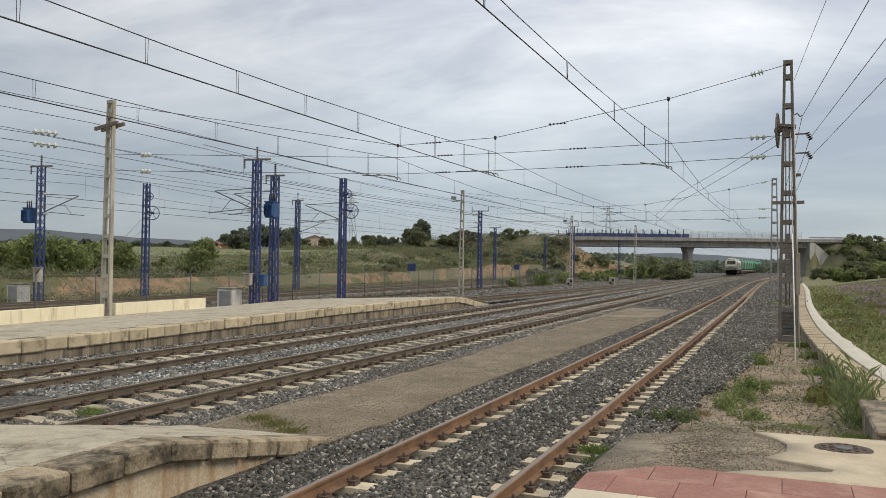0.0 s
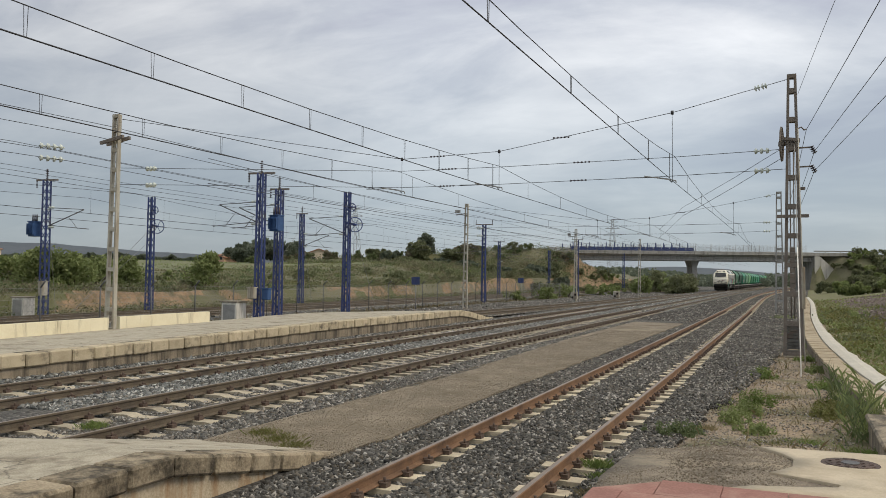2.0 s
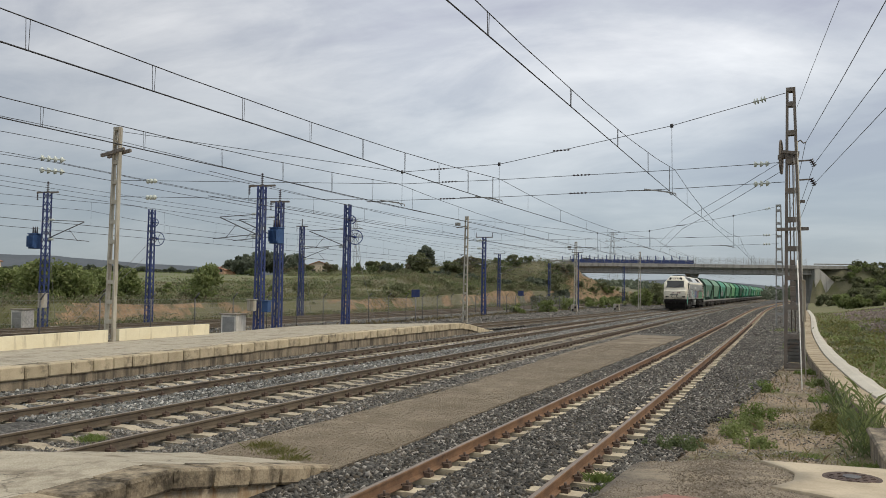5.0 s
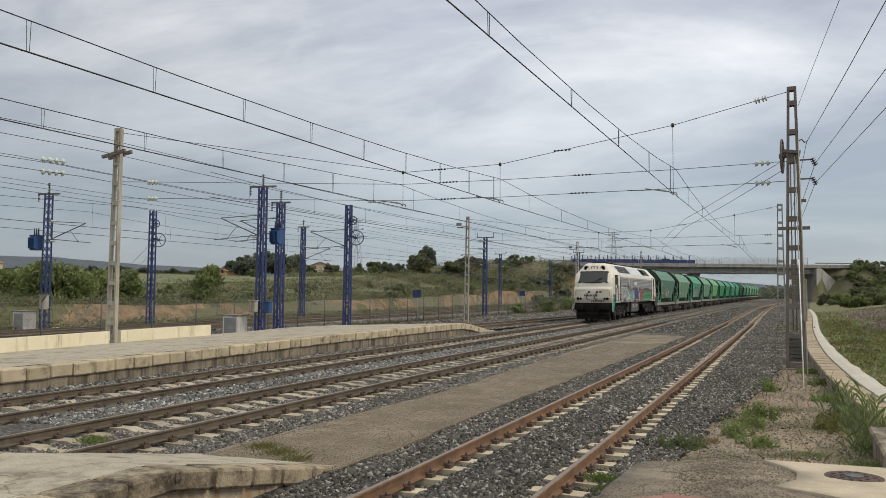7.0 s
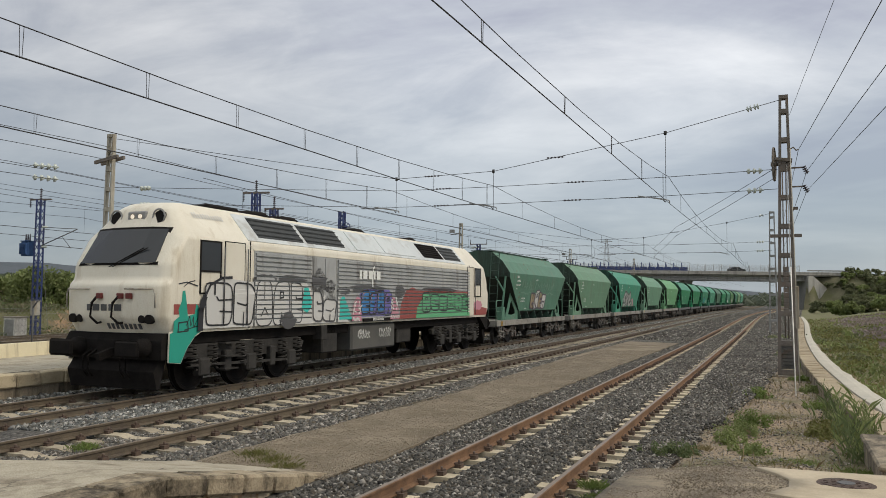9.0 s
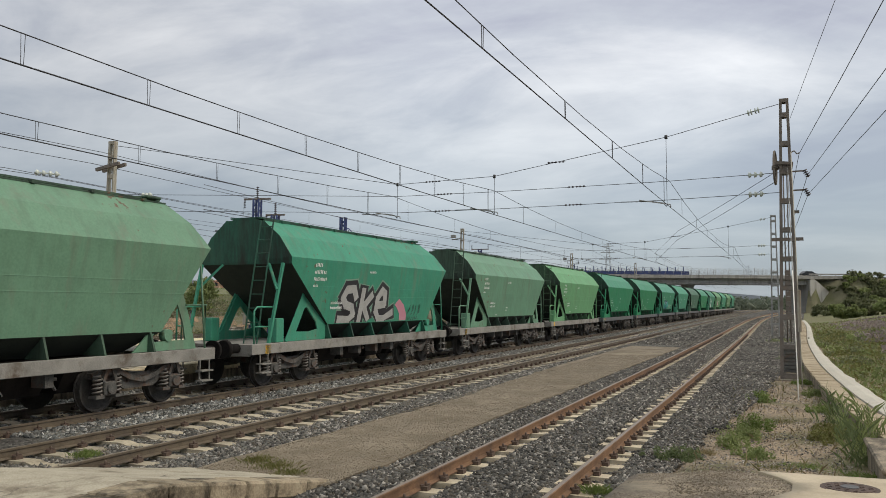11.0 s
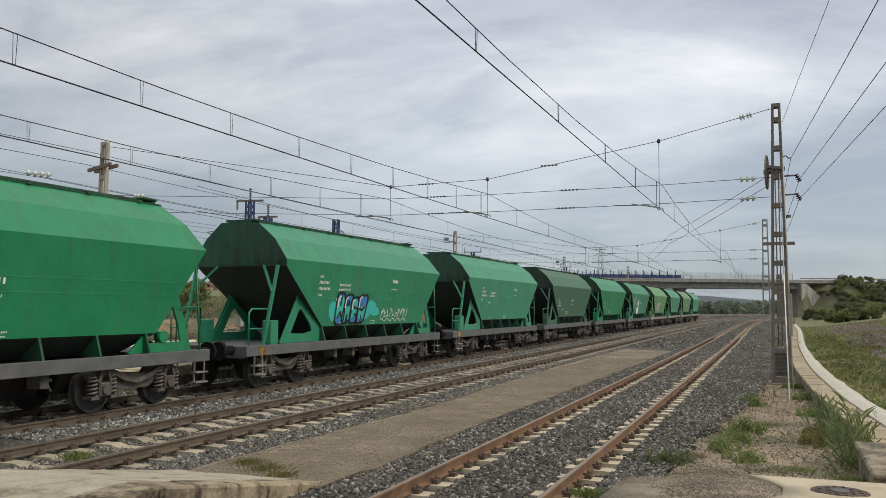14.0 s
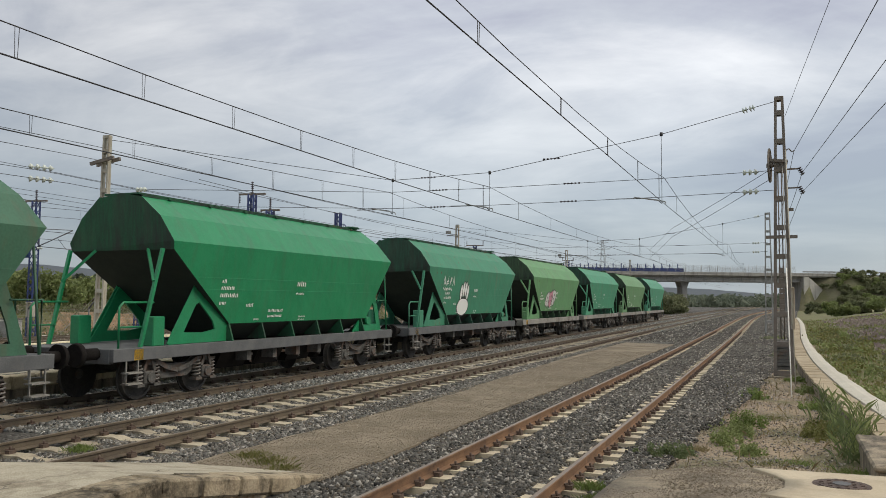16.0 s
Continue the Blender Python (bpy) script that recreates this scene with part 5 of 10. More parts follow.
for m_ in (bl_c, bl_e):
    wheel_tensioner(m_, 0.62, -0.2, 5.9, 0.46, M_BLUE, 1.3)
    wheel_tensioner(m_, 0.36, -0.2, 7.0, 0.26, M_BLUE, 1.3)
    bm = bmesh.new()
    bar(bm, (0.1, -0.15, 6.02), (0.62, -0.2, 5.9), 0.05, 0.12)
    part("wheel_bracket", bm, M_BLUE, m_)


def blue_box(name, label, x0, x1, y0, y1, z0, z1, mat, bushings=True):
    t = thing(name, label, "transformer" if bushings else "box", pose((x0 + x1) / 2, (y0 + y1) / 2, z0))
    w, d, h = (x1 - x0) / 2, (y1 - y0) / 2, z1 - z0
    bm = bmesh.new()
    box(bm, -w, w, -d, d, 0, h, 0.03)
    part("case", bm, mat, t)
    bm = bmesh.new()
    box(bm, -w - 0.03, w + 0.03, -d - 0.03, d + 0.03, h, h + 0.05, 0.01)
    part("lid", bm, mat, t)
    if bushings:
        for k in range(7):
            bm = bmesh.new()
            xx = -w + (k + 0.5) * 2 * w / 7
            box(bm, xx - 0.015, xx + 0.015, -d - 0.12, -d, 0.1, h - 0.1)
            part("cooling_fin", bm, mat, t)
        for k in (-1, 0, 1):
            bm = bmesh.new()
            rod(bm, (k * w * 0.6, 0, h + 0.05), (k * w * 0.6, 0, h + 0.45), 0.05, 8, 0.03)
            part("bushing", bm, M_INSULDARK, t, "dark porcelain bushing")
    return t


blue_box("transformer", "blue oil transformer hung between two lattice masts", -24.85, -24.3, 34.7, 35.25, 4.55, 5.35, M_BLUEBOX)
blue_box("transformer", "blue oil transformer hung on a lattice mast", -41.0, -40.45, 33.5, 34.0, 4.45, 5.3, M_BLUEBOX)
blue_box("junction_box", "white box fixed to a blue mast", -25.35, -24.95, 33.6, 33.9, 1.05, 1.6, M_PALESTEEL, False)
blue_box("junction_box", "blue box fixed to a blue mast", -24.75, -24.35, 34.0, 34.3, 1.0, 1.55, M_BLUEBOX, False)
blue_box("junction_box", "white box fixed to a blue mast", -39.7, -39.35, 33.2, 33.6, 1.0, 1.8, M_PALESTEEL, False)
for x, y, h in ((-26.1, 33.7, 1.25), (-41.2, 33.6, 1.25)):
    t = thing("equipment_cabinet", "pale concrete equipment cabinet beside a blue mast", "cabinet", pose(x, y, -0.4), "concrete cabinets")
    bm = bmesh.new(); box(bm, -0.6, 0.35, -0.4, 0.4, 0, h, 0.02); part("case", bm, M_CABINET, t)
    bm = bmesh.new(); box(bm, -0.66, 0.41, -0.46, 0.46, h, h + 0.08, 0.015); part("lid", bm, M_CONC, t)
    bm = bmesh.new(); box(bm, -0.5, 0.25, -0.425, -0.4, 0.1, h - 0.1, 0.01); part("door", bm, M_GREYSTEEL, t)


# cream wall at the back of the platform
def platform_wall():
    def base(y):
        return 0.44 + 0.10 * sstep(13, 27, y) - 0.37
    for y0, y1 in ((6.0, 22.45), (23.0, 28.1)):
        bm = bmesh.new()
        ys = axis_steps([(y0, 2.2), (y1, 2.2)])
        prev = None
        for y in ys:
            z = base(y) - 0.06
            v = [bm.verts.new(c) for c in ((-23.35, y, z), (-23.35, y, z + 0.53), (-23.15, y, z + 0.53), (-23.15, y, z))]
            if prev:
                for i in range(4):
                    bm.faces.new((prev[i], prev[(i + 1) % 4], v[(i + 1) % 4], v[i]))
            else:
                bm.faces.new(v)
            prev = v
        bm.faces.new(prev[::-1])
        tagged(part("low_wall", bm, M_WHITEWALL), "low cream painted wall along the platform's back", "wall", kind="structure")


platform_wall()


def chain_fence():
    """Wire mesh fence with bent-top posts between platform and far tracks."""
    f = thing("wire_fence", "chain-link fence with grey bent-top posts", "fence")
    bmp = bmesh.new()
    rod(bmp, (0, 0, -0.1), (0, 0, 2.1), 0.035, 6)
    rod(bmp, (0, 0, 2.1), (0.28, 0, 2.4), 0.035, 6)
    me = bpy.data.meshes.new("fence_post")
    bmp.to_mesh(me); bmp.free()
    me.materials.append(M_DARKSTEEL)
    y = 18.0
    ys = []
    while y < 118:
        shared("fence_post", me, f, pose(-29.0, y, -0.45, 0, 0, 0))
        ys.append(y)
        y += 3.2
    bm = bmesh.new()
    for k in range(9):
        rod(bm, (-29.0, ys[0], -0.3 + k * 0.24), (-29.0, ys[-1], -0.3 + k * 0.24), 0.004, 3)
    yy = ys[0]
    while yy < ys[-1] - 2:
        rod(bm, (-29.0, yy, -0.35), (-29.0, yy + 2.0, 1.62), 0.0035, 3)
        rod(bm, (-29.0, yy + 2.0, -0.35), (-29.0, yy, 1.62), 0.0035, 3)
        yy += 0.20
    part("wire_mesh", bm, M_GREYSTEEL, f, "thin wire mesh")


chain_fence()


# stay wires of the blue masts and pale marker blocks by the far track
for a, b in (((-39.4, 41.7, 5.4), (-43.6, 39.2, -0.2)), ((-39.4, 41.7, 4.6), (-42.6, 38.2, -0.2)), ((-40.0, 33.9, 7.2), (-42.6, 37.0, -0.2)), ((-39.8, 60.5, 6.6), (-41.6, 55.0, -0.3)), ((-39.8, 60.5, 6.6), (-42.2, 66.0, -0.3)), ((-25.7, 44.2, 6.8), (-26.6, 50.0, -0.3)), ((-28.8, 77.4, 6.8), (-30.6, 84.0, -0.3))):
    bm = bmesh.new()
    rod(bm, a, b, 0.012, 5)
    tagged(part("stay_wire", bm, M_GREYSTEEL), "taut steel stay wire of a blue mast", "stay wire", "stay wires")
for x, y in ((-41.6, 36.1), (-41.4, 38.0), (-41.2, 43.0)):
    bm = bmesh.new()
    prism(bm, [(-0.22, 0), (0.22, 0), (0.22, 0.13), (0.16, 0.2), (-0.17, 0.2), (-0.22, 0.14)], -0.15, 0.15, 1)
    ob = part("marker_block", bm, M_CABINET)
    ob.matrix_basis = pose(x, y, ground_z(x, y) - 0.02, 0, 0, 12)
    tagged(ob, "small pale concrete marker block beside the far track", "marker block", "marker blocks")

# ---- the train ----
LEAD_RAKE = 21.37           # from the locomotive's front corner to the first wagon's frame
WAGON_PITCH = 13.64


def wheel_mesh(r, mat):
    bm = bmesh.new()
    n = 20
    rings = [(r + 0.03, -0.07), (r + 0.03, -0.045), (r, -0.04), (r - 0.01, 0.065), (r * 0.86, 0.065), (r * 0.82, 0.03), (r * 0.35, 0.01), (r * 0.25, 0.06)]
    vs = [[bm.verts.new((h, math.cos(2 * math.pi * i / n) * rad, math.sin(2 * math.pi * i / n) * rad)) for i in range(n)] for rad, h in rings]
    for a, b in zip(vs, vs[1:]):
        for i in range(n):
            bm.faces.new((a[i], a[(i + 1) % n], b[(i + 1) % n], b[i]))
    bm.faces.new(vs[0][::-1])
    bm.faces.new(vs[-1])
    bmesh.ops.recalc_face_normals(bm, faces=bm.faces)
    me = bpy.data.meshes.new("wheel")
    bm.to_mesh(me); bm.free()
    me.materials.append(mat)
    return me


M_WHEEL = surf("dark_oily_wheel", (0.03, 0.028, 0.026), (0.065, 0.06, 0.055), 6, 0.8, 0, 0.1, 50)
WHEEL = wheel_mesh(0.46, M_WHEEL)
WHEEL_BIG = wheel_mesh(0.54, M_BLACK)


def coil(bm, x, y, z0, z1, r, turns=5):
    n = turns * 8
    pts = [(x + math.cos(i * math.pi / 4) * r, y + math.sin(i * math.pi / 4) * r, z0 + (z1 - z0) * i / n) for i in range(n + 1)]
    wire(bm, pts, 0.022, 4)


M_SPRING = surf("dusty_grey_spring", (0.15, 0.145, 0.135), (0.24, 0.23, 0.215), 6, 0.8, 0.2, 0.1, 50, stain=(0.12, 0.07, 0.05), stain_scale=3)


def freight_bogie_meshes():
    """Side frame with sagging beam, axle boxes and coil springs."""
    bm = bmesh.new()
    for s in (-1, 1):
        x = s * 1.02
        prof = [(-1.25, 0.78), (-0.95, 0.88), (-0.55, 0.86), (-0.35, 0.72), (0.35, 0.72), (0.55, 0.86), (0.95, 0.88), (1.25, 0.78), (1.2, 0.66), (0.75, 0.62), (0.4, 0.42), (-0.4, 0.42), (-0.75, 0.62), (-1.2, 0.66)]
        prism(bm, prof, x - 0.06, x + 0.06, 0)
        sag = [(-0.95, 0.80), (-0.6, 0.78), (-0.35, 0.66), (0, 0.58), (0.35, 0.66), (0.6, 0.78), (0.95, 0.80)]
        for (a, p), (b, q) in zip(sag, sag[1:]):
            bar(bm, (x + 0.13, a, p), (x + 0.13, b, q), 0.08, 0.10)
        for w in (-0.9, 0.9):
            bar(bm, (x + 0.17, w - 0.16, 0.62), (x + 0.17, w - 0.05, 0.9), 0.06, 0.07)
            bar(bm, (x + 0.17, w + 0.16, 0.62), (x + 0.17, w + 0.05, 0.9), 0.06, 0.07)
        for w in (-0.9, 0.9):
            box(bm, x - 0.02, x + 0.22, w - 0.15, w + 0.15, 0.34, 0.62, 0.03)
            rod(bm, (x + 0.2, w, 0.48), (x + 0.27, w, 0.48), 0.11, 10)
            for d in (-0.24, 0.24):
                box(bm, x - 0.02, x + 0.2, w + d - 0.1, w + d + 0.1, 0.30, 0.36)
        bar(bm, (x + 0.05, -0.35, 0.6), (x + 0.05, 0.35, 0.6), 0.1, 0.08)
    bar(bm, (-1.0, 0, 0.62), (1.0, 0, 0.62), 0.5, 0.2)
    me = bpy.data.meshes.new("bogie_frame")
    bmesh.ops.recalc_face_normals(bm, faces=bm.faces)
    bm.to_mesh(me); bm.free()
    me.materials.append(M_GEAR)
    bm = bmesh.new()
    coil(bm, 1.13, 0, 0.36, 0.74, 0.085)
    ms = bpy.data.meshes.new("coil_spring")
    bm.to_mesh(ms); bm.free()
    ms.materials.append(M_SPRING)
    return me, ms


BOGIE_FRAME, BOGIE_SPRING = freight_bogie_meshes()


def paint_patch(bm, pts, place, mat=0, lift=0.0):
    """A thin raised film of paint; place turns (along, up) into a point."""
    vs = [bm.verts.new(place(a, b, lift)) for a, b in pts]
    try:
        f = bm.faces.new(vs)
        f.material_index = mat
    except ValueError:
        pass


def blob(cx, cy, rx, ry, rng, n=14, rough=0.25):
    return [(cx + rx * math.cos(2 * math.pi * i / n) * (1 + rough * (rng.random() - 0.5)), cy + ry * math.sin(2 * math.pi * i / n) * (1 + rough * (rng.random() - 0.5))) for i in range(n)]


def grow(pts, k):
    cx, cy = sum(p[0] for p in pts) / len(pts), sum(p[1] for p in pts) / len(pts)
    return [(x + (x - cx) / max(math.hypot(x - cx, y - cy), 1e-3) * k, y + (y - cy) / max(math.hypot(x - cx, y - cy), 1e-3) * k) for x, y in pts]


def stroke(pts, w):
    """A brush line as a list of quads."""
    out = []
    for (x0, y0), (x1, y1) in zip(pts, pts[1:]):
        d = math.hypot(x1 - x0, y1 - y0) or 1e-6
        nx, ny = -(y1 - y0) / d * w / 2, (x1 - x0) / d * w / 2
        ex, ey = (x1 - x0) / d * w * 0.3, (y1 - y0) / d * w * 0.3
        out.append([(x0 + nx - ex, y0 + ny - ey), (x1 + nx + ex, y1 + ny + ey), (x1 - nx + ex, y1 - ny + ey), (x0 - nx - ex, y0 - ny - ey)])
    return out


P_WHITE = plain("white_spray_paint", (0.80, 0.82, 0.80), 0.5)
P_BLACK = plain("black_spray_paint", (0.025, 0.025, 0.03), 0.5)
P_SILVER = plain("silver_grey_spray_paint", (0.60, 0.60, 0.585), 0.45)
P_DULL = surf("dull_silver_spray_paint", (0.36, 0.365, 0.355), (0.46, 0.465, 0.455), 2.5, 0.5, 0.1, 0.02, 30)
P_BLUE = plain("blue_spray_paint", (0.05, 0.22, 0.52), 0.5)
P_CYAN = plain("turquoise_spray_paint", (0.05, 0.52, 0.46), 0.5)
P_TEAL = plain("teal_spray_paint", (0.02, 0.33, 0.25), 0.5)
P_PURPLE = plain("violet_spray_paint", (0.16, 0.14, 0.42), 0.5)
P_PINK = plain("pink_spray_paint", (0.55, 0.25, 0.32), 0.5)
P_GREEN = plain("pale_green_spray_paint", (0.12, 0.42, 0.21), 0.5)
P_REDDISH = plain("brick_red_spray_paint", (0.30, 0.07, 0.06), 0.5)
P_TAN = plain("tan_spray_paint", (0.33, 0.27, 0.17), 0.5)
P_VIOLETGREY = plain("violet_grey_spray_paint", (0.11, 0.09, 0.13), 0.5)
P_MIST = plain("pale_green_chalk", (0.20, 0.32, 0.25), 0.7)
P_SMUDGE = plain("dark_grey_spray_paint", (0.085, 0.085, 0.09), 0.5)
P_ORANGE = plain("orange_paint", (0.55, 0.20, 0.03), 0.5)
M_YELLOW = plain("yellow_enamel", (0.70, 0.42, 0.02), 0.5)
M_REDLAMP = plain("red_enamel", (0.12, 0.018, 0.016), 0.5)


def lettering(parent, place, x, y, rows, mat, name="lettering"):
    """Small stencilled rows that cannot be read, as bars."""
    bm = bmesh.new()
    rng = random.Random(int(x * 100 + y * 10))
    for k, (w, h) in enumerate(rows):
        a = x
        while a < x + w:
            step = h * (0.55 + 0.3 * rng.random())
            hh = h * (0.7 + 0.3 * rng.random())
            paint_patch(bm, [(a, y), (a + step * 0.5, y), (a + step * 0.5, y + hh), (a, y + hh)], place, 0, 0.006)
            a += step
        y -= h * 1.75
    ob = part(name, bm, mat, parent, "white stencilled marks")
    ob["kind"] = "stuff"
    return ob


def film(name, bm, mats, parent, label=""):
    """A film of spray paint: many dabs that belong together."""
    ob = part(name, bm, mats, parent, label)
    ob["kind"] = "stuff"
    return ob


RIB_Z, RIB_PITCH, RIB_H = 1.50, 0.118, 0.082


def on_ribs(bm, a_min=2.93):
    """Keeps paint on the ribs' faces and takes it out of the slots between them."""
    for k in range(16):
        for z in (RIB_Z + k * RIB_PITCH - (RIB_PITCH - RIB_H), RIB_Z + k * RIB_PITCH):
            bmesh.ops.bisect_plane(bm, geom=bm.verts[:] + bm.edges[:] + bm.faces[:], plane_co=(0, 0, z), plane_no=(0, 0, 1))
    bmesh.ops.bisect_plane(bm, geom=bm.verts[:] + bm.edges[:] + bm.faces[:], plane_co=(0, a_min, 0), plane_no=(0, 1, 0))
    gone = []
    for f in bm.faces:
        c = f.calc_center_median()
        q = ((c.z - RIB_Z) / RIB_PITCH) % 1.0
        if c.z > RIB_Z and q > RIB_H / RIB_PITCH and (a_min < c.y < 5.55 or c.y > 6.9):
            gone.append(f)
    bmesh.ops.delete(bm, geom=gone, context="FACES")


def soft_box(a0, a1, b0, b1, rng, n=20, lean=0.0):
    """A rounded, slightly crooked letter block."""
    cx, cy, w, h = (a0 + a1) / 2, (b0 + b1) / 2, (a1 - a0) / 2, (b1 - b0) / 2
    ph = rng.random() * 6
    out = []
    for k in range(n):
        t = 2 * math.pi * (k + 0.5) / n
        c, s = math.cos(t), math.sin(t)
        x = math.copysign(abs(c) ** 0.45, c) * (1 + 0.06 * math.sin(3 * t + ph))
        y = math.copysign(abs(s) ** 0.45, s) * (1 + 0.07 * math.sin(2 * t + 1.7 * ph))
        out.append((cx + w * x + lean * y * h, cy + h * y))
    return out


def block_letters(parent, place, boxes, fills, line, seed, label, lw=0.06, lean=0.05, ribs=False, light=None):
    """Fat sprayed letters side by side: fill, outline and a few inner strokes."""
    rng = random.Random(seed)
    bf, bl, bw = bmesh.new(), bmesh.new(), bmesh.new()
    for i, (a0, a1, b0, b1) in enumerate(boxes):
        shp = soft_box(a0, a1, b0, b1, rng, 20, lean * (1 if i % 2 else -0.4))
        paint_patch(bf, shp, place, i % len(fills), 0.001 + 0.0006 * i)
        w, h = a1 - a0, b1 - b0
        lines = [shp + shp[:1]]
        kind = (i + seed) % 4
        if kind == 0:
            lines += [[(a0 + 0.38 * w, b0 + 0.62 * h), (a0 + 0.6 * w, b0 + 0.64 * h), (a0 + 0.6 * w, b0 + 0.78 * h), (a0 + 0.4 * w, b0 + 0.76 * h), (a0 + 0.38 * w, b0 + 0.62 * h)], [(a0 + 0.42 * w, b0), (a0 + 0.5 * w, b0 + 0.28 * h), (a0 + 0.62 * w, b0 + 0.02 * h)]]
        elif kind == 1:
            lines += [[(a1, b0 + 0.6 * h), (a0 + 0.5 * w, b0 + 0.58 * h), (a0 + 0.42 * w, b0 + 0.66 * h)], [(a1, b0 + 0.32 * h), (a0 + 0.55 * w, b0 + 0.34 * h)]]
        elif kind == 2:
            lines += [[(a0 + 0.2 * w, b0 + 0.52 * h), (a0 + 0.6 * w, b0 + 0.46 * h), (a0 + 0.8 * w, b0 + 0.56 * h)], [(a0 + 0.5 * w, b0), (a0 + 0.52 * w, b0 + 0.3 * h)]]
        else:
            lines += [[(a0 + 0.5 * w, b1), (a0 + 0.5 * w, b0 + 0.62 * h)], [(a0 + 0.3 * w, b0 + 0.2 * h), (a0 + 0.52 * w, b0 + 0.4 * h), (a0 + 0.74 * w, b0 + 0.22 * h)]]
        for ln in lines:
            for q in stroke(ln, lw * (0.8 + 0.4 * rng.random())):
                paint_patch(bl, q, place, 0, 0.0125)
        if light:
            for q in stroke([(a0 + 0.16 * w, b0 + 0.55 * h), (a0 + 0.18 * w, b0 + 0.85 * h), (a0 + 0.4 * w, b0 + 0.92 * h)], lw * 0.7):
                paint_patch(bw, q, place, 0, 0.0135)
    if ribs:
        on_ribs(bf), on_ribs(bl), on_ribs(bw)
    film("graffiti_fill", bf, list(fills), parent, label)
    film("graffiti_outline", bl, line, parent, label)
    if light:
        film("graffiti_outline", bw, light, parent, "pale sprayed highlights")
    else:
        bw.free()


def graffiti(parent, place, kind, a0, a1, b0, b1, mats, seed, label, letters=5, outline=True):
    """Bubble letters: outlined fills side by side."""
    rng = random.Random(seed)
    w = (a1 - a0) / letters
    bo, bf, bh = bmesh.new(), bmesh.new(), bmesh.new()
    for i in range(letters):
        cx, cy = a0 + (i + 0.5) * w, (b0 + b1) / 2 + 0.08 * (b1 - b0) * math.sin(i * 2.1 + seed)
        hh = (b1 - b0) / 2 * (0.85 + 0.25 * rng.random())
        shp = []
        n = 18
        for k in range(n):
            t = 2 * math.pi * k / n
            sq = 1 / max(abs(math.cos(t)), abs(math.sin(t))) ** 0.7
            lob = 1 + 0.12 * math.sin(3 * t + i * 1.7 + seed) + 0.07 * math.sin(5 * t + i)
            shp.append((cx + w * 0.54 * math.cos(t) * sq * lob * 0.86 + 0.1 * math.sin(t) * w, cy + hh * math.sin(t) * sq * lob * 0.86))
        paint_patch(bo, grow(shp, 0.055), place, 0, 0.004)
        paint_patch(bf, shp, place, i % (len(mats) - 1), 0.008)
        hole = blob(cx + 0.05 * w, cy + hh * 0.28, w * 0.11, hh * 0.17, rng, 8)
        paint_patch(bh, hole, place, 0, 0.012)
        for q in stroke([(cx - w * 0.3, cy - hh * 0.25), (cx, cy - hh * 0.15), (cx + w * 0.12, cy - hh * 0.7)], 0.04):
            paint_patch(bh, q, place, 0, 0.012)
    for nm, b, ms in (("graffiti", bo, mats[-1]), ("graffiti_fill", bf, list(mats[:-1])), ("graffiti_outline", bh, mats[-1])):
        film(nm, b, ms, parent, label)


def scrawl(parent, place, a0, a1, b, h, mat, seed, label="white sprayed scribble", w=0.03):
    rng = random.Random(seed)
    bm = bmesh.new()
    x = a0
    while x < a1:
        pts = [(x, b)]
        for k in range(5):
            pts.append((x + h * 0.6 * rng.random(), b + h * rng.random()))
        for q in stroke(pts, w):
            paint_patch(bm, q, place, 0, 0.01)
        x += h * 0.75
    for q in stroke([(a0 + (a1 - a0) * k / 16, b - h * 0.35 + 0.06 * math.sin(k * 1.9)) for k in range(17)], w):
        paint_patch(bm, q, place, 0, 0.01)
    film("graffiti", bm, mat, parent, label)


def side_place(a, b, lift):
    """A point on a wagon's sloping side sheet: metres along, height."""
    s = (3.37 - b) / (3.37 - 1.54)
    return (1.5 - 0.3 * s + 0.004 + lift, a, b)


def pierced_plate(bm, outer, inner, x0, x1):
    """A flat plate with one opening; both rims have the same number of points (y, z)."""
    n = len(outer)
    rings = [[bm.verts.new((x, y, z)) for y, z in rim] for x in (x0, x1) for rim in (outer, inner)]
    for i in range(n):
        j = (i + 1) % n
        for p, q in ((0, 1), (2, 3), (0, 2), (1, 3)):
            bm.faces.new((rings[p][i], rings[p][j], rings[q][j], rings[q][i]))
    bmesh.ops.recalc_face_normals(bm, faces=bm.faces)


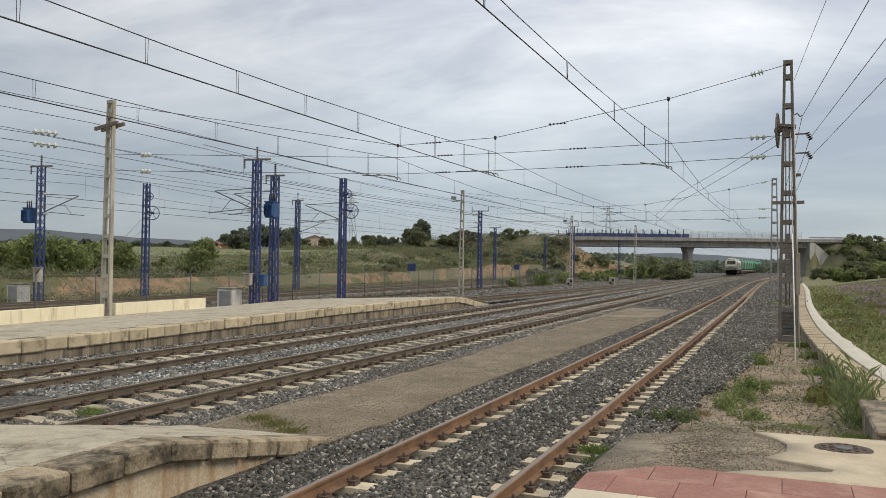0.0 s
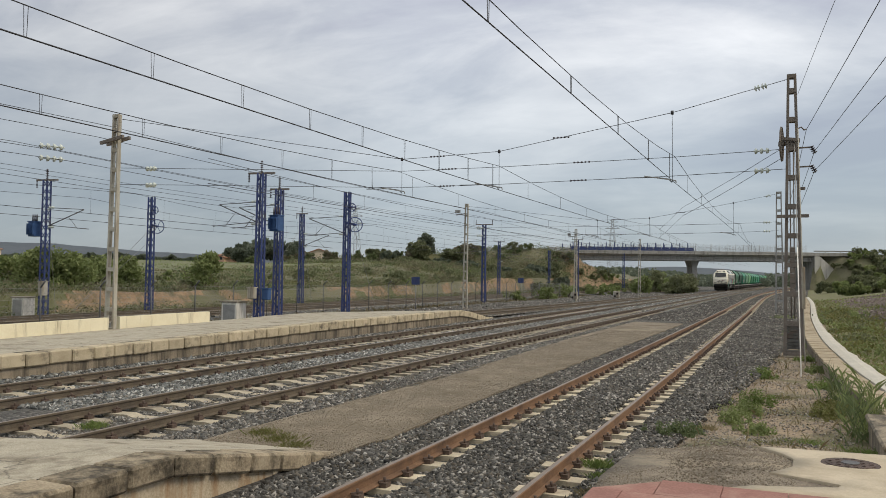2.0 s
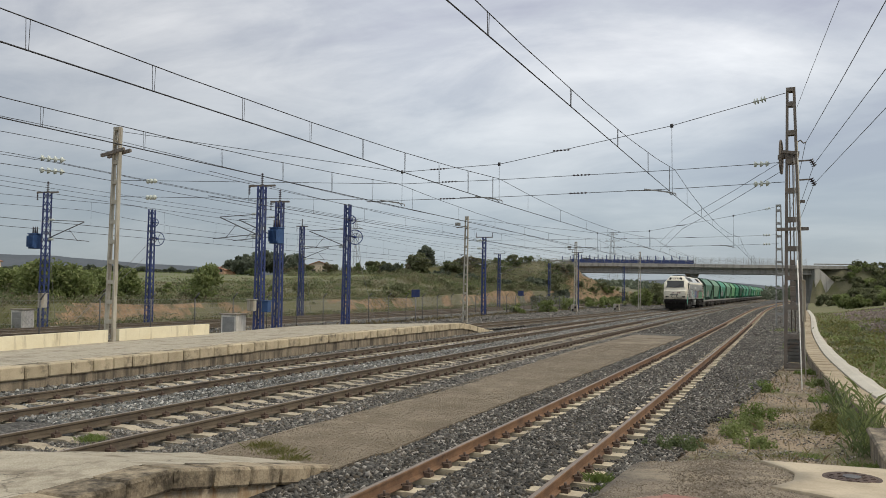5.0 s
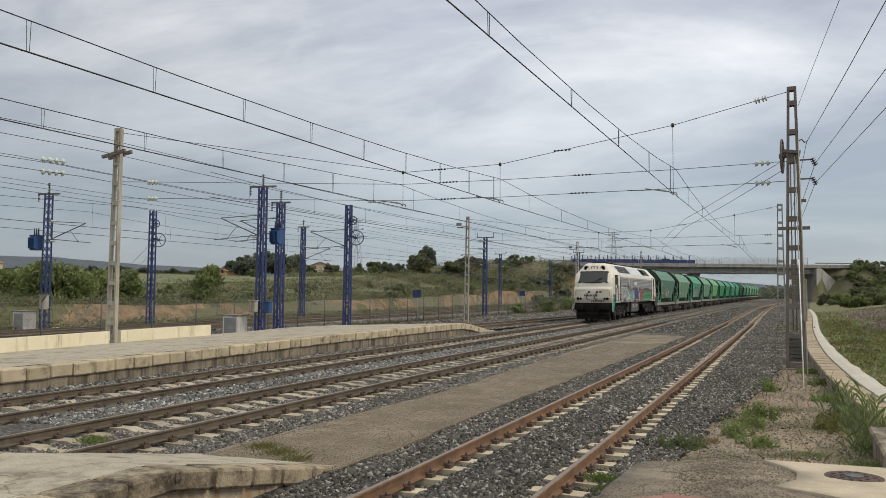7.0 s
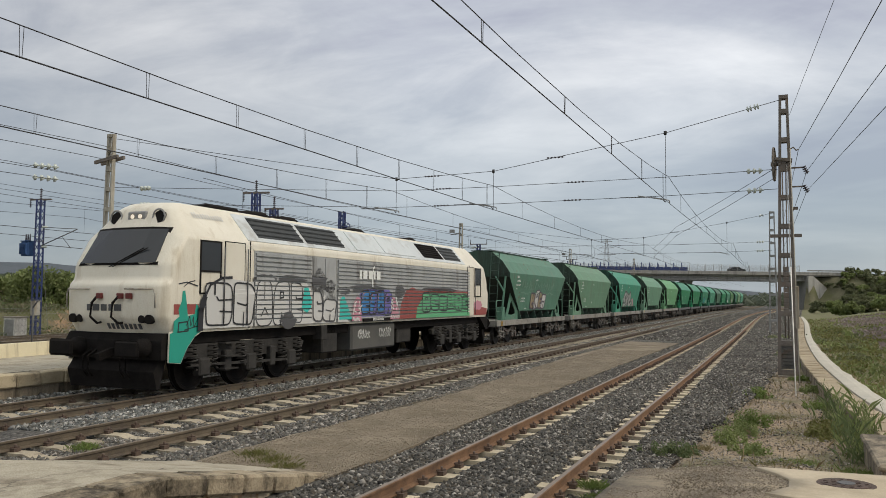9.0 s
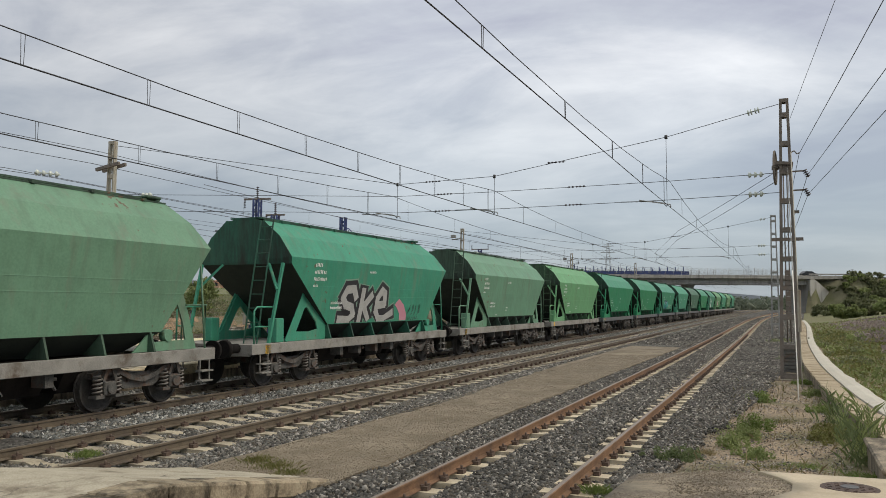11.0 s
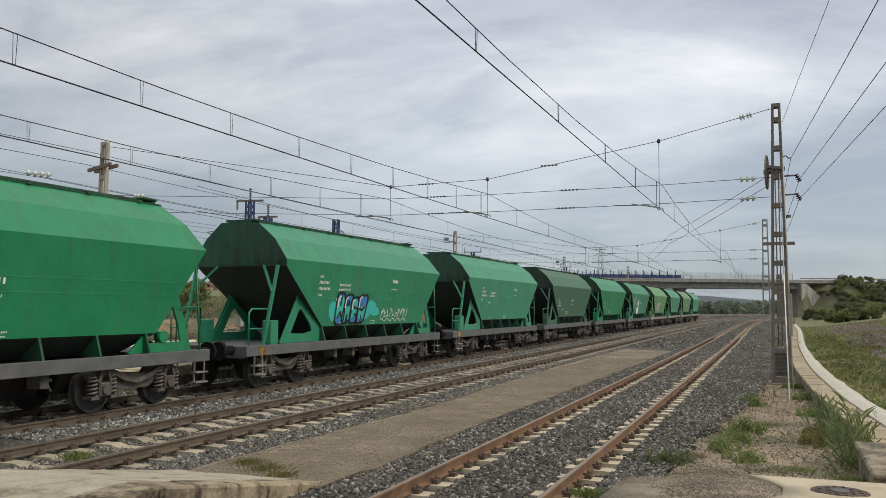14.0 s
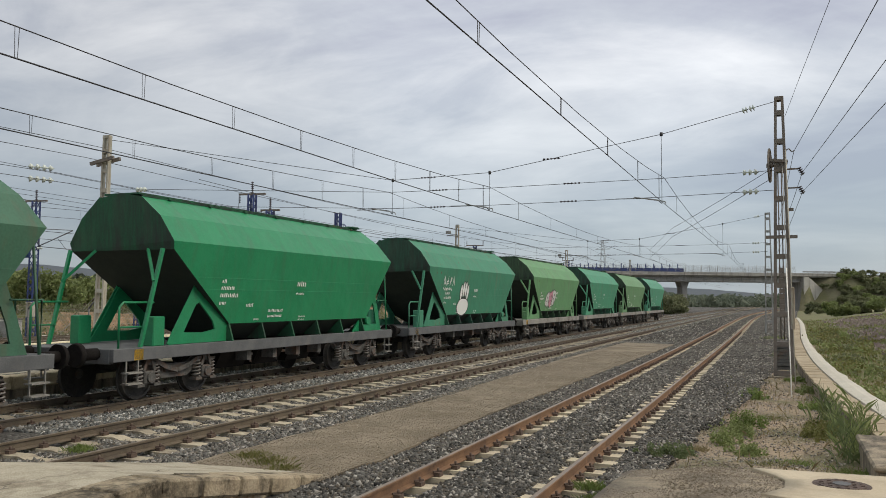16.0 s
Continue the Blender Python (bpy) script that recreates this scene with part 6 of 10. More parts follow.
def hopper_wagon(paint, dark, label, ladder=False, frame_paint=None):
    """Bogie grain hopper: y = 0 is the leading end of its frame."""
    t = thing("hopper_wagon", label, "railway wagon", group="train of hopper wagons")
    W, B = 1.5, 1.2
    bm = bmesh.new()
    prof = [(W, 3.37), (1.13, 3.93), (0.62, 4.36), (0.2, 4.42)]
    front_y, rear_y = [1.46, 1.43, 1.40, 1.40], [11.86, 11.6, 11.36, 11.36]
    F, R = {}, {}
    for s in (-1, 1):
        for k, (x, z) in enumerate(prof):
            F[s, k] = bm.verts.new((s * x, front_y[k], z))
            R[s, k] = bm.verts.new((s * x, rear_y[k], z))
        F[s, "l"] = bm.verts.new((s * (W - 0.03), 1.5, 3.19))
        F[s, "b"] = bm.verts.new((s * B, 3.77, 1.54))
        R[s, "b"] = bm.verts.new((s * B, 10.67, 1.54))
        F[s, "u"] = bm.verts.new((s * 0.62, 4.3, 1.13))
        R[s, "u"] = bm.verts.new((s * 0.62, 10.2, 1.13))
    for s in (-1, 1):
        for k in range(3):
            bm.faces.new((F[s, k], R[s, k], R[s, k + 1], F[s, k + 1])).material_index = 0
        bm.faces.new((F[s, 0], F[s, "l"], F[s, "b"], R[s, "b"], R[s, 0])).material_index = 0
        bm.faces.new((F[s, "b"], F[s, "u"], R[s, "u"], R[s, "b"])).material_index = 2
    bm.faces.new((F[-1, 3], F[1, 3], R[1, 3], R[-1, 3])).material_index = 0
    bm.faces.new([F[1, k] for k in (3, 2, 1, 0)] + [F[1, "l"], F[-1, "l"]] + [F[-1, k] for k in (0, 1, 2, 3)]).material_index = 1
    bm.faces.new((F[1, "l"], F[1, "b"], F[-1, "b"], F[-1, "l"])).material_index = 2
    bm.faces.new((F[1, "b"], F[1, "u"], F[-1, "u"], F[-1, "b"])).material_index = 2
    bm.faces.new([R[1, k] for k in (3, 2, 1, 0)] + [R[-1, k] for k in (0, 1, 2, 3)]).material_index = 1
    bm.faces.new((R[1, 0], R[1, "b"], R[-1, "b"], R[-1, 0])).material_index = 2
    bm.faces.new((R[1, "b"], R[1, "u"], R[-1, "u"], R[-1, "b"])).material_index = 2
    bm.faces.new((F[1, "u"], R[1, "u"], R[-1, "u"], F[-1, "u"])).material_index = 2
    part("hopper", bm, [paint, dark, M_SOOT_SHADE], t, "pressed steel hopper body")
    # pressed seams along the side sheet
    for z in (2.62, 2.35):
        bm = bmesh.new()
        s = (3.37 - z) / 1.83
        for sd in (-1, 1):
            x = sd * (W - 0.3 * s)
            bar(bm, (x, 1.5 + 2.27 * max(0, (3.19 - z) / 1.65), z), (x, 11.86 - 1.19 * s, z), 0.008, 0.02)
        part("seam", bm, paint, t)
    # roof walkway lip and hatches
    bm = bmesh.new()
    for sd in (-1, 1):
        bar(bm, (sd * 0.62, 1.42, 4.375), (sd * 0.62, 11.34, 4.375), 0.03, 0.03)
        for k in range(7):
            y = 2.2 + k * 1.4
            box(bm, sd * 0.62 - 0.06, sd * 0.62 + 0.06, y, y + 0.1, 4.36, 4.415)
    box(bm, -0.5, 0.5, 1.45, 11.3, 4.42, 4.46)
    box(bm, -0.45, 0.65, 10.75, 11.2, 4.44, 4.50, 0.02)
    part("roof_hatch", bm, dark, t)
    # underframe
    for nm, b in [("solebar", (sd * 1.30 - 0.06, sd * 1.30 + 0.06, 0.0, 12.25, 0.87, 1.13)) for sd in (-1, 1)] + [("headstock", (-1.238, 1.238, y, y + 0.12, 0.83, 1.128)) for y in (0.0, 12.13)] + [
            ("centre_sill", (-0.2, 0.2, 0.125, 12.125, 0.75, 1.0)), ("end_deck", (-1.235, 1.235, 0.15, 3.6, 1.07, 1.12)), ("end_deck", (-1.235, 1.235, 10.6, 12.1, 1.07, 1.12))]:
        bm = bmesh.new()
        box(bm, *b, 0.01)
        part(nm, bm, frame_paint or M_FRAME, t, "dark grey steel beam" if frame_paint else "dusty grey steel beam")
    for sd in (-1, 1):
        for k in range(6):
            bm = bmesh.new()
            y = 3.75 + k * 1.32
            prism(bm, [(sd * 1.2, 1.54), (sd * 1.33, 1.13), (sd * 0.75, 1.13)], y, y + 0.05, 1)
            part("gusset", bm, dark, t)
    # end plates with an opening, posts and rails
    for sd in (-1, 1):
        bm = bmesh.new()
        x = sd * 1.12
        pierced_plate(bm, [(1.72, 1.13), (2.2, 1.78), (2.58, 2.40), (2.80, 2.5), (3.1, 2.14), (3.72, 1.62), (4.05, 1.13), (2.9, 1.13)],
                      [(2.24, 1.38), (2.42, 1.66), (2.64, 2.0), (2.76, 2.05), (2.95, 1.88), (3.24, 1.62), (3.32, 1.42), (2.9, 1.36)], x - 0.02, x + 0.02)
        bar(bm, (x + sd * 0.03, 1.74, 1.14), (x + sd * 0.03, 2.6, 2.42), 0.10, 0.02, up=(1, 0, 0))
        part("end_plate", bm, paint, t, "pierced triangular end plate")
        bm = bmesh.new()
        pierced_plate(bm, [(9.95, 1.13), (10.5, 1.62), (11.12, 2.5), (11.34, 2.5), (11.6, 1.85), (11.85, 1.13)], [(10.36, 1.32), (10.75, 1.7), (11.12, 2.1), (11.24, 2.1), (11.42, 1.68), (11.5, 1.34)], x - 0.02, x + 0.02)
        rod(bm, (x - 0.12, 10.95, 1.45), (x + 0.05, 10.95, 1.45), 0.13, 12)
        part("end_plate", bm, paint, t)
        bm = bmesh.new()
        bar(bm, (sd * 1.28, 0.78, 1.13), (sd * 1.32, 1.32, 3.2), 0.07, 0.07)
        bar(bm, (sd * 1.3, 1.1, 2.5), (sd * 0.75, 1.5, 3.2), 0.06, 0.06)
        part("corner_post", bm, paint, t)
        bm = bmesh.new()
        rod(bm, (sd * 1.28, 11.98, 1.13), (sd * 1.3, 11.75, 3.2), 0.025, 6)
        part("corner_rod", bm, paint, t)
        bm = bmesh.new()
        wire(bm, [(sd * 1.22, 0.25, 1.13), (sd * 1.22, 0.25, 1.95), (sd * 1.22, 0.36, 2.05), (sd * 1.22, 1.2, 2.05)], 0.025, 6)
        wire(bm, [(sd * 1.22, 0.25, 1.55), (sd * 1.22, 0.9, 1.55)], 0.02, 6)
        part("handrail", bm, paint, t)
        bm = bmesh.new()
        wire(bm, [(sd * 1.22, 12.05, 1.13), (sd * 1.22, 12.05, 2.1), (sd * 1.22, 11.4, 2.1)], 0.022, 6)
        wire(bm, [(sd * 0.5, 12.1, 1.13), (sd * 0.5, 12.1, 2.1), (sd * 1.2, 12.1, 2.1)], 0.022, 6)
        part("handrail", bm, paint, t)
        bm = bmesh.new()
        box(bm, sd * 1.05 - 0.14, sd * 1.05 + 0.14, 1.25, 1.6, 1.12, 1.75, 0.02)
        part("brake_box", bm, paint, t)
        for y in (0.35, 11.75):
            bm = bmesh.new()
            for d in (0, 0.32):
                bar(bm, (sd * 1.34, y + d, 0.9), (sd * 1.34, y + d, 0.42), 0.035, 0.02)
            box(bm, sd * 1.34 - 0.1, sd * 1.34 + 0.1, y - 0.03, y + 0.35, 0.40, 0.43)
            box(bm, sd * 1.34 - 0.1, sd * 1.34 + 0.1, y - 0.03, y + 0.35, 0.62, 0.65)
            part("step", bm, M_FRAME, t, "folded steel step")
    for y, s in ((0.0, -1), (12.25, 1)):
        for x in (-0.9, 0.9):
            bm = bmesh.new()
            rod(bm, (x, y, 1.03), (x, y + s * 0.45, 1.03), 0.12, 10)
            rod(bm, (x, y + s * 0.45, 1.03), (x, y + s * 0.55, 1.03), 0.24, 14, 0.22)
            part("buffer", bm, M_BLACK, t, "round black buffer")
        bm = bmesh.new()
        rod(bm, (0, y, 1.0), (0, y + s * 0.72, 0.95), 0.06, 6)
        part("coupling", bm, M_BLACK, t)
    # chutes in black, which also stand in for the shade between the bogies
    for k in range(4):
        y = 4.0 + k * 1.52
        bm = bmesh.new()
        prism(bm, [(-0.95, 1.1), (0.95, 1.1), (0.6, 0.42), (-0.6, 0.42)], y, y + 1.15, 1)
        part("discharge_chute", bm, M_BLACK, t, "black discharge chute")
    bm = bmesh.new()
    rod(bm, (-0.9, 5.4, 0.72), (0.3, 5.4, 0.72), 0.17, 10)
    for k in range(4):
        y = 4.5 + 1.1 * k
        box(bm, 0.85, 1.2, y, y + 0.18, 0.62, 0.87)
        bar(bm, (1.1, y + 0.1, 0.85), (1.05, y + 0.35, 0.55), 0.05, 0.03)
    bar(bm, (0.6, 3.4, 0.7), (0.6, 9, 0.7), 0.06, 0.06)
    bar(bm, (-0.6, 3.4, 0.7), (-0.6, 9, 0.7), 0.06, 0.06)
    part("brake_gear", bm, M_GEAR, t)
    bm = bmesh.new()
    box(bm, 1.335, 1.36, 0.55, 0.8, 0.88, 1.1)
    part("lamp_bracket", bm, M_YELLOW, t, "yellow bracket")
    if ladder:
        bm = bmesh.new()
        for x in (0.72, 1.12):
            bar(bm, (x, 0.5, 1.12), (x - 0.1, 1.30, 4.35), 0.03, 0.03)
        for k in range(9):
            s = (k + 0.5) / 9
            rod(bm, (0.72 - 0.1 * s, 0.5 + 0.8 * s, 1.12 + 3.23 * s), (1.12 - 0.1 * s, 0.5 + 0.8 * s, 1.12 + 3.23 * s), 0.016, 5)
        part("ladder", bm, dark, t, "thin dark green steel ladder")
    for y in (2.05, 10.2):
        bo = shared("bogie", BOGIE_FRAME, t, pose(0, y, 0), "dusty steel bogie")
        for w in (-1.14, -0.66, 0.66, 1.14):
            shared("coil_spring", BOGIE_SPRING, bo, pose(0, w, 0))
        for d in (-0.9, 0.9):
            for sd in (-1, 1):
                shared("wheel", WHEEL, bo, pose(sd * 0.83, d, 0.46, 0, 0, 0 if sd > 0 else 180))
    return t


# soot plus the shade below end slopes and hopper, both put into this near-black
M_SOOT_SHADE = surf("shaded_sooty_sheet", (0.012, 0.02, 0.015), (0.028, 0.036, 0.028), 3, 0.9, 0, 0.1, 40)
M_FRAME = surf("dusty_underframe", (0.20, 0.195, 0.18), (0.30, 0.29, 0.265), 2.5, 0.85, 0, 0.15, 50, stain=(0.10, 0.075, 0.055), stain_scale=1.8, stain_at=(0.52, 0.7))


M_FRAMEDARK = surf("dark_grey_frame_paint", (0.085, 0.09, 0.095), (0.13, 0.135, 0.14), 2.5, 0.7, 0, 0.1, 50, stain=(0.16, 0.15, 0.14), stain_scale=1.8, stain_at=(0.55, 0.75))


def rust_specks(m, amount):
    """Chipped spots of rust, in clusters, and long faint runs of grime."""
    nt = m.node_tree
    n = nt.nodes
    base = n["Principled BSDF"].inputs["Base Color"]
    src = base.links[0].from_socket
    tc = n.new("ShaderNodeTexCoord")
    sp = n.new("ShaderNodeTexNoise"); sp.inputs["Scale"].default_value, sp.inputs["Detail"].default_value = 7.0, 8
    cl = n.new("ShaderNodeTexNoise"); cl.inputs["Scale"].default_value, cl.inputs["Detail"].default_value = 0.45, 3
    mu = n.new("ShaderNodeMath"); mu.operation = "MULTIPLY"
    mr = n.new("ShaderNodeMapRange"); mr.inputs[1].default_value, mr.inputs[2].default_value = amount, amount + 0.05
    mx = n.new("ShaderNodeMix"); mx.data_type = "RGBA"; mx.inputs[7].default_value = (0.13, 0.075, 0.045, 1)
    link(nt, tc.outputs["Object"], sp.inputs[0]); link(nt, tc.outputs["Object"], cl.inputs[0])
    link(nt, sp.outputs["Fac"], mu.inputs[0]); link(nt, cl.outputs["Fac"], mu.inputs[1]); link(nt, mu.outputs[0], mr.inputs[0])
    link(nt, mr.outputs[0], mx.inputs[0]); link(nt, src, mx.inputs[6])
    # vertical runs
    mp = n.new("ShaderNodeMapping"); mp.inputs["Scale"].default_value = (1.0, 2.2, 0.3)
    ru = n.new("ShaderNodeTexNoise"); ru.inputs["Scale"].default_value, ru.inputs["Detail"].default_value = 2.2, 6
    rr = n.new("ShaderNodeMapRange"); rr.inputs[1].default_value, rr.inputs[2].default_value, rr.inputs[4].default_value = 0.5, 0.82, 0.38
    m2 = n.new("ShaderNodeMix"); m2.data_type = "RGBA"; m2.inputs[7].default_value = (0.07, 0.085, 0.06, 1)
    link(nt, tc.outputs["Object"], mp.inputs[0]); link(nt, mp.outputs[0], ru.inputs[0]); link(nt, ru.outputs["Fac"], rr.inputs[0])
    link(nt, rr.outputs[0], m2.inputs[0]); link(nt, mx.outputs[2], m2.inputs[6]); link(nt, m2.outputs[2], base)


def wagon_paint(name, c, dirt, fade, rough=0.5, amt=(0.52, 0.78), rust=0.40):
    m = surf(name, tuple(v * 0.80 for v in c), tuple(v * 0.96 + 0.006 for v in c), 0.9, rough, 0, 0.03, 22, stain=tuple(0.85 * v for v in dirt), stain_scale=fade, stain_at=amt, streak=True)
    rust_specks(m, rust)
    # shallow dents in the thin sheet
    nt = m.node_tree
    b = nt.nodes["Principled BSDF"]
    tc = nt.nodes.new("ShaderNodeTexCoord")
    no = nt.nodes.new("ShaderNodeTexNoise"); no.inputs["Scale"].default_value, no.inputs["Detail"].default_value = 1.5, 2
    bp = nt.nodes.new("ShaderNodeBump"); bp.inputs["Strength"].default_value, bp.inputs["Distance"].default_value = 0.5, 0.06
    link(nt, tc.outputs["Object"], no.inputs[0]); link(nt, no.outputs["Fac"], bp.inputs["Height"])
    if b.inputs["Normal"].links:
        link(nt, b.inputs["Normal"].links[0].from_socket, bp.inputs["Normal"])
    link(nt, bp.outputs[0], b.inputs["Normal"])
    return m


WAGONS = [
    ("faded grey-green hopper wagon with sprayed tag", (0.095, 0.235, 0.165), (0.19, 0.25, 0.19), True),
    ("pale green hopper wagon streaked with dirt", (0.145, 0.295, 0.19), (0.20, 0.24, 0.175), True),
    ("teal green hopper wagon with a grey graffiti piece", (0.045, 0.30, 0.19), (0.19, 0.27, 0.19), True),
    ("dusty grey-green hopper wagon with sooty streaks", (0.145, 0.315, 0.205), (0.16, 0.215, 0.15), True),
    ("bright light green hopper wagon with rust spots", (0.145, 0.385, 0.18), (0.18, 0.30, 0.16), True),
    ("strong green hopper wagon, clean paint", (0.012, 0.26, 0.115), (0.018, 0.22, 0.10), True),
    ("strong green hopper wagon", (0.010, 0.25, 0.10), (0.02, 0.21, 0.09), False),
    ("green hopper wagon with blue graffiti letters", (0.022, 0.27, 0.14), (0.10, 0.25, 0.15), False),
    ("weathered pale teal hopper wagon", (0.05, 0.30, 0.18), (0.16, 0.27, 0.19), False),
    ("olive grey hopper wagon, dull paint", (0.052, 0.155, 0.095), (0.11, 0.13, 0.085), False),
    ("clean deep green hopper wagon", (0.011, 0.25, 0.10), (0.02, 0.23, 0.10), False),
    ("grey-green hopper wagon with a large white painted shape", (0.045, 0.25, 0.145), (0.15, 0.22, 0.15), False),
    ("light green hopper wagon with grey graffiti", (0.13, 0.32, 0.14), (0.20, 0.24, 0.15), False),
    ("teal green hopper wagon", (0.06, 0.30, 0.17), (0.15, 0.25, 0.16), False),
    ("light olive green hopper wagon", (0.14, 0.30, 0.14), (0.18, 0.25, 0.13), False),
    ("light teal hopper wagon at the train's tail", (0.07, 0.31, 0.19), (0.16, 0.26, 0.18), False),
]


def build_wagons():
    made = []
    for i, (label, c, dirt, ladder) in enumerate(WAGONS):
        clean = c[0] < 0.025
        paint = wagon_paint("wagon_paint", c, dirt, 0.8, 0.42 if clean else 0.6, rust=0.47 if clean else 0.385 + 0.01 * (i % 3))
        # grimy, much darker copy of the paint: shade on the ends is in its colour
        dark = wagon_paint("shaded_wagon_paint", tuple(v * 0.38 for v in c), (0.02, 0.032, 0.026), 0.8, 0.7, (0.42, 0.62))
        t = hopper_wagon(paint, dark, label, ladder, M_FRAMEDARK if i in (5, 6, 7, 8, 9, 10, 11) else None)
        made.append(t)
        # stencilled data panels
        if i <= 4:
            lettering(t, side_place, 2.68, 3.16, [(0.34, 0.11), (0.6, 0.11), (0.65, 0.10), (0.25, 0.08)], P_WHITE)
            lettering(t, side_place, 5.85, 3.08, [(0.42, 0.08)], P_WHITE)
            lettering(t, side_place, 3.76, 2.12, [(0.62, 0.08), (0.62, 0.08)], P_WHITE)
            lettering(t, side_place, 6.0, 1.92, [(0.24, 0.06), (0.24, 0.05)], P_WHITE)
            lettering(t, side_place, 4.6, 1.62, [(0.3, 0.06)], P_WHITE)
        else:
            hi = 0.42 if i in (7, 8) else 0.0
            lettering(t, side_place, 3.27, 2.5 + hi, [(0.16, 0.09), (0.5, 0.1), (0.66, 0.10), (0.22, 0.07)], P_WHITE)
            lettering(t, side_place, 6.45 + 3.5 * hi, 2.48 + hi, [(0.44, 0.13), (0.4, 0.06)], P_WHITE)
            lettering(t, side_place, 4.32, 1.94 + 0.8 * hi, [(0.28, 0.09)], P_WHITE)
            lettering(t, side_place, 4.7, 1.6, [(0.22, 0.05)], P_WHITE)
            lettering(t, side_place, 5.28 - 2 * hi, 1.80 + 2.2 * hi, [(0.64, 0.08), (0.64, 0.08)], P_WHITE)
            lettering(t, side_place, 6.72, 1.64, [(0.34, 0.04), (0.3, 0.03)], P_WHITE)
    m = made
    block_letters(m[0], side_place, [(5.4, 6.2, 1.62, 2.45), (6.1, 6.9, 1.6, 2.6), (6.8, 7.5, 1.62, 2.5), (7.4, 8.2, 1.6, 2.4)], [P_TAN, P_SILVER], P_VIOLETGREY, 3, "tan and grey sprayed tag", 0.08, 0.2)
    scrawl(m[0], side_place, 3.6, 9.6, 2.6, 0.5, P_MIST, 14, "faint pale scribbles", 0.035)
    # silver letters with broad black outlines and a pale rim
    ske = [[(5.2, 2.32), (5.02, 2.58), (4.6, 2.55), (4.42, 2.3), (4.62, 2.1), (5.0, 2.02), (5.14, 1.8), (4.9, 1.64), (4.3, 1.66)],
           [(5.55, 1.62), (5.62, 2.55)], [(6.2, 2.4), (5.75, 2.05), (6.1, 1.64)],
           [(6.62, 2.08), (7.14, 2.12), (7.08, 2.46), (6.85, 2.55), (6.6, 2.3), (6.58, 1.9), (6.8, 1.64), (7.2, 1.64), (7.74, 1.84)]]
    for w, mat, lift, nm in ((0.62, P_MIST, 0.002, "pale green sprayed rim"), (0.53, P_BLACK, 0.005, "thick black outline"), (0.25, P_DULL, 0.009, "silver sprayed letters")):
        bm = bmesh.new()
        for i, ln in enumerate(ske):
            for j, q in enumerate(stroke(ln, w)):
                paint_patch(bm, [(a, max(b, 1.56)) for a, b in q], side_place, 0, lift + 0.0002 * (i * 3 + j % 3))
        film("graffiti_fill", bm, mat, m[2], nm)
    bm = bmesh.new()
    rng = random.Random(8)
    paint_patch(bm, [(7.9, 2.1), (8.2, 2.3), (8.6, 2.1), (8.92, 1.75), (8.92, 1.57), (8.4, 1.57), (8.35, 1.8), (8.1, 2.0)], side_place, 0, 0.003)
    film("graffiti", bm, P_PINK, m[2], "pink sprayed cloud")
    scrawl(m[2], side_place, 8.95, 9.9, 1.75, 0.36, P_BLACK, 2, "black scribble", 0.022)
    bm = bmesh.new()
    for k in range(9):
        a = 4.3 + k * 0.33
        paint_patch(bm, blob(a, 2.0 + 0.14 * math.sin(k * 2), 0.34, 0.3 - 0.02 * k, rng, 12, 0.4), side_place, 0, 0.002 + 0.0002 * k)
    film("graffiti", bm, P_CYAN, m[7], "turquoise sprayed clouds")
    block_letters(m[7], side_place, [(4.4, 4.92, 1.6, 2.5), (4.86, 5.36, 1.64, 2.46), (5.3, 5.78, 1.6, 2.4), (5.72, 6.28, 1.58, 2.5)], [P_BLUE], P_BLACK, 11, "blue letters outlined in black", 0.07, 0.12, light=P_WHITE)
    scrawl(m[7], side_place, 7.4, 9.4, 1.78, 0.28, P_WHITE, 5, w=0.026)
    # the white shape: a round pad with four toes
    bm, bo = bmesh.new(), bmesh.new()
    pads = [blob(5.35, 1.85, 0.62, 0.34, rng, 16, 0.06)] + [blob(5.0 + 0.24 * k, 2.45 + (0.12 if k in (1, 2) else 0), 0.1, 0.3, rng, 12, 0.06) for k in range(4)]
    for s in pads:
        paint_patch(bo, grow(s, 0.06), side_place, 0, 0.004)
        paint_patch(bm, s, side_place, 0, 0.009)
    part("painted_shape_outline", bo, P_BLACK, m[11])
    part("painted_shape", bm, P_WHITE, m[11], "white painted shape outlined in black")
    scrawl(m[11], side_place, 3.0, 3.9, 2.7, 0.4, P_WHITE, 9)
    graffiti(m[12], side_place, 0, 4.4, 6.4, 1.75, 2.7, (P_SILVER, P_PINK, P_BLACK), 4, "grey sprayed letters", 3)
    return made


def loco_side(a, b, lift):
    return ((1.462 if a < 2.93 or 5.555 < a < 6.9 else 1.489) + lift, a, b)


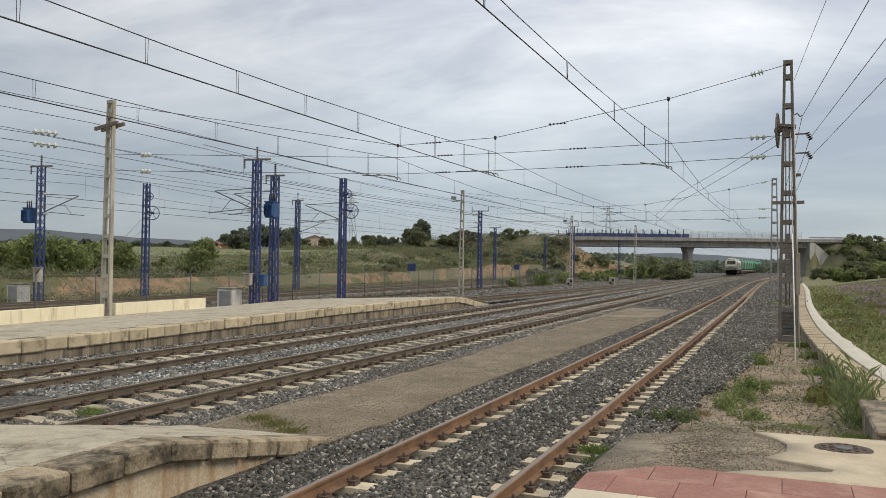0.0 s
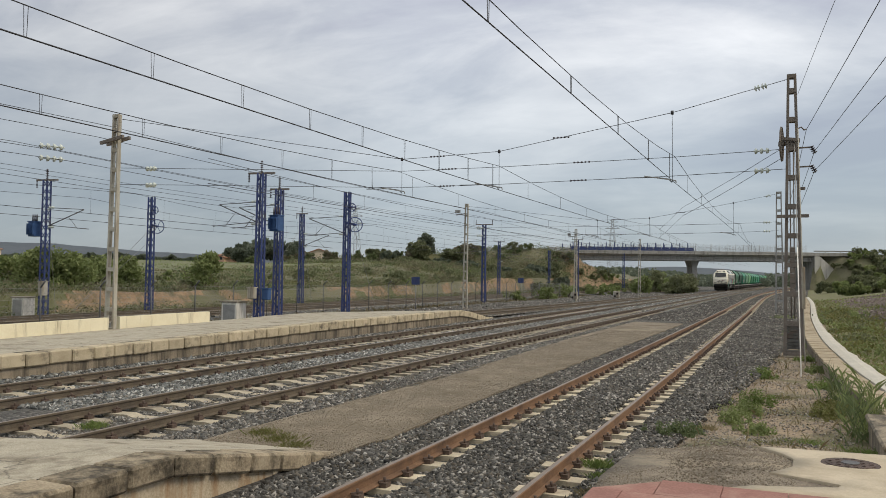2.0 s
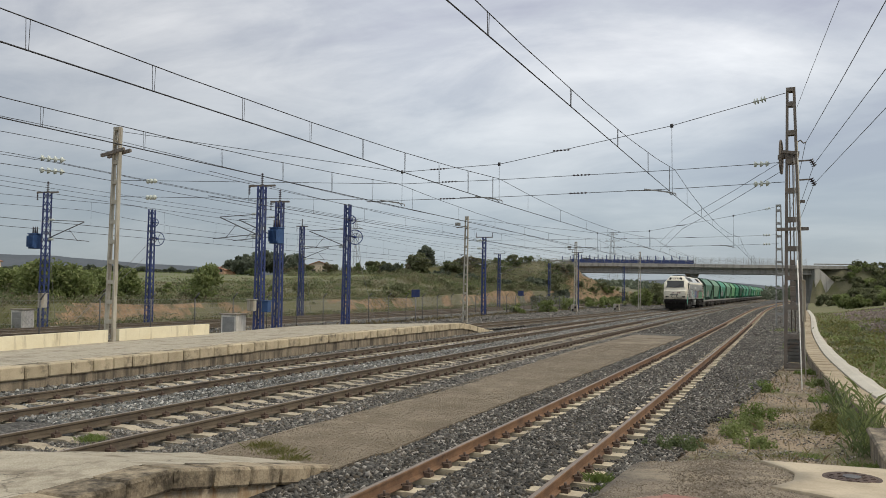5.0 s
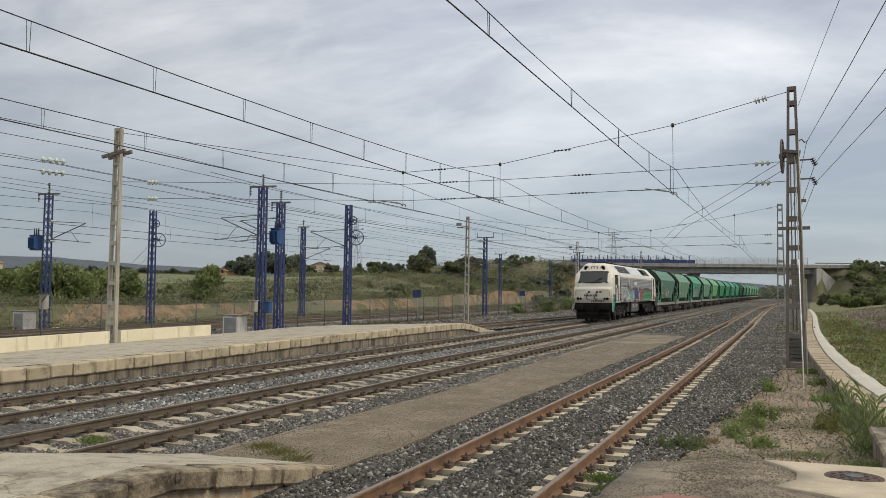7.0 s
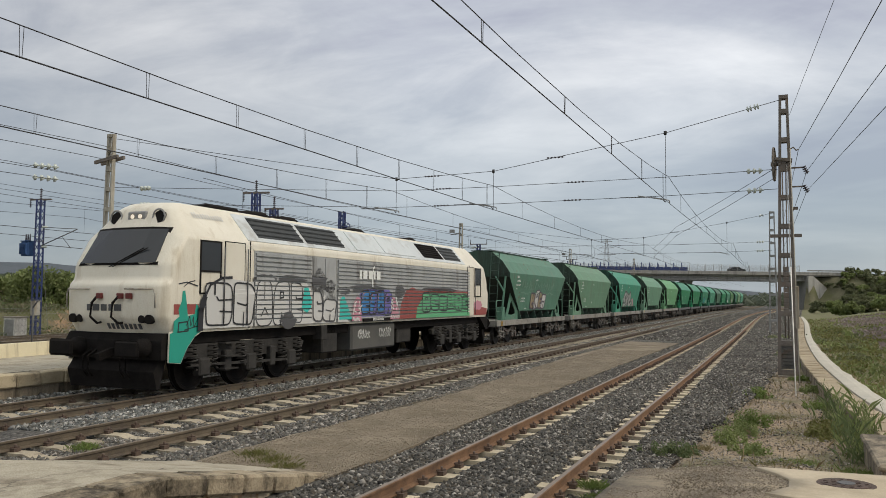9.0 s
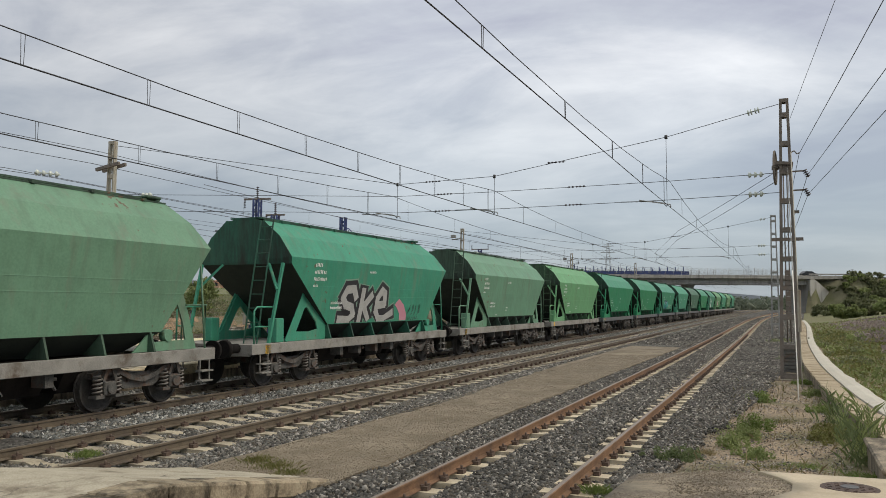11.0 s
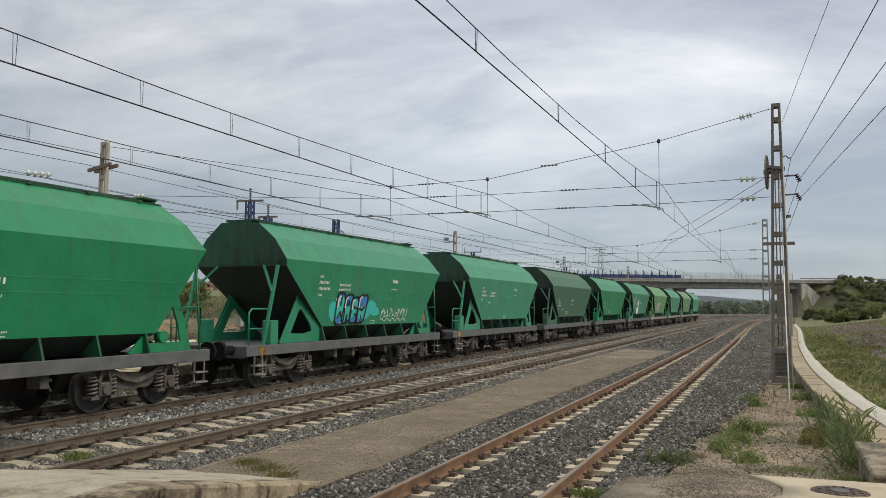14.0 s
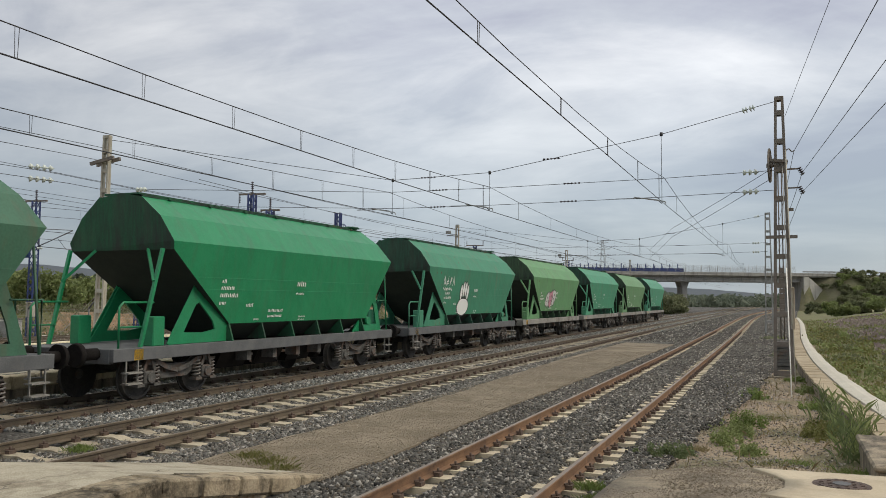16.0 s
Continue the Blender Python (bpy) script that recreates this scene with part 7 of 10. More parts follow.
def locomotive():
    """Six-axle diesel: y = 0 is its leading body corner, the cab slopes back above the nose."""
    t = thing("diesel_locomotive", "dirty white diesel locomotive with grey ribbed sides and graffiti", "locomotive", group="train of hopper wagons")
    L = 19.95
    cream = surf("dirty_cream_paint", (0.70, 0.655, 0.545), (0.79, 0.755, 0.655), 1.0, 0.45, 0, 0.02, 40, stain=(0.45, 0.37, 0.25), stain_scale=0.8, stain_at=(0.55, 0.82), streak=True)
    grey = surf("grey_panel_paint", (0.34, 0.355, 0.36), (0.41, 0.42, 0.425), 1.2, 0.5, 0, 0.02, 40, stain=(0.17, 0.16, 0.15), stain_scale=0.8, streak=True)
    roofw = surf("pale_roof_paint", (0.55, 0.595, 0.61), (0.63, 0.67, 0.685), 1.2, 0.4, 0, 0.02, 40, stain=(0.36, 0.35, 0.32), stain_scale=0.9)
    # body shell: cross-sections along the length, the ends raked
    sec = [(1.40, 1.36), (1.43, 1.6), (1.43, 3.45), (1.36, 3.58), (0.80, 4.22), (0.55, 4.29)]
    nose = [0.08, 0.0, 0.35, 0.42, 0.86, 0.98]
    fl = [(0.05, 1.36), (-0.14, 1.7), (-0.16, 2.4), (-0.02, 2.52), (0.0, 2.84), (0.50, 3.66), (0.70, 4.14), (0.95, 4.29)]

    def front_y(z):
        for (a, p), (b, q) in zip([(z_, y_) for y_, z_ in fl], [(z_, y_) for y_, z_ in fl][1:]):
            if z <= b:
                return p + (q - p) * (z - a) / (b - a) if b > a else p
        return fl[-1][0]
    bm = bmesh.new()
    zs = [1.36, 1.7, 2.4, 2.52, 2.84, 3.45, 3.66, 4.14, 4.29]

    def half(z):
        if z <= 3.45:
            return 1.40 if z < 1.5 else 1.43
        return 1.43 - (z - 3.45) * 0.63 / 0.74 if z < 4.2 else 0.72
    rows = []
    for end in (0, 1):
        for z in zs:
            fy = front_y(z)
            w = half(z)
            yy = (lambda v: v) if end == 0 else (lambda v: L - v)
            # centre, shoulder, corner, flank
            rows.append([(0, yy(fy - 0.10)), (w * 0.5, yy(fy - 0.08)), (w * 0.86, yy(fy)), (w, yy(fy + 0.16)), (w, yy(2.75))])
    grid = {}
    nz = len(zs)
    for end in (0, 1):
        for j in range(nz):
            for s in (-1, 1):
                for k, (x, y) in enumerate(rows[end * nz + j]):
                    if s < 0 and k == 0:
                        grid[end, j, s, 0] = grid[end, j, 1, 0] if (end, j, 1, 0) in grid else bm.verts.new((0, y, zs[j]))
                    else:
                        key = (end, j, s, k)
                        if k == 0 and (end, j, -1, 0) in grid:
                            grid[key] = grid[end, j, -1, 0]
                        else:
                            grid[key] = bm.verts.new((s * x, y, zs[j]))
    for end in (0, 1):
        for s in (-1, 1):
            for j in range(nz - 1):
                for k in range(4):
                    bm.faces.new((grid[end, j, s, k], grid[end, j, s, k + 1], grid[end, j + 1, s, k + 1], grid[end, j + 1, s, k]))
            for k in range(4):
                if k == 0:
                    continue
        top = [grid[end, nz - 1, 1, k] for k in range(4, -1, -1)] + [grid[end, nz - 1, -1, k] for k in range(1, 5)]
        bm.faces.new(top)
    for s in (-1, 1):
        for j in range(nz - 1):
            bm.faces.new((grid[0, j, s, 4], grid[1, j, s, 4], grid[1, j + 1, s, 4], grid[0, j + 1, s, 4]))
    bm.faces.new((grid[0, nz - 1, 1, 4], grid[1, nz - 1, 1, 4], grid[1, nz - 1, -1, 4], grid[0, nz - 1, -1, 4]))
    bmesh.ops.remove_doubles(bm, verts=bm.verts, dist=0.001)
    body = part("body", bm, cream, t, "dirty cream white body shell")
    bev = body.modifiers.new("rounding", "BEVEL")
    bev.width, bev.segments, bev.limit_method, bev.angle_limit = 0.07, 3, "ANGLE", radians(14)
    for p_ in body.data.polygons:
        p_.use_smooth = True
    # ribbed grey side panels
    for sd in (-1, 1):
        for a, b in ((2.95, 5.55), (6.9, 17.6)):
            bm = bmesh.new()
            box(bm, sd * 1.43 - 0.012, sd * 1.43 + 0.012, a, b, 1.42, 3.28)
            for k in range(15):
                z = RIB_Z + k * RIB_PITCH
                x = sd * 1.44
                prism(bm, [(x, z - 0.004), (x + sd * 0.047, z + 0.008), (x + sd * 0.047, z + RIB_H - 0.008), (x, z + RIB_H + 0.004)], a + 0.05, b - 0.05, 1)
            part("ribbed_panel", bm, grey, t, "grey horizontally ribbed side panel")["kind"] = "stuff"
        bm = bmesh.new()
        box(bm, sd * 1.43 - 0.012, sd * 1.43 + 0.014, 5.58, 6.87, 1.42, 3.28)
        for a in (5.62, 6.24):
            box(bm, sd * 1.44, sd * 1.462, a + 0.02, a + 0.58, 1.5, 3.24)
        part("engine_door", bm, grey, t, "grey double engine door")
        # cab side window, doors
        for y0, y1, d0, d1 in ((1.0, 1.66, 1.84, 2.56), (L - 1.66, L - 1.0, L - 2.56, L - 1.84)):
            bm = bmesh.new()
            box(bm, sd * 1.435 - 0.01, sd * 1.435 + 0.012, y0, y1, 2.74, 3.38)
            part("side_window", bm, M_GLASS, t, "dark cab side window")
            bm = bmesh.new()
            for a, b, c, d in ((y0 - 0.04, y0, 2.2, 3.42), (y1, y1 + 0.04, 2.2, 3.42)):
                box(bm, sd * 1.437 - 0.01, sd * 1.437 + 0.014, a, b, c, d)
            for c in (2.2, 2.70, 3.38):
                box(bm, sd * 1.437 - 0.01, sd * 1.437 + 0.014, y0, y1, c, c + 0.04)
            part("window_frame", bm, M_BLACK, t, "black window frame")
            bm = bmesh.new()
            box(bm, sd * 1.43, sd * 1.455, d0, d1, 1.42, 3.42, 0.012)
            part("cab_door", bm, cream, t)
            bm = bmesh.new()
            for a, b, c, d in ((d0 - 0.022, d0, 1.42, 3.44), (d1, d1 + 0.022, 1.42, 3.44), (d0, d1, 3.42, 3.442)):
                box(bm, sd * 1.425, sd * 1.447, a, b, c, d)
            part("door_seal", bm, M_BLACK, t, "dark door seal")
            for d in (d0 - 0.08, d1 + 0.08):
                bm = bmesh.new()
                rod(bm, (sd * 1.49, d, 1.5), (sd * 1.49, d, 3.3), 0.018, 6)
                part("grab_rail", bm, M_DARKSTEEL, t)
        for yl in (2.78, 17.62):
            bm = bmesh.new()
            box(bm, sd * 1.42, sd * 1.438, yl, yl + 0.03, 1.4, 3.5)
            part("panel_joint", bm, M_BLACK, t)
        bm = bmesh.new()
        box(bm, sd * 1.42, sd * 1.446, 2.9, 17.6, 3.29, 3.315)
        part("panel_lip", bm, cream, t)
    # sloping roof shoulders: grilles and hatches
    def shoulder(sd, y0, y1, s0, s1, mat, name, lift=0.012, slats=0):
        bm = bmesh.new()
        def P(y, s, l):
            x, z = 1.40 - 0.62 * s, 3.50 + 0.72 * s
            return (sd * (x + 0.76 * l), y, z + 0.65 * l)
        vs = [bm.verts.new(P(y, s, l)) for l in (-0.02, lift) for y, s in ((y0, s0), (y1, s0), (y1, s1), (y0, s1))]
        for f in ((0, 1, 2, 3), (4, 5, 6, 7), (0, 1, 5, 4), (1, 2, 6, 5), (2, 3, 7, 6), (3, 0, 4, 7)):
            bm.faces.new([vs[i] for i in f])
        for k in range(slats):
            s = s0 + (s1 - s0) * (k + 0.5) / slats
            a, b = P(y0, s, lift + 0.01), P(y1, s, lift + 0.01)
            bar(bm, a, b, 0.03, 0.03)
        part(name, bm, mat, t)
    for sd in (-1, 1):
        shoulder(sd, 2.78, 17.3, 0.03, 0.98, roofw, "roof_panel", 0.006)
        for y0, y1 in ((3.3, 5.35), (5.55, 7.6)):
            shoulder(sd, y0, y1, 0.18, 0.9, M_GRILLE, "roof_grille", 0.02, 4)
        shoulder(sd, 8.3, 10.2, 0.14, 0.93, roofw, "roof_hatch", 0.024)
        shoulder(sd, 10.25, 12.6, 0.14, 0.93, roofw, "roof_hatch", 0.024)
        shoulder(sd, 13.4, 15.2, 0.18, 0.9, M_BLACK, "roof_grille", 0.02, 6)
        shoulder(sd, 15.4, 17.0, 0.18, 0.9, M_GRILLE, "roof_grille", 0.02, 4)
    # roof fans and horns
    for y, r in ((4.4, 0.55), (5.9, 0.5), (10.0, 0.45), (14.2, 0.4)):
        if r:
            bm = bmesh.new()
            rod(bm, (0.0, y, 4.28), (0.0, y, 4.42), r + 0.2, 18, r)
            part("roof_fan", bm, M_BLACK, t, "dark round roof fan")
    bm = bmesh.new()
    box(bm, -0.6, 0.6, 2.2, 3.4, 4.29, 4.40, 0.04)
    part("roof_box", bm, M_BLACK, t)
    # front face
    def on_front(x, z, lift):
        w = half(z)
        a = abs(x) / w
        fy = front_y(z)
        off = -0.10 + 0.04 * a if a < 0.5 else -0.08 + 0.08 * (a - 0.5) / 0.36
        return (x, fy + off - lift, z)
    def front_patch(name, pts, mat, lift, label="", thick=0.03):
        bm = bmesh.new()
        A = [bm.verts.new(on_front(x, z, lift)) for x, z in pts]
        B = [bm.verts.new(on_front(x, z, -thick)) for x, z in pts]
        n = len(A)
        if n == 10:
            for i in range(4):
                bm.faces.new((A[i], A[i + 1], A[8 - i], A[9 - i]))
        else:
            bm.faces.new(A)
        for i in range(n):
            bm.faces.new((A[i], A[(i + 1) % n], B[(i + 1) % n], B[i]))
        part(name, bm, mat, t, label)
    front_patch("windscreen_frame", [(-1.12, 2.82), (-0.56, 2.82), (0, 2.82), (0.56, 2.82), (1.12, 2.82), (1.06, 3.67), (0.56, 3.69), (0, 3.69), (-0.56, 3.69), (-1.06, 3.67)], M_BLACK, 0.012)
    front_patch("windscreen", [(-1.06, 2.87), (-0.56, 2.87), (0, 2.87), (0.56, 2.87), (1.06, 2.87), (1.0, 3.63), (0.56, 3.64), (0, 3.64), (-0.56, 3.64), (-1.0, 3.63)], M_GLASS, 0.03, "wide dark windscreen")
    bm = bmesh.new()
    for x, s in ((-0.1, 1), (0.0, 1)):
        rod(bm, on_front(x, 2.78, 0.06), on_front(x + 0.75 * s, 3.2, 0.06), 0.012, 5)
    part("wiper", bm, M_BLACK, t)
    for x in (-0.62, 0.62):
        bm = bmesh.new()
        p = Vector(on_front(x, 3.93, 0.0))
        rod(bm, p + Vector((0, 0.12, -0.05)), p + Vector((0, -0.02, 0.0)), 0.16, 16)
        v_ = part("ventilator", bm, M_BLACK, t, "round dark opening")
        bm = bmesh.new()
        for i in range(20):
            a, b = 2 * math.pi * i / 20, 2 * math.pi * (i + 1) / 20
            rod(bm, p + Vector((math.cos(a) * 0.165, -0.025, math.sin(a) * 0.165)), p + Vector((math.cos(b) * 0.165, -0.025, math.sin(b) * 0.165)), 0.022, 5)
        part("rim", bm, M_GREYSTEEL, v_, "grey rim")
    bm = bmesh.new()
    p = Vector(on_front(0, 3.93, 0.0))
    box(bm, -0.27, 0.27, p.y - 0.015, p.y + 0.15, 3.80, 4.06, 0.03)
    hb = part("headlight_box", bm, M_GREYSTEEL, t, "grey framed headlight box")
    for x in (-0.11, 0.11):
        bm = bmesh.new()
        rod(bm, (x, p.y + 0.02, 3.94), (x, p.y - 0.03, 3.94), 0.05, 14)
        part("headlight", bm, M_LAMP, hb, "lit round headlight")
    for x in (-1.08, 1.08):
        bm = bmesh.new()
        p = Vector(on_front(x, 1.66, 0.0))
        rod(bm, p + Vector((0, 0.1, 0)), p + Vector((0, -0.07, 0)), 0.10, 14)
        rod(bm, p + Vector((-0.2 * (1 if x > 0 else -1), 0.1, 0)), p + Vector((-0.2 * (1 if x > 0 else -1), -0.06, 0)), 0.085, 14)
        part("marker_lamp", bm, M_BLACK, t, "round black marker lamps")
    # pipes, jumper boxes, handrails on the nose
    bm = bmesh.new()
    for x in (-0.25, 0.35):
        wire(bm, [on_front(x, 2.16, 0.05), on_front(x - 0.14, 2.0, 0.09), on_front(x - 0.17, 1.7, 0.10), on_front(x - 0.05, 1.56, 0.09), on_front(x + 0.05, 1.58, 0.07)], 0.028, 6)
    part("jumper_cable", bm, M_BLACK, t, "black hanging jumper cables")
    bm = bmesh.new()
    for x in (-0.22, 0.36, 0.60):
        a = on_front(x, 2.1, 0.0)
        box(bm, x - 0.07, x + 0.07, a[1] - 0.08, a[1], 2.09, 2.21, 0.01)
    part("jumper_box", bm, M_REDLAMP, t, "dark red jumper sockets")
    bm = bmesh.new()
    for s in (-1, 1):
        wire(bm, [on_front(s * 0.5, 2.3, 0.06), on_front(s * 1.2, 2.3, 0.06), on_front(s * 1.25, 2.2, 0.06), on_front(s * 1.25, 1.9, 0.06)], 0.018, 6)
    part("nose_rail", bm, M_PALESTEEL, t)
    # emblem and numbers as plain shapes
    bm = bmesh.new()
    rng = random.Random(1)
    x = -0.62
    for w in (0.12, 0.2, 0.17, 0.1, 0.2):
        paint_patch(bm, [(x, 1.83), (x + w, 1.83), (x + w, 1.97), (x, 1.97)], lambda a, b, l: on_front(a, b, 0.012), 0)
        x += w + 0.05
    x = -0.1
    for k in range(8):
        paint_patch(bm, [(x, 1.44), (x + 0.08, 1.44), (x + 0.08, 1.56), (x, 1.56)], lambda a, b, l: on_front(a, b, 0.012), 0)
        x += 0.12
    part("lettering", bm, P_SMUDGE, t, "dark lettering bars on the nose")
    # plough, buffers, headstock
    for end, yy in ((0, lambda v: v), (1, lambda v: L - v)):
        bm = bmesh.new()
        prism(bm, [(yy(0.0), 1.36), (yy(-0.10), 1.2), (yy(-0.10), 0.8), (yy(0.1), 0.8), (yy(0.9), 1.36)], -1.36, 1.36, 0)
        part("headstock", bm, M_BLACK, t, "black headstock")
        bm = bmesh.new()
        prism(bm, [(yy(0.02), 0.8), (yy(-0.16), 0.55), (yy(-0.05), 0.17), (yy(0.03), 0.17), (yy(0.2), 0.8)], -1.22, 1.22, 0)
        part("plough", bm, M_BLACK, t, "black snow plough")
        for x in (-0.92, 0.92):
            bm = bmesh.new()
            lathe(bm, (x, yy(0.0), 1.05), (x, yy(-0.60), 1.05), [(0, 0.2), (0.4, 0.2), (0.45, 0.14), (1, 0.14)], 14)
            box(bm, x - 0.33, x + 0.33, min(yy(-0.66), yy(-0.58)), max(yy(-0.66), yy(-0.58)), 0.87, 1.23, 0.05)
            part("buffer", bm, M_BLACK, t, "black oblong buffer")
        bm = bmesh.new()
        bar(bm, (0, yy(0), 0.98), (0, yy(-0.5), 0.85), 0.10, 0.16)
        part("coupling_hook", bm, M_BLACK, t)
        for x in (-0.45, -0.6, 0.45, 0.6):
            bm = bmesh.new()
            wire(bm, [(x, yy(-0.08), 0.98), (x, yy(-0.32), 0.85), (x + 0.03, yy(-0.34), 0.55), (x, yy(-0.2), 0.42)], 0.028, 6)
            part("brake_hose", bm, M_BLACK, t)
    # bogies
    for c in (3.1, 16.85):
        bm = bmesh.new()
        for sd in (-1, 1):
            x = sd * 1.12
            prism(bm, [(c - 2.5, 0.95), (c - 2.2, 1.08), (c + 2.2, 1.08), (c + 2.5, 0.95), (c + 2.4, 0.78), (c + 0.9, 0.7), (c - 0.9, 0.7), (c - 2.4, 0.78)], x - 0.07, x + 0.07, 0)
            for w in (-1.75, 0, 1.75):
                box(bm, x - 0.02, x + 0.22, c + w - 0.19, c + w + 0.19, 0.36, 0.76, 0.04)
            for w in (-0.9, 0.9):
                box(bm, x + 0.02, x + 0.2, c + w - 0.12, c + w + 0.12, 0.4, 0.9, 0.03)
            bar(bm, (x + 0.16, c - 2.2, 0.62), (x + 0.16, c + 2.2, 0.5), 0.05, 0.06)
        bo = part("bogie", bm, M_LOCOGEAR, t, "dusty black three-axle bogie")
        for w in (-2.1, -1.4, -0.35, 0.35, 1.4, 2.1):
            bm = bmesh.new()
            coil(bm, 1.24, c + w, 0.5, 1.05, 0.12)
            part("coil_spring", bm, M_LOCOGEAR, bo, "dusty black coil spring")
        for w in (-1.75, 0, 1.75):
            for sd in (-1, 1):
                shared("wheel", WHEEL_BIG, bo, pose(sd * 0.83, c + w, 0.54, 0, 0, 0 if sd > 0 else 180))
    # tank and boxes
    bm = bmesh.new()
    box(bm, -1.32, 1.32, 8.05, 11.0, 0.52, 1.34, 0.06)
    part("fuel_tank", bm, M_TANK, t, "dark grey fuel tank")
    for b in ((-1.2, 1.2, 6.55, 7.4, 0.55, 1.3, 0.03), (-1.15, 1.15, 11.5, 12.6, 0.6, 1.3, 0.03), (1.1, 1.4, 6.2, 6.5, 0.95, 1.36, 0.02)):
        bm = bmesh.new()
        box(bm, *b)
        part("equipment_box", bm, M_LOCOGEAR, t)
    bm = bmesh.new()
    box(bm, -1.2, 1.2, 0.6, L - 0.6, 1.1, 1.37)
    part("frame", bm, M_BLACK, t)
    for sd in (-1, 1):
        for yy in (2.2, L - 2.2):
            for zz in (0.45, 0.75, 1.05):
                bm = bmesh.new()
                box(bm, sd * 1.3 - 0.12, sd * 1.3 + 0.12, yy - 0.25, yy + 0.25, zz, zz + 0.03)
                part("cab_step", bm, M_LOCOGEAR, t)
    # white emblem above the ribs
    bm = bmesh.new()
    x = 8.15
    for w in (0.16, 0.26, 0.26, 0.12, 0.26):
        paint_patch(bm, [(x, 2.72), (x + w, 2.72), (x + w, 2.98), (x, 2.98)], loco_side, 0, 0.022)
        x += w + 0.08
    for q in stroke([(9.02, 2.5), (9.0, 2.8), (9.04, 3.05), (9.12, 3.12)], 0.07):
        paint_patch(bm, q, loco_side, 0, 0.023)
    part("emblem", bm, P_WHITE, t, "white emblem strokes on the ribs")
    lettering(t, lambda a, b, l: (1.0 + 0.26, a, 3.85) if False else (1.43 - (b - 3.45) * 0.851 + 0.02, a, b), 1.2, 3.95, [(1.1, 0.14)], P_SILVER)
    # the lower front corners reach down as skirts
    for sd in (-1, 1):
        bm = bmesh.new()
        prism(bm, [(0.05, 1.40), (0.04, 0.74), (0.42, 0.70), (0.6, 1.0), (0.85, 1.26), (1.15, 1.40)], sd * 1.40, sd * 1.43, 0)
        part("corner_skirt", bm, cream, t)
    # graffiti along the side
    rng = random.Random(3)
    bm = bmesh.new()
    low = lambda a, b, l: (1.434 + l, a, b)
    paint_patch(bm, [(0.17, 1.62), (0.16, 1.38), (0.06, 1.35), (0.05, 0.75), (0.41, 0.71), (0.6, 1.02), (0.85, 1.28), (1.12, 1.42), (1.02, 1.62), (0.93, 1.95), (0.86, 1.98), (0.82, 1.76), (0.6, 1.72), (0.56, 2.0), (0.5, 2.28), (0.42, 2.26), (0.4, 2.05), (0.3, 1.86), (0.34, 1.72)], low, 0, 0.004)
    film("graffiti", bm, P_TEAL, t, "teal sprayed patch on the front corner")
    bm = bmesh.new()
    for q in stroke([(0.3, 1.38), (0.62, 1.4), (0.6, 1.6), (0.32, 1.58), (0.3, 1.38)], 0.03) + stroke([(0.55, 1.5), (0.66, 1.72), (0.7, 1.5), (0.78, 1.7), (0.8, 1.46), (0.92, 1.66)], 0.02) + stroke([(0.5, 1.42), (0.95, 1.5)], 0.02) + stroke([(0.3, 2.42), (0.55, 2.46), (0.9, 2.38)], 0.025) + stroke([(0.45, 2.36), (0.62, 2.46), (0.8, 2.5)], 0.02):
        paint_patch(bm, q, low, 0, 0.008)
    film("graffiti_outline", bm, P_BLACK, t, "thin black scribble")
    bm = bmesh.new()
    paint_patch(bm, [(0.16, 1.76), (0.95, 1.76), (0.95, 1.98), (0.16, 1.98)], low, 0, 0.002)
    part("stripe", bm, P_REDDISH, t, "brick red stripe")
    bm = bmesh.new()
    for cx, cy, rx, ry in ((3.4, 2.56, 0.5, 0.16), (4.6, 2.6, 0.6, 0.12), (5.9, 2.6, 0.42, 0.3), (6.5, 2.45, 0.3, 0.2), (8.8, 2.42, 1.1, 0.14), (11.0, 2.35, 0.4, 0.2), (14.5, 2.42, 1.6, 0.13), (7.3, 2.35, 0.35, 0.12)):
        paint_patch(bm, blob(cx, cy, rx, ry, rng, 18, 0.5), loco_side, 0, 0.0)
    on_ribs(bm)
    film("graffiti", bm, P_SMUDGE, t, "dark grey sprayed smudges")
    # silver piece: a broad fill, then letters on it
    bm = bmesh.new()
    paint_patch(bm, [(1.0, 1.43), (1.02, 1.9), (1.2, 2.3), (1.6, 2.52), (2.1, 2.56), (2.92, 2.5), (2.92, 1.43)], loco_side, 0, 0.0)
    paint_patch(bm, [(2.94, 1.43), (2.94, 2.52), (5.2, 2.56), (5.54, 2.3), (5.54, 1.43)], loco_side, 0, 0.0)
    paint_patch(bm, [(5.57, 1.43), (5.57, 2.1), (5.8, 2.42), (6.1, 2.5), (6.3, 2.1), (6.5, 2.4), (6.75, 2.3), (6.88, 1.9), (6.88, 1.43)], loco_side, 0, 0.0)
    paint_patch(bm, [(6.92, 1.43), (6.92, 2.2), (7.15, 2.05), (7.25, 1.6), (7.6, 1.43)], loco_side, 0, 0.0)
    on_ribs(bm)
    film("graffiti_fill", bm, P_SILVER, t, "silver grey sprayed ground")
    bm = bmesh.new()
    for q in stroke([(0.98, 1.43), (0.99, 1.85), (1.1, 2.12)], 0.17) + stroke([(1.08, 2.1), (1.3, 2.42), (1.7, 2.58), (2.05, 2.6)], 0.06) + stroke([(1.45, 2.2), (1.45, 2.5)], 0.05):
        paint_patch(bm, q, loco_side, 0, 0.014)
    film("graffiti_outline", bm, P_BLACK, t, "thick black edge of the letters")
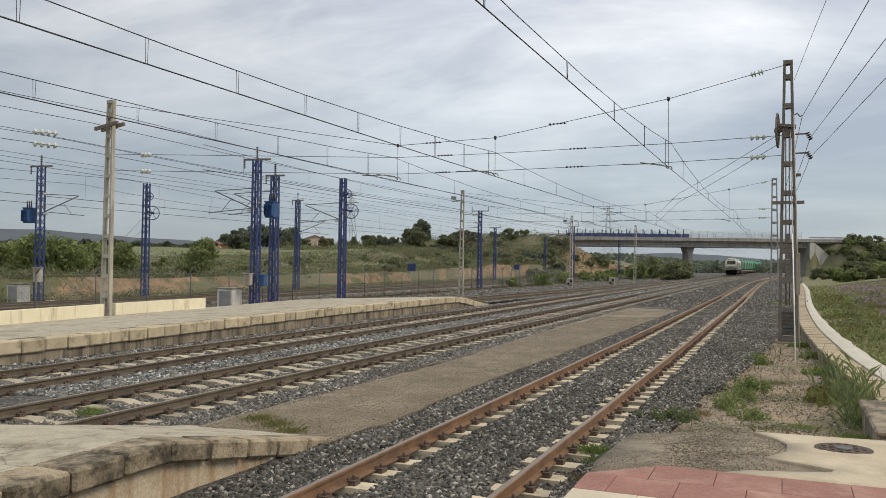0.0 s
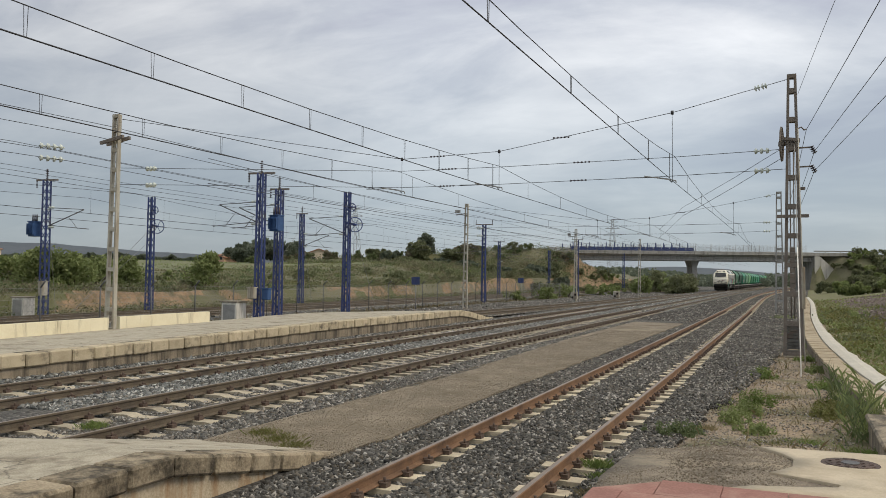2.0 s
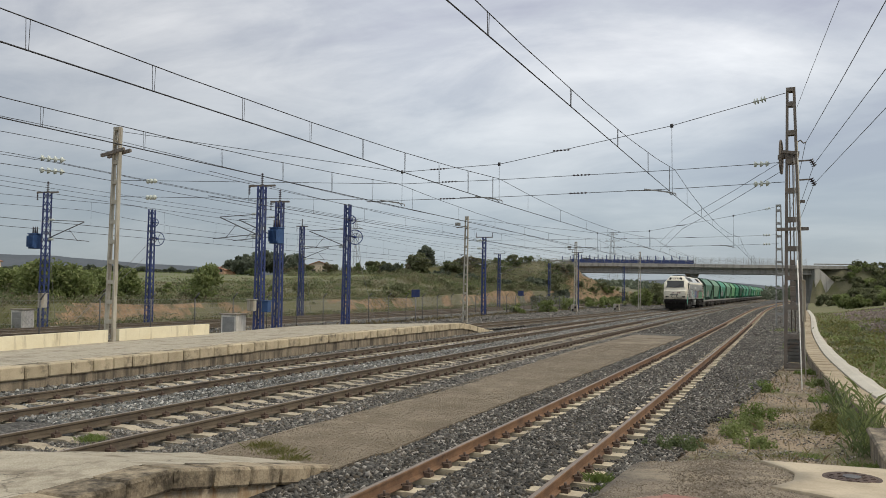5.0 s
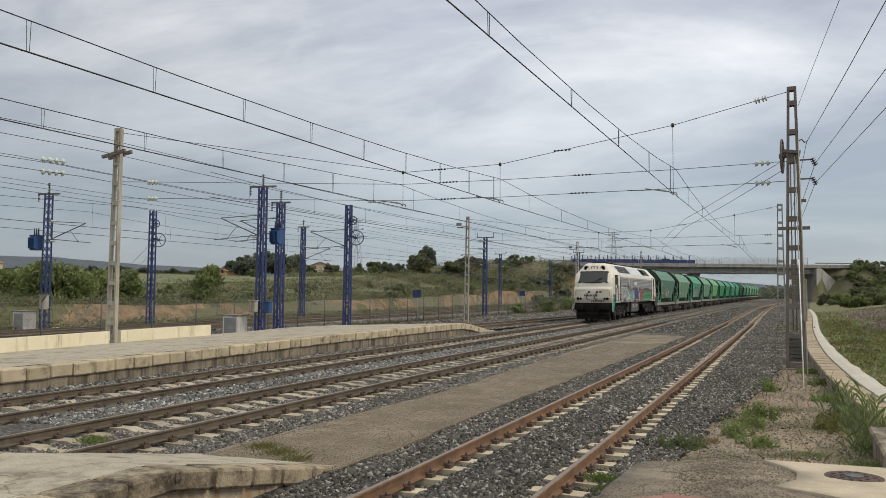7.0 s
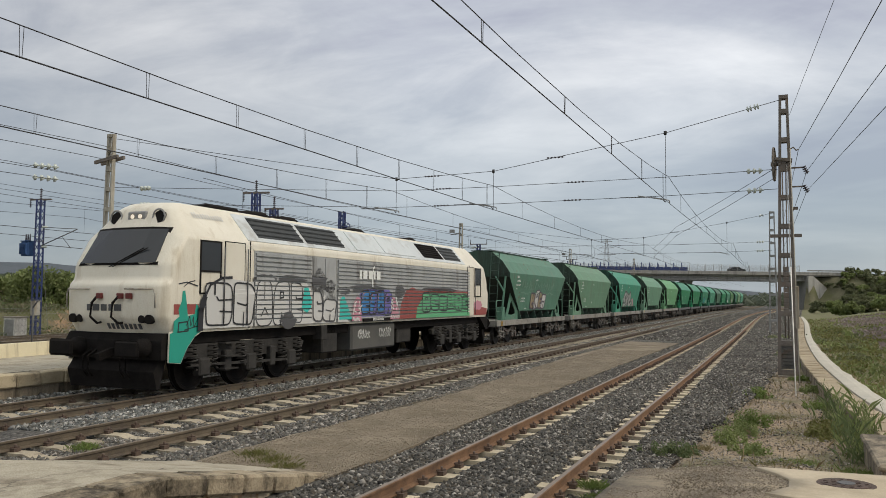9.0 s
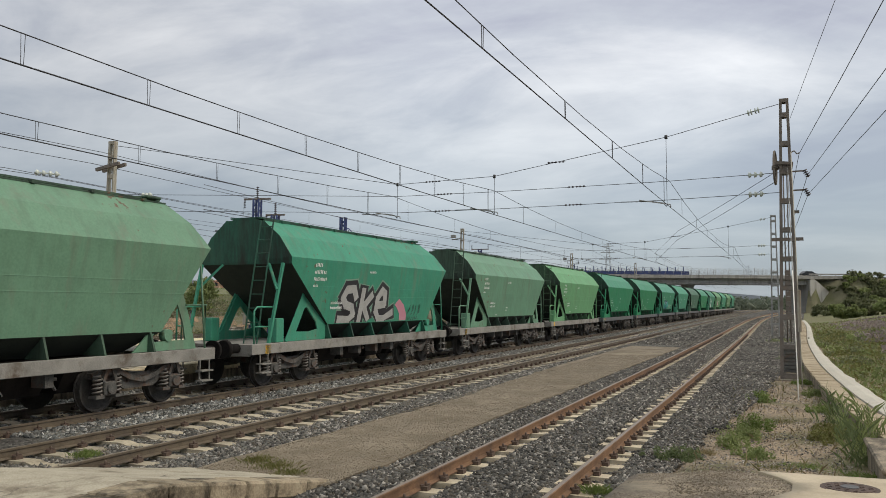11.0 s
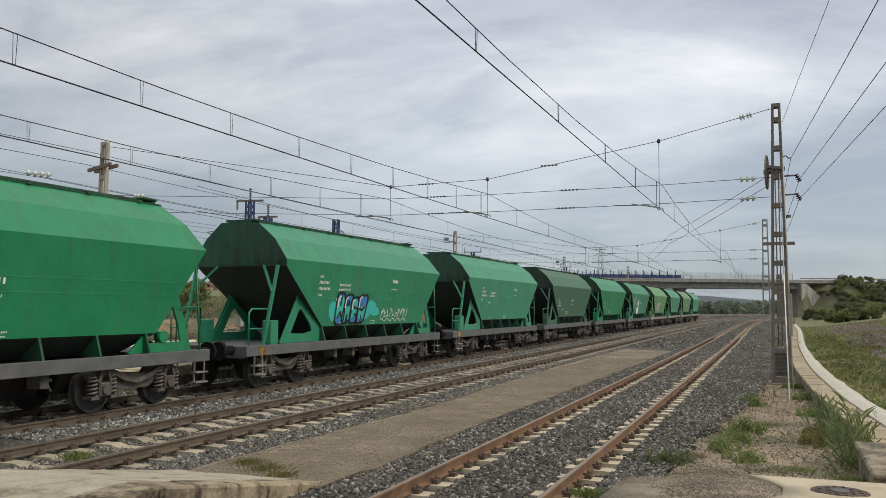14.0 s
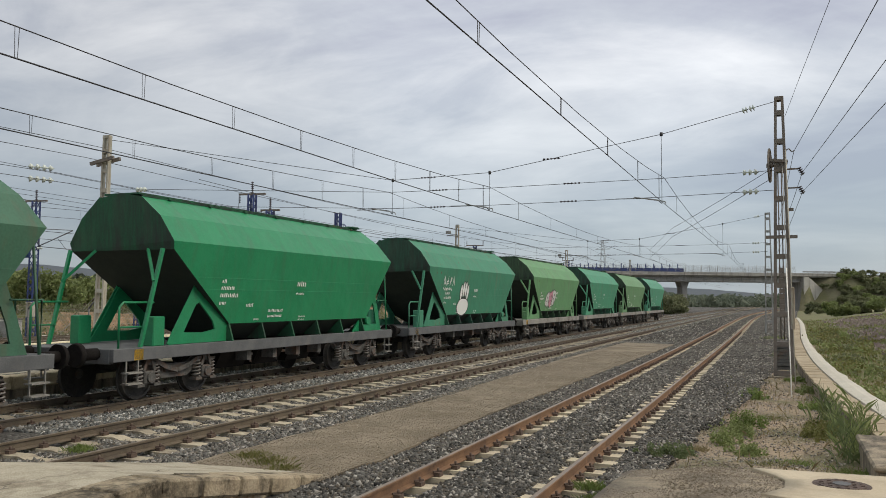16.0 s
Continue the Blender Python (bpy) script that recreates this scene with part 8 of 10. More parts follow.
    block_letters(t, loco_side, [(1.12, 2.06, 1.46, 2.5), (2.12, 2.9, 1.46, 2.5), (2.98, 3.66, 1.46, 2.52), (3.72, 4.42, 1.45, 2.53), (4.48, 5.02, 1.46, 2.55)], [P_SILVER], P_BLACK, 21, "silver grey block letters outlined in black", 0.036, 0.04, ribs=True)
    block_letters(t, loco_side, [(5.6, 6.1, 1.5, 2.3), (6.15, 6.85, 1.46, 2.1)], [P_SILVER], P_SMUDGE, 25, "silver grey scribbled letters", 0.04, 0.15, ribs=True)
    bm = bmesh.new()
    paint_patch(bm, [(5.0, 1.85), (5.12, 2.4), (5.3, 2.42), (5.5, 2.05), (5.45, 1.85), (5.25, 1.72)], loco_side, 0, 0.016)
    paint_patch(bm, [(7.0, 1.5), (7.05, 2.1), (7.25, 2.22), (7.5, 1.9), (7.75, 1.5)], loco_side, 0, 0.004)
    on_ribs(bm)
    film("graffiti", bm, P_CYAN, t, "turquoise sprayed patches")
    bm = bmesh.new()
    paint_patch(bm, blob(4.35, 1.55, 0.35, 0.2, rng, 16, 0.6), loco_side, 0, 0.017)
    on_ribs(bm)
    film("graffiti", bm, P_SMUDGE, t, "dark smudge over the letters")
    # violet and blue piece
    bm = bmesh.new()
    paint_patch(bm, [(7.75, 1.44), (7.8, 1.9), (8.05, 2.2), (8.3, 2.1), (8.35, 1.44)], loco_side, 0, 0.002)
    paint_patch(bm, [(10.3, 1.44), (10.35, 2.2), (10.6, 2.15), (10.9, 1.8), (10.95, 1.44)], loco_side, 0, 0.002)
    paint_patch(bm, [(8.3, 1.56), (8.2, 2.25), (8.5, 2.4), (10.2, 2.42), (10.5, 2.1), (10.5, 1.56)], loco_side, 1, 0.0)
    paint_patch(bm, [(8.35, 1.7), (8.4, 2.32), (9.2, 2.36), (9.15, 1.7)], loco_side, 2, 0.003)
    on_ribs(bm)
    film("graffiti_fill", bm, [P_PINK, P_PURPLE, P_BLUE], t, "pink, violet and blue sprayed ground")
    block_letters(t, loco_side, [(8.3, 8.85, 1.66, 2.36), (8.85, 9.35, 1.62, 2.3), (9.35, 9.85, 1.66, 2.38), (9.85, 10.4, 1.6, 2.3)], [P_BLUE, P_PURPLE], P_BLACK, 33, "blue and violet letters", 0.045, 0.1, ribs=True, light=P_PINK)
    scrawl(t, lambda a, b, l: loco_side(a, b, l + 0.004), 10.3, 11.0, 1.7, 0.5, P_WHITE, 12, "pale squiggles", 0.03)
    scrawl(t, lambda a, b, l: loco_side(a, b, l + 0.004), 7.8, 8.2, 1.65, 0.45, P_WHITE, 13, "pale squiggles", 0.03)
    # brick red and pale green piece
    bm = bmesh.new()
    paint_patch(bm, [(10.95, 1.44), (11.1, 1.95), (11.5, 2.4), (12.0, 2.52), (12.5, 2.42), (13.2, 2.46), (13.2, 1.44)], loco_side, 0, 0.0)
    paint_patch(bm, [(13.2, 2.3), (17.3, 2.3), (17.4, 2.42), (15.0, 2.5), (13.2, 2.46)], loco_side, 0, 0.0)
    on_ribs(bm)
    film("graffiti", bm, P_REDDISH, t, "brick red sprayed ground")
    bm = bmesh.new()
    paint_patch(bm, [(12.3, 1.44), (12.4, 1.8), (12.9, 2.2), (13.2, 2.34), (17.2, 2.34), (17.55, 1.44)], loco_side, 0, 0.004)
    on_ribs(bm)
    film("graffiti_fill", bm, P_GREEN, t, "pale green sprayed ground")
    block_letters(t, loco_side, [(12.8 + 0.78 * k, 13.55 + 0.78 * k, 1.66 + 0.05 * (k % 2), 2.32 - 0.04 * (k % 3)) for k in range(6)], [P_GREEN], P_BLACK, 40, "pale green block letters outlined in black", 0.045, 0.06, ribs=True)
    bm = bmesh.new()
    paint_patch(bm, [(17.7, 1.45), (19.7, 1.45), (19.75, 1.72), (18.4, 1.85), (17.7, 2.1)], low, 0, 0.004)
    film("graffiti", bm, P_REDDISH, t, "brick red patch at the rear cab")
    bm = bmesh.new()
    paint_patch(bm, blob(18.6, 1.85, 0.5, 0.2, rng, 16, 0.4), low, 0, 0.006)
    film("graffiti", bm, P_PINK, t, "pink sprayed cloud")
    scrawl(t, lambda a, b, l: (1.33 + l, a, b), 8.4, 9.2, 1.0, 0.18, P_WHITE, 4, "white scribble on the tank", 0.02)
    scrawl(t, lambda a, b, l: (1.33 + l, a, b), 9.8, 10.6, 1.0, 0.2, P_WHITE, 6, "white scribble on the tank", 0.02)
    bm = bmesh.new()
    box(bm, 1.44, 1.475, 8.5, 10.5, 1.40, 1.54)
    part("number_plate", bm, M_BLACK, t, "dark plate with pale bars")
    lettering(t, loco_side, 9.1, 1.43, [(0.7, 0.09)], P_WHITE)
    return t


M_LAMP = bpy.data.materials.new("lit_headlight")
M_LAMP.use_nodes = True
_b = M_LAMP.node_tree.nodes["Principled BSDF"]
_b.inputs["Emission Color"].default_value = (1.0, 0.78, 0.5, 1)
_b.inputs["Emission Strength"].default_value = 0.6
M_TANK = surf("dirty_tank_paint", (0.075, 0.075, 0.073), (0.11, 0.108, 0.10), 2, 0.7, 0, 0.05, 50)
M_LOCOGEAR = surf("dusty_black_gear", (0.018, 0.017, 0.016), (0.046, 0.043, 0.039), 4, 0.8, 0, 0.1, 50)

wagons = build_wagons()
loco = locomotive()

# ---- road bridge ----


def bridge():
    m = Matrix(((BRIDGE_DIR.x, BRIDGE_SIDE.x, 0, BRIDGE_AT.x), (BRIDGE_DIR.y, BRIDGE_SIDE.y, 0, BRIDGE_AT.y), (0, 0, 1, 0), (0, 0, 0, 1)))
    t = thing("road_bridge", "concrete road bridge with blue fencing over the tracks", "bridge", m, kind="structure")
    U0, U1, V = -9.0, 52.0, 4.6
    bm = bmesh.new()
    prism(bm, [(-V, ROAD_Z), (V, ROAD_Z), (V, 8.25), (V - 0.7, 8.05), (V - 0.7, 7.95), (-V + 0.7, 7.95), (-V + 0.7, 8.05), (-V, 8.25)], U0 - 14, U1 + 3, 0)
    part("deck", bm, M_BRIDGE, t)
    for v in (-3.2, -1.07, 1.07, 3.2):
        bm = bmesh.new()
        prism(bm, [(v - 0.35, 6.78), (v + 0.35, 6.78), (v + 0.35, 7.0), (v + 0.12, 7.15), (v + 0.12, 7.8), (v + 0.5, 7.96), (v - 0.5, 7.96), (v - 0.12, 7.8), (v - 0.12, 7.15), (v - 0.35, 7.0)], U0, U1, 0)
        part("girder", bm, M_BRIDGE, t)
    for v in (-V + 0.12, V - 0.12):
        bm = bmesh.new()
        box(bm, U0 - 14, U1 + 3, v - 0.14, v + 0.14, ROAD_Z - 0.02, ROAD_Z + 0.32, 0.02)
        part("kerb_parapet", bm, M_BRIDGE, t)
    bm = bmesh.new()
    prism(bm, [(19.3, -0.6), (20.6, -0.6), (20.6, 5.4), (21.1, 6.79), (18.8, 6.79), (19.3, 5.4)], -1.5, 1.5, 1)
    part("pier", bm, M_BRIDGE, t, "flared concrete pier")
    for s, u in ((-1, U0), (1, U1)):
        bm = bmesh.new()
        box(bm, min(u, u + s * 1.0), max(u, u + s * 1.0), -4.4, 4.4, -1.5, 7.95)
        part("abutment", bm, M_BRIDGE, t)
        bm = bmesh.new()
        prism(bm, [(u, 8.1), (u + s * 1.2, 8.1), (u + s * 9.5, 1.2), (u + s * 9.5, -1.0), (u, -1.0)], -4.95, -4.55, 1)
        part("wing_wall", bm, M_ABUT, t, "pale sloping wing wall")
    # railings: wire mesh panels, blue boards on the far half
    bmp = bmesh.new()
    rod(bmp, (0, 0, 0), (0, 0, 1.75), 0.045, 6)
    me = bpy.data.meshes.new("railing_post")
    bmp.to_mesh(me); bmp.free()
    me.materials.append(M_GREYSTEEL)
    bmp = bmesh.new()
    box(bmp, -0.09, 0.09, -0.06, 0.06, 0, 1.85)
    meb = bpy.data.meshes.new("railing_post")
    bmp.to_mesh(meb); bmp.free()
    meb.materials.append(M_BLUE)
    for v in (-V + 0.12, V - 0.12):
        u = U0 + 2
        while u < U1:
            blue = u > 21.5
            shared("railing_post", meb if blue else me, t, pose(u, v, ROAD_Z + 0.3))
            u += 2.0
        bm = bmesh.new()
        for k in range(8):
            rod(bm, (U0 + 2, v, ROAD_Z + 0.42 + k * 0.2), (U1, v, ROAD_Z + 0.42 + k * 0.2), 0.010, 3)
        u = U0 + 2
        while u < U1:
            rod(bm, (u, v, ROAD_Z + 0.3), (u, v, ROAD_Z + 1.95), 0.010, 3)
            u += 0.25
        part("railing_mesh", bm, M_GREYSTEEL, t, "grey wire mesh railing")
        u = 21.5
        while u < U1 - 1:
            bm = bmesh.new()
            box(bm, u + 0.05, u + 1.95, v - 0.03, v + 0.03, ROAD_Z + 0.3, ROAD_Z + 1.15)
            part("railing_panel", bm, M_BLUE, t, "blue sheet metal panel")
            u += 2.0
    for a, b in ((-60, U0), (U1, 57)):
        for v in (-V + 0.12,):
            bm = bmesh.new()
            bar(bm, (a, v, ROAD_Z + 0.65), (b, v, ROAD_Z + 0.65), 0.06, 0.3)
            k = a
            while k < b:
                bar(bm, (k, v, ROAD_Z - 0.3), (k, v, ROAD_Z + 0.7), 0.1, 0.1)
                k += 4
            part("guard_rail", bm, M_GREYSTEEL, t, "steel guard rail")
    return m


M_ABUT = surf("pale_abutment_concrete", (0.40, 0.385, 0.35), (0.48, 0.465, 0.43), 0.6, 0.9, 0, 0.2, 12, stain=(0.28, 0.265, 0.24), stain_scale=0.4, streak=True)
BRIDGE_M = bridge()
bm = bmesh.new()
prism(bm, [(-4.4, ROAD_Z + 0.01), (4.4, ROAD_Z + 0.01), (4.4, ROAD_Z - 0.05), (-4.4, ROAD_Z - 0.05)], -120, 56, 0)
low = [bm.verts.new((u, v, road_z(u) + dz)) for u in (56.0, 150.0) for v, dz in ((-4.4, 0.01), (4.4, 0.01), (4.4, -0.05), (-4.4, -0.05))]
for k in range(4):
    bm.faces.new((low[k], low[(k + 1) % 4], low[4 + (k + 1) % 4], low[4 + k]))
bm.faces.new(low[4:])
road = part("road", bm, surf("asphalt", (0.045, 0.045, 0.045), (0.06, 0.06, 0.06), 3, 0.9))
road.matrix_basis = BRIDGE_M
tagged(road, "narrow asphalt road over the bridge", "road", kind="structure")


def passing_car():
    t = thing("car", "dark grey hatchback driving over the bridge", "car")
    paint = plain("dark_car_paint", (0.03, 0.033, 0.04), 0.3, 0.2)
    bm = bmesh.new()
    prism(bm, [(-2.0, 0.3), (2.0, 0.3), (2.05, 0.7), (1.9, 0.88), (1.0, 0.95), (0.45, 1.42), (-1.2, 1.46), (-1.85, 1.0), (-2.05, 0.85)], -0.85, 0.85, 1)
    bmesh.ops.bevel(bm, geom=bm.edges[:], offset=0.06, segments=2, affect="EDGES")
    part("body", bm, paint, t)
    for s in (-1, 1):
        bm = bmesh.new()
        prism(bm, [(0.85, 0.97), (0.42, 1.36), (-0.3, 1.38), (-0.3, 0.97)], s * 0.84, s * 0.86, 1)
        part("side_window", bm, M_GLASS, t)
        bm = bmesh.new()
        prism(bm, [(-0.38, 0.97), (-0.38, 1.38), (-1.15, 1.38), (-1.6, 1.0)], s * 0.84, s * 0.86, 1)
        part("side_window", bm, M_GLASS, t)
        for x in (-1.25, 1.28):
            bm = bmesh.new()
            rod(bm, (x, s * 0.68, 0.31), (x, s * 0.87, 0.31), 0.31, 16)
            wh = part("wheel", bm, M_BLACK, t)
            bm = bmesh.new()
            rod(bm, (x, s * 0.86, 0.31), (x, s * 0.88, 0.31), 0.19, 12)
            part("rim", bm, M_GREYSTEEL, wh)
    return t


car = passing_car()

# ---- right-hand side: cable trough, chamber, manhole ----


def trough_shift(y):
    return spline([(8, 0.85), (12, 0.6), (16, 0.28), (18.4, 0.11), (20, 0.0), (22, -0.1), (28, -0.32), (32, -0.39), (40, -0.40), (50, -0.31), (65, 0.0), (84, 0.35), (110, 0.5)], y)


def cable_trough():
    t = thing("cable_trough", "cable trough with ochre concrete cover slabs", "cable trough", kind="structure")
    bm = bmesh.new()
    box(bm, -0.235, 0.235, 0.006, 0.494, -0.06, 0.0, 0.008)
    me = bpy.data.meshes.new("cover_slab")
    bm.to_mesh(me); bm.free()
    me.materials.append(M_COVER)
    y = 11.5
    k = 0
    while y < 110:
        x = 1.16 + trough_shift(y)
        ang = -math.degrees(math.atan(trough_shift(y + 0.5) - trough_shift(y - 0.5)))
        shared("cover_slab", me, t, pose(x + 0.01 * math.sin(k * 2.2), y, 0.10 + 0.008 * math.sin(k * 3.3), 0.4 * math.sin(k), 0.6 * math.sin(k * 1.7), ang))
        y += 0.5
        k += 1
    bm = bmesh.new()
    prev = None
    for y in axis_steps([(11.5, 1.0), (110, 1.0)]):
        x = 1.16 + trough_shift(y)
        v = [bm.verts.new(c) for c in ((x - 0.25, y, -0.4), (x - 0.25, y, 0.045), (x + 0.25, y, 0.045), (x + 0.25, y, -0.4))]
        if prev:
            for i in range(3):
                bm.faces.new((prev[i], prev[i + 1], v[i + 1], v[i]))
        prev = v
    part("trough_wall", bm, M_STAINED, t)
    g = thing("drain_channel", "whitish concrete edging beside the cable trough", "edging", kind="structure")
    bm = bmesh.new()
    prev = None
    for y in axis_steps([(10, 0.7), (110, 1.0)]):
        x = 1.16 + trough_shift(y)
        w = 0.44 - 0.10 * sstep(22, 45, y) + 0.06 * noise.noise((0, y * 0.7, 8)) + 0.04 * noise.noise((3, y * 3.0, 8))
        v = [bm.verts.new(c) for c in ((x + 0.27, y, -0.3), (x + 0.275, y, 0.11), (x + 0.27 + w * 0.5, y, 0.135), (x + 0.27 + w, y, 0.11 + 0.02 * noise.noise((1, y, 1))), (x + 0.31 + w, y, -0.3))]
        if prev:
            for i in range(4):
                bm.faces.new((prev[i], prev[i + 1], v[i + 1], v[i]))
        prev = v
    part("edging", bm, M_WHITISH, g)


M_COVER = surf("ochre_cover_concrete", (0.31, 0.25, 0.165), (0.42, 0.35, 0.245), 2, 0.9, 0, 0.3, 50, stain=(0.32, 0.255, 0.175), stain_scale=1.4, spread=0.08)
M_WHITISH = surf("whitish_concrete", (0.44, 0.41, 0.345), (0.56, 0.53, 0.46), 2, 0.9, 0, 0.3, 50, stain=(0.40, 0.385, 0.34), stain_scale=1.0)
cable_trough()

mh = thing("manhole_cover", "round rusty cast iron manhole cover set in concrete", "manhole cover", pose(0.555, 9.19, 0.289))
M_MH = surf("rusty_cast_iron", (0.07, 0.05, 0.042), (0.13, 0.09, 0.075), 8, 0.75, 0.3, 0.5, 60)
bm = bmesh.new(); rod(bm, (0, 0, -0.02), (0, 0, 0.006), 0.275, 28); part("frame", bm, M_MH, mh)
bm = bmesh.new()
rod(bm, (0, 0, 0.004), (0, 0, 0.014), 0.23, 28)
for k in range(6):
    for j in range(6):
        x, y = (k - 2.5) * 0.075, (j - 2.5) * 0.075
        if math.hypot(x, y) < 0.195:
            box(bm, x - 0.02, x + 0.02, y - 0.02, y + 0.02, 0.013, 0.02)
part("lid", bm, M_MH, mh)
bm = bmesh.new(); rod(bm, (0, 0, 0.012), (0, 0, 0.022), 0.085, 16); part("badge", bm, M_DARKSTEEL, mh, "worn grey badge")

ch = thing("chamber", "weathered concrete inspection chamber with a flat lid", "inspection chamber", pose(1.66, 12.1, -0.35))
bm = bmesh.new(); box(bm, -0.62, 0.9, -1.2, 1.2, 0, 0.48, 0.02); part("chamber_wall", bm, M_STAINED, ch)
bm = bmesh.new(); box(bm, -0.66, 0.94, -1.24, 1.24, 0.48, 0.56, 0.025); part("lid", bm, M_STAINED, ch)
bm = bmesh.new(); rod(bm, (0.25, 0.1, 0.56), (0.25, 0.1, 0.575), 0.12, 14); part("lifting_ring", bm, M_MH, ch)


# ---- everything that moves ----
def train_front(t):
    """Place of the locomotive's leading corner along the track."""
    return spline([(0, 217.0), (3.5, 138.5), (6.5, 70.0), (7, 58.5), (7.5, 47.2), (8, 35.9), (8.5, 24.7), (9, 13.4), (11.3, -39.13), (11.5, -43.62), (12.5, -66.44), (13.5, -89.08), (14.5, -111.67), (16, -145.66)], t)


def on_track(y):
    return track_c(y)


def motions():
    times = [k * 0.5 for k in range(33)]

    def rows_for(offset, length):
        rows = []
        for t in times:
            y = train_front(t) + offset
            a, b = on_track(y + length * 0.15), on_track(y + length * 0.85)
            ang = -math.degrees(math.atan2(b - a, length * 0.7))
            rows.append((t, pose(a - (b - a) / 0.7 * 0.15, y, 0, 0, 0, ang)))
        return rows
    walk(loco, rows_for(0.0, 19.95))
    for i, w in enumerate(wagons):
        walk(w, rows_for(LEAD_RAKE + i * WAGON_PITCH, 12.25))

    def on_road(u):
        p = BRIDGE_M @ Vector((u, -2.0, road_z(u) + 0.012))
        return pose(p.x, p.y, p.z, 0, 0, math.degrees(math.atan2(-BRIDGE_DIR.y, -BRIDGE_DIR.x)))
    walk(car, [(t, on_road(spline([(0, 95), (7.5, 22.5), (8, 17.3), (9, 7.95), (12.5, -24.4), (16, -57)], t))) for t in (0, 2.5, 5, 7.5, 8, 9, 10.5, 12.5, 14, 16)])


# ---- vegetation ----


def leaves(name, label, centres, mat, category="plant", kind="", parent=None, seed=0, elong=1.6):
    """Many small leaf blades: centres are rows of x, y, z, size."""
    rng = np.random.RandomState(seed)
    c = np.array(centres, float)
    n = len(c)
    a = rng.normal(size=(n, 3)); a /= np.linalg.norm(a, axis=1)[:, None]
    b = rng.normal(size=(n, 3)); b -= (a * b).sum(1)[:, None] * a; b /= np.linalg.norm(b, axis=1)[:, None]
    s = c[:, 3:4]
    v = np.stack([c[:, :3] - a * s * elong * 0.5, c[:, :3] + b * s * 0.45, c[:, :3] + a * s * elong * 0.5, c[:, :3] - b * s * 0.45], 1)
    return quads(name, label, v, mat, category, kind, parent)


def quads(name, label, v, mat, category, kind, parent=None):
    n = len(v)
    me = bpy.data.meshes.new(name)
    me.vertices.add(n * 4)
    me.vertices.foreach_set("co", v.reshape(-1))
    me.loops.add(n * 4)
    me.loops.foreach_set("vertex_index", np.arange(n * 4))
    me.polygons.add(n)
    me.polygons.foreach_set("loop_start", np.arange(n) * 4)
    me.update(calc_edges=True)
    me.materials.append(mat)
    ob = new(name, me)
    if parent:
        ob.parent = parent
        return ob
    return tagged(ob, label, category, kind=kind)


def blades(name, label, spots, mat, seed=0, kind="stuff", category="grass", width=0.12, lean=0.45):
    """Upright grass blades: spots are rows of x, y, z, height."""
    rng = np.random.RandomState(seed)
    c = np.array(spots, float)
    n = len(c)
    h = c[:, 3] * (0.6 + 0.8 * rng.rand(n))
    ang = rng.rand(n) * 6.283
    d = np.stack([np.cos(ang), np.sin(ang), np.zeros(n)], 1)
    le = rng.normal(size=(n, 2)) * lean
    w = (h * width)[:, None]
    base = c[:, :3]
    tip = base + np.stack([le[:, 0] * h, le[:, 1] * h, h], 1)
    mid = (base + tip) / 2 + np.stack([-le[:, 0] * h * 0.15, -le[:, 1] * h * 0.15, h * 0.08], 1)
    v = np.stack([base - d * w * 0.5, base + d * w * 0.5, mid + d * w * 0.4, tip], 1)
    return quads(name, label, v, mat, category, kind)


G_DARK = leafy("dark_green_leaves", [(0.075, 0.10, 0.045), (0.125, 0.155, 0.07), (0.095, 0.125, 0.055), (0.17, 0.19, 0.095)])
G_MID = leafy("mid_green_leaves", [(0.115, 0.145, 0.055), (0.185, 0.22, 0.085), (0.145, 0.18, 0.068), (0.24, 0.265, 0.12)])
G_OLIVE = leafy("olive_scrub_leaves", [(0.10, 0.115, 0.062), (0.155, 0.168, 0.09), (0.128, 0.143, 0.075), (0.19, 0.195, 0.115)])
G_GRASS = leafy("fresh_grass_blades", [(0.085, 0.125, 0.032), (0.15, 0.205, 0.06), (0.115, 0.16, 0.045), (0.22, 0.24, 0.10)])
G_MEADOW = leafy("meadow_grass_blades", [(0.09, 0.10, 0.032), (0.155, 0.16, 0.055), (0.12, 0.12, 0.042), (0.21, 0.185, 0.085)])
G_BROWN = leafy("brownish_scrub_leaves", [(0.125, 0.112, 0.072), (0.185, 0.165, 0.108), (0.15, 0.142, 0.086), (0.22, 0.195, 0.14)])
G_DRY = leafy("dry_grass_blades", [(0.14, 0.11, 0.06), (0.23, 0.185, 0.11), (0.18, 0.15, 0.08), (0.10, 0.10, 0.042)])
G_PURPLE = leafy("mauve_flower_heads", [(0.20, 0.155, 0.16), (0.26, 0.21, 0.215), (0.16, 0.145, 0.115), (0.22, 0.18, 0.17)])
# leaves for far trees, greyed so that the air's haze is in their colour
G_FAR = leafy("hazy_grey_green_leaves", [(0.085, 0.105, 0.075), (0.125, 0.145, 0.105), (0.10, 0.12, 0.09), (0.15, 0.17, 0.125)])
M_BARK = surf("bark", (0.06, 0.045, 0.032), (0.11, 0.085, 0.06), 6, 0.95, 0, 0.6, 40)


def polar(az, r):
    return r * math.sin(radians(az)), r * math.cos(radians(az))


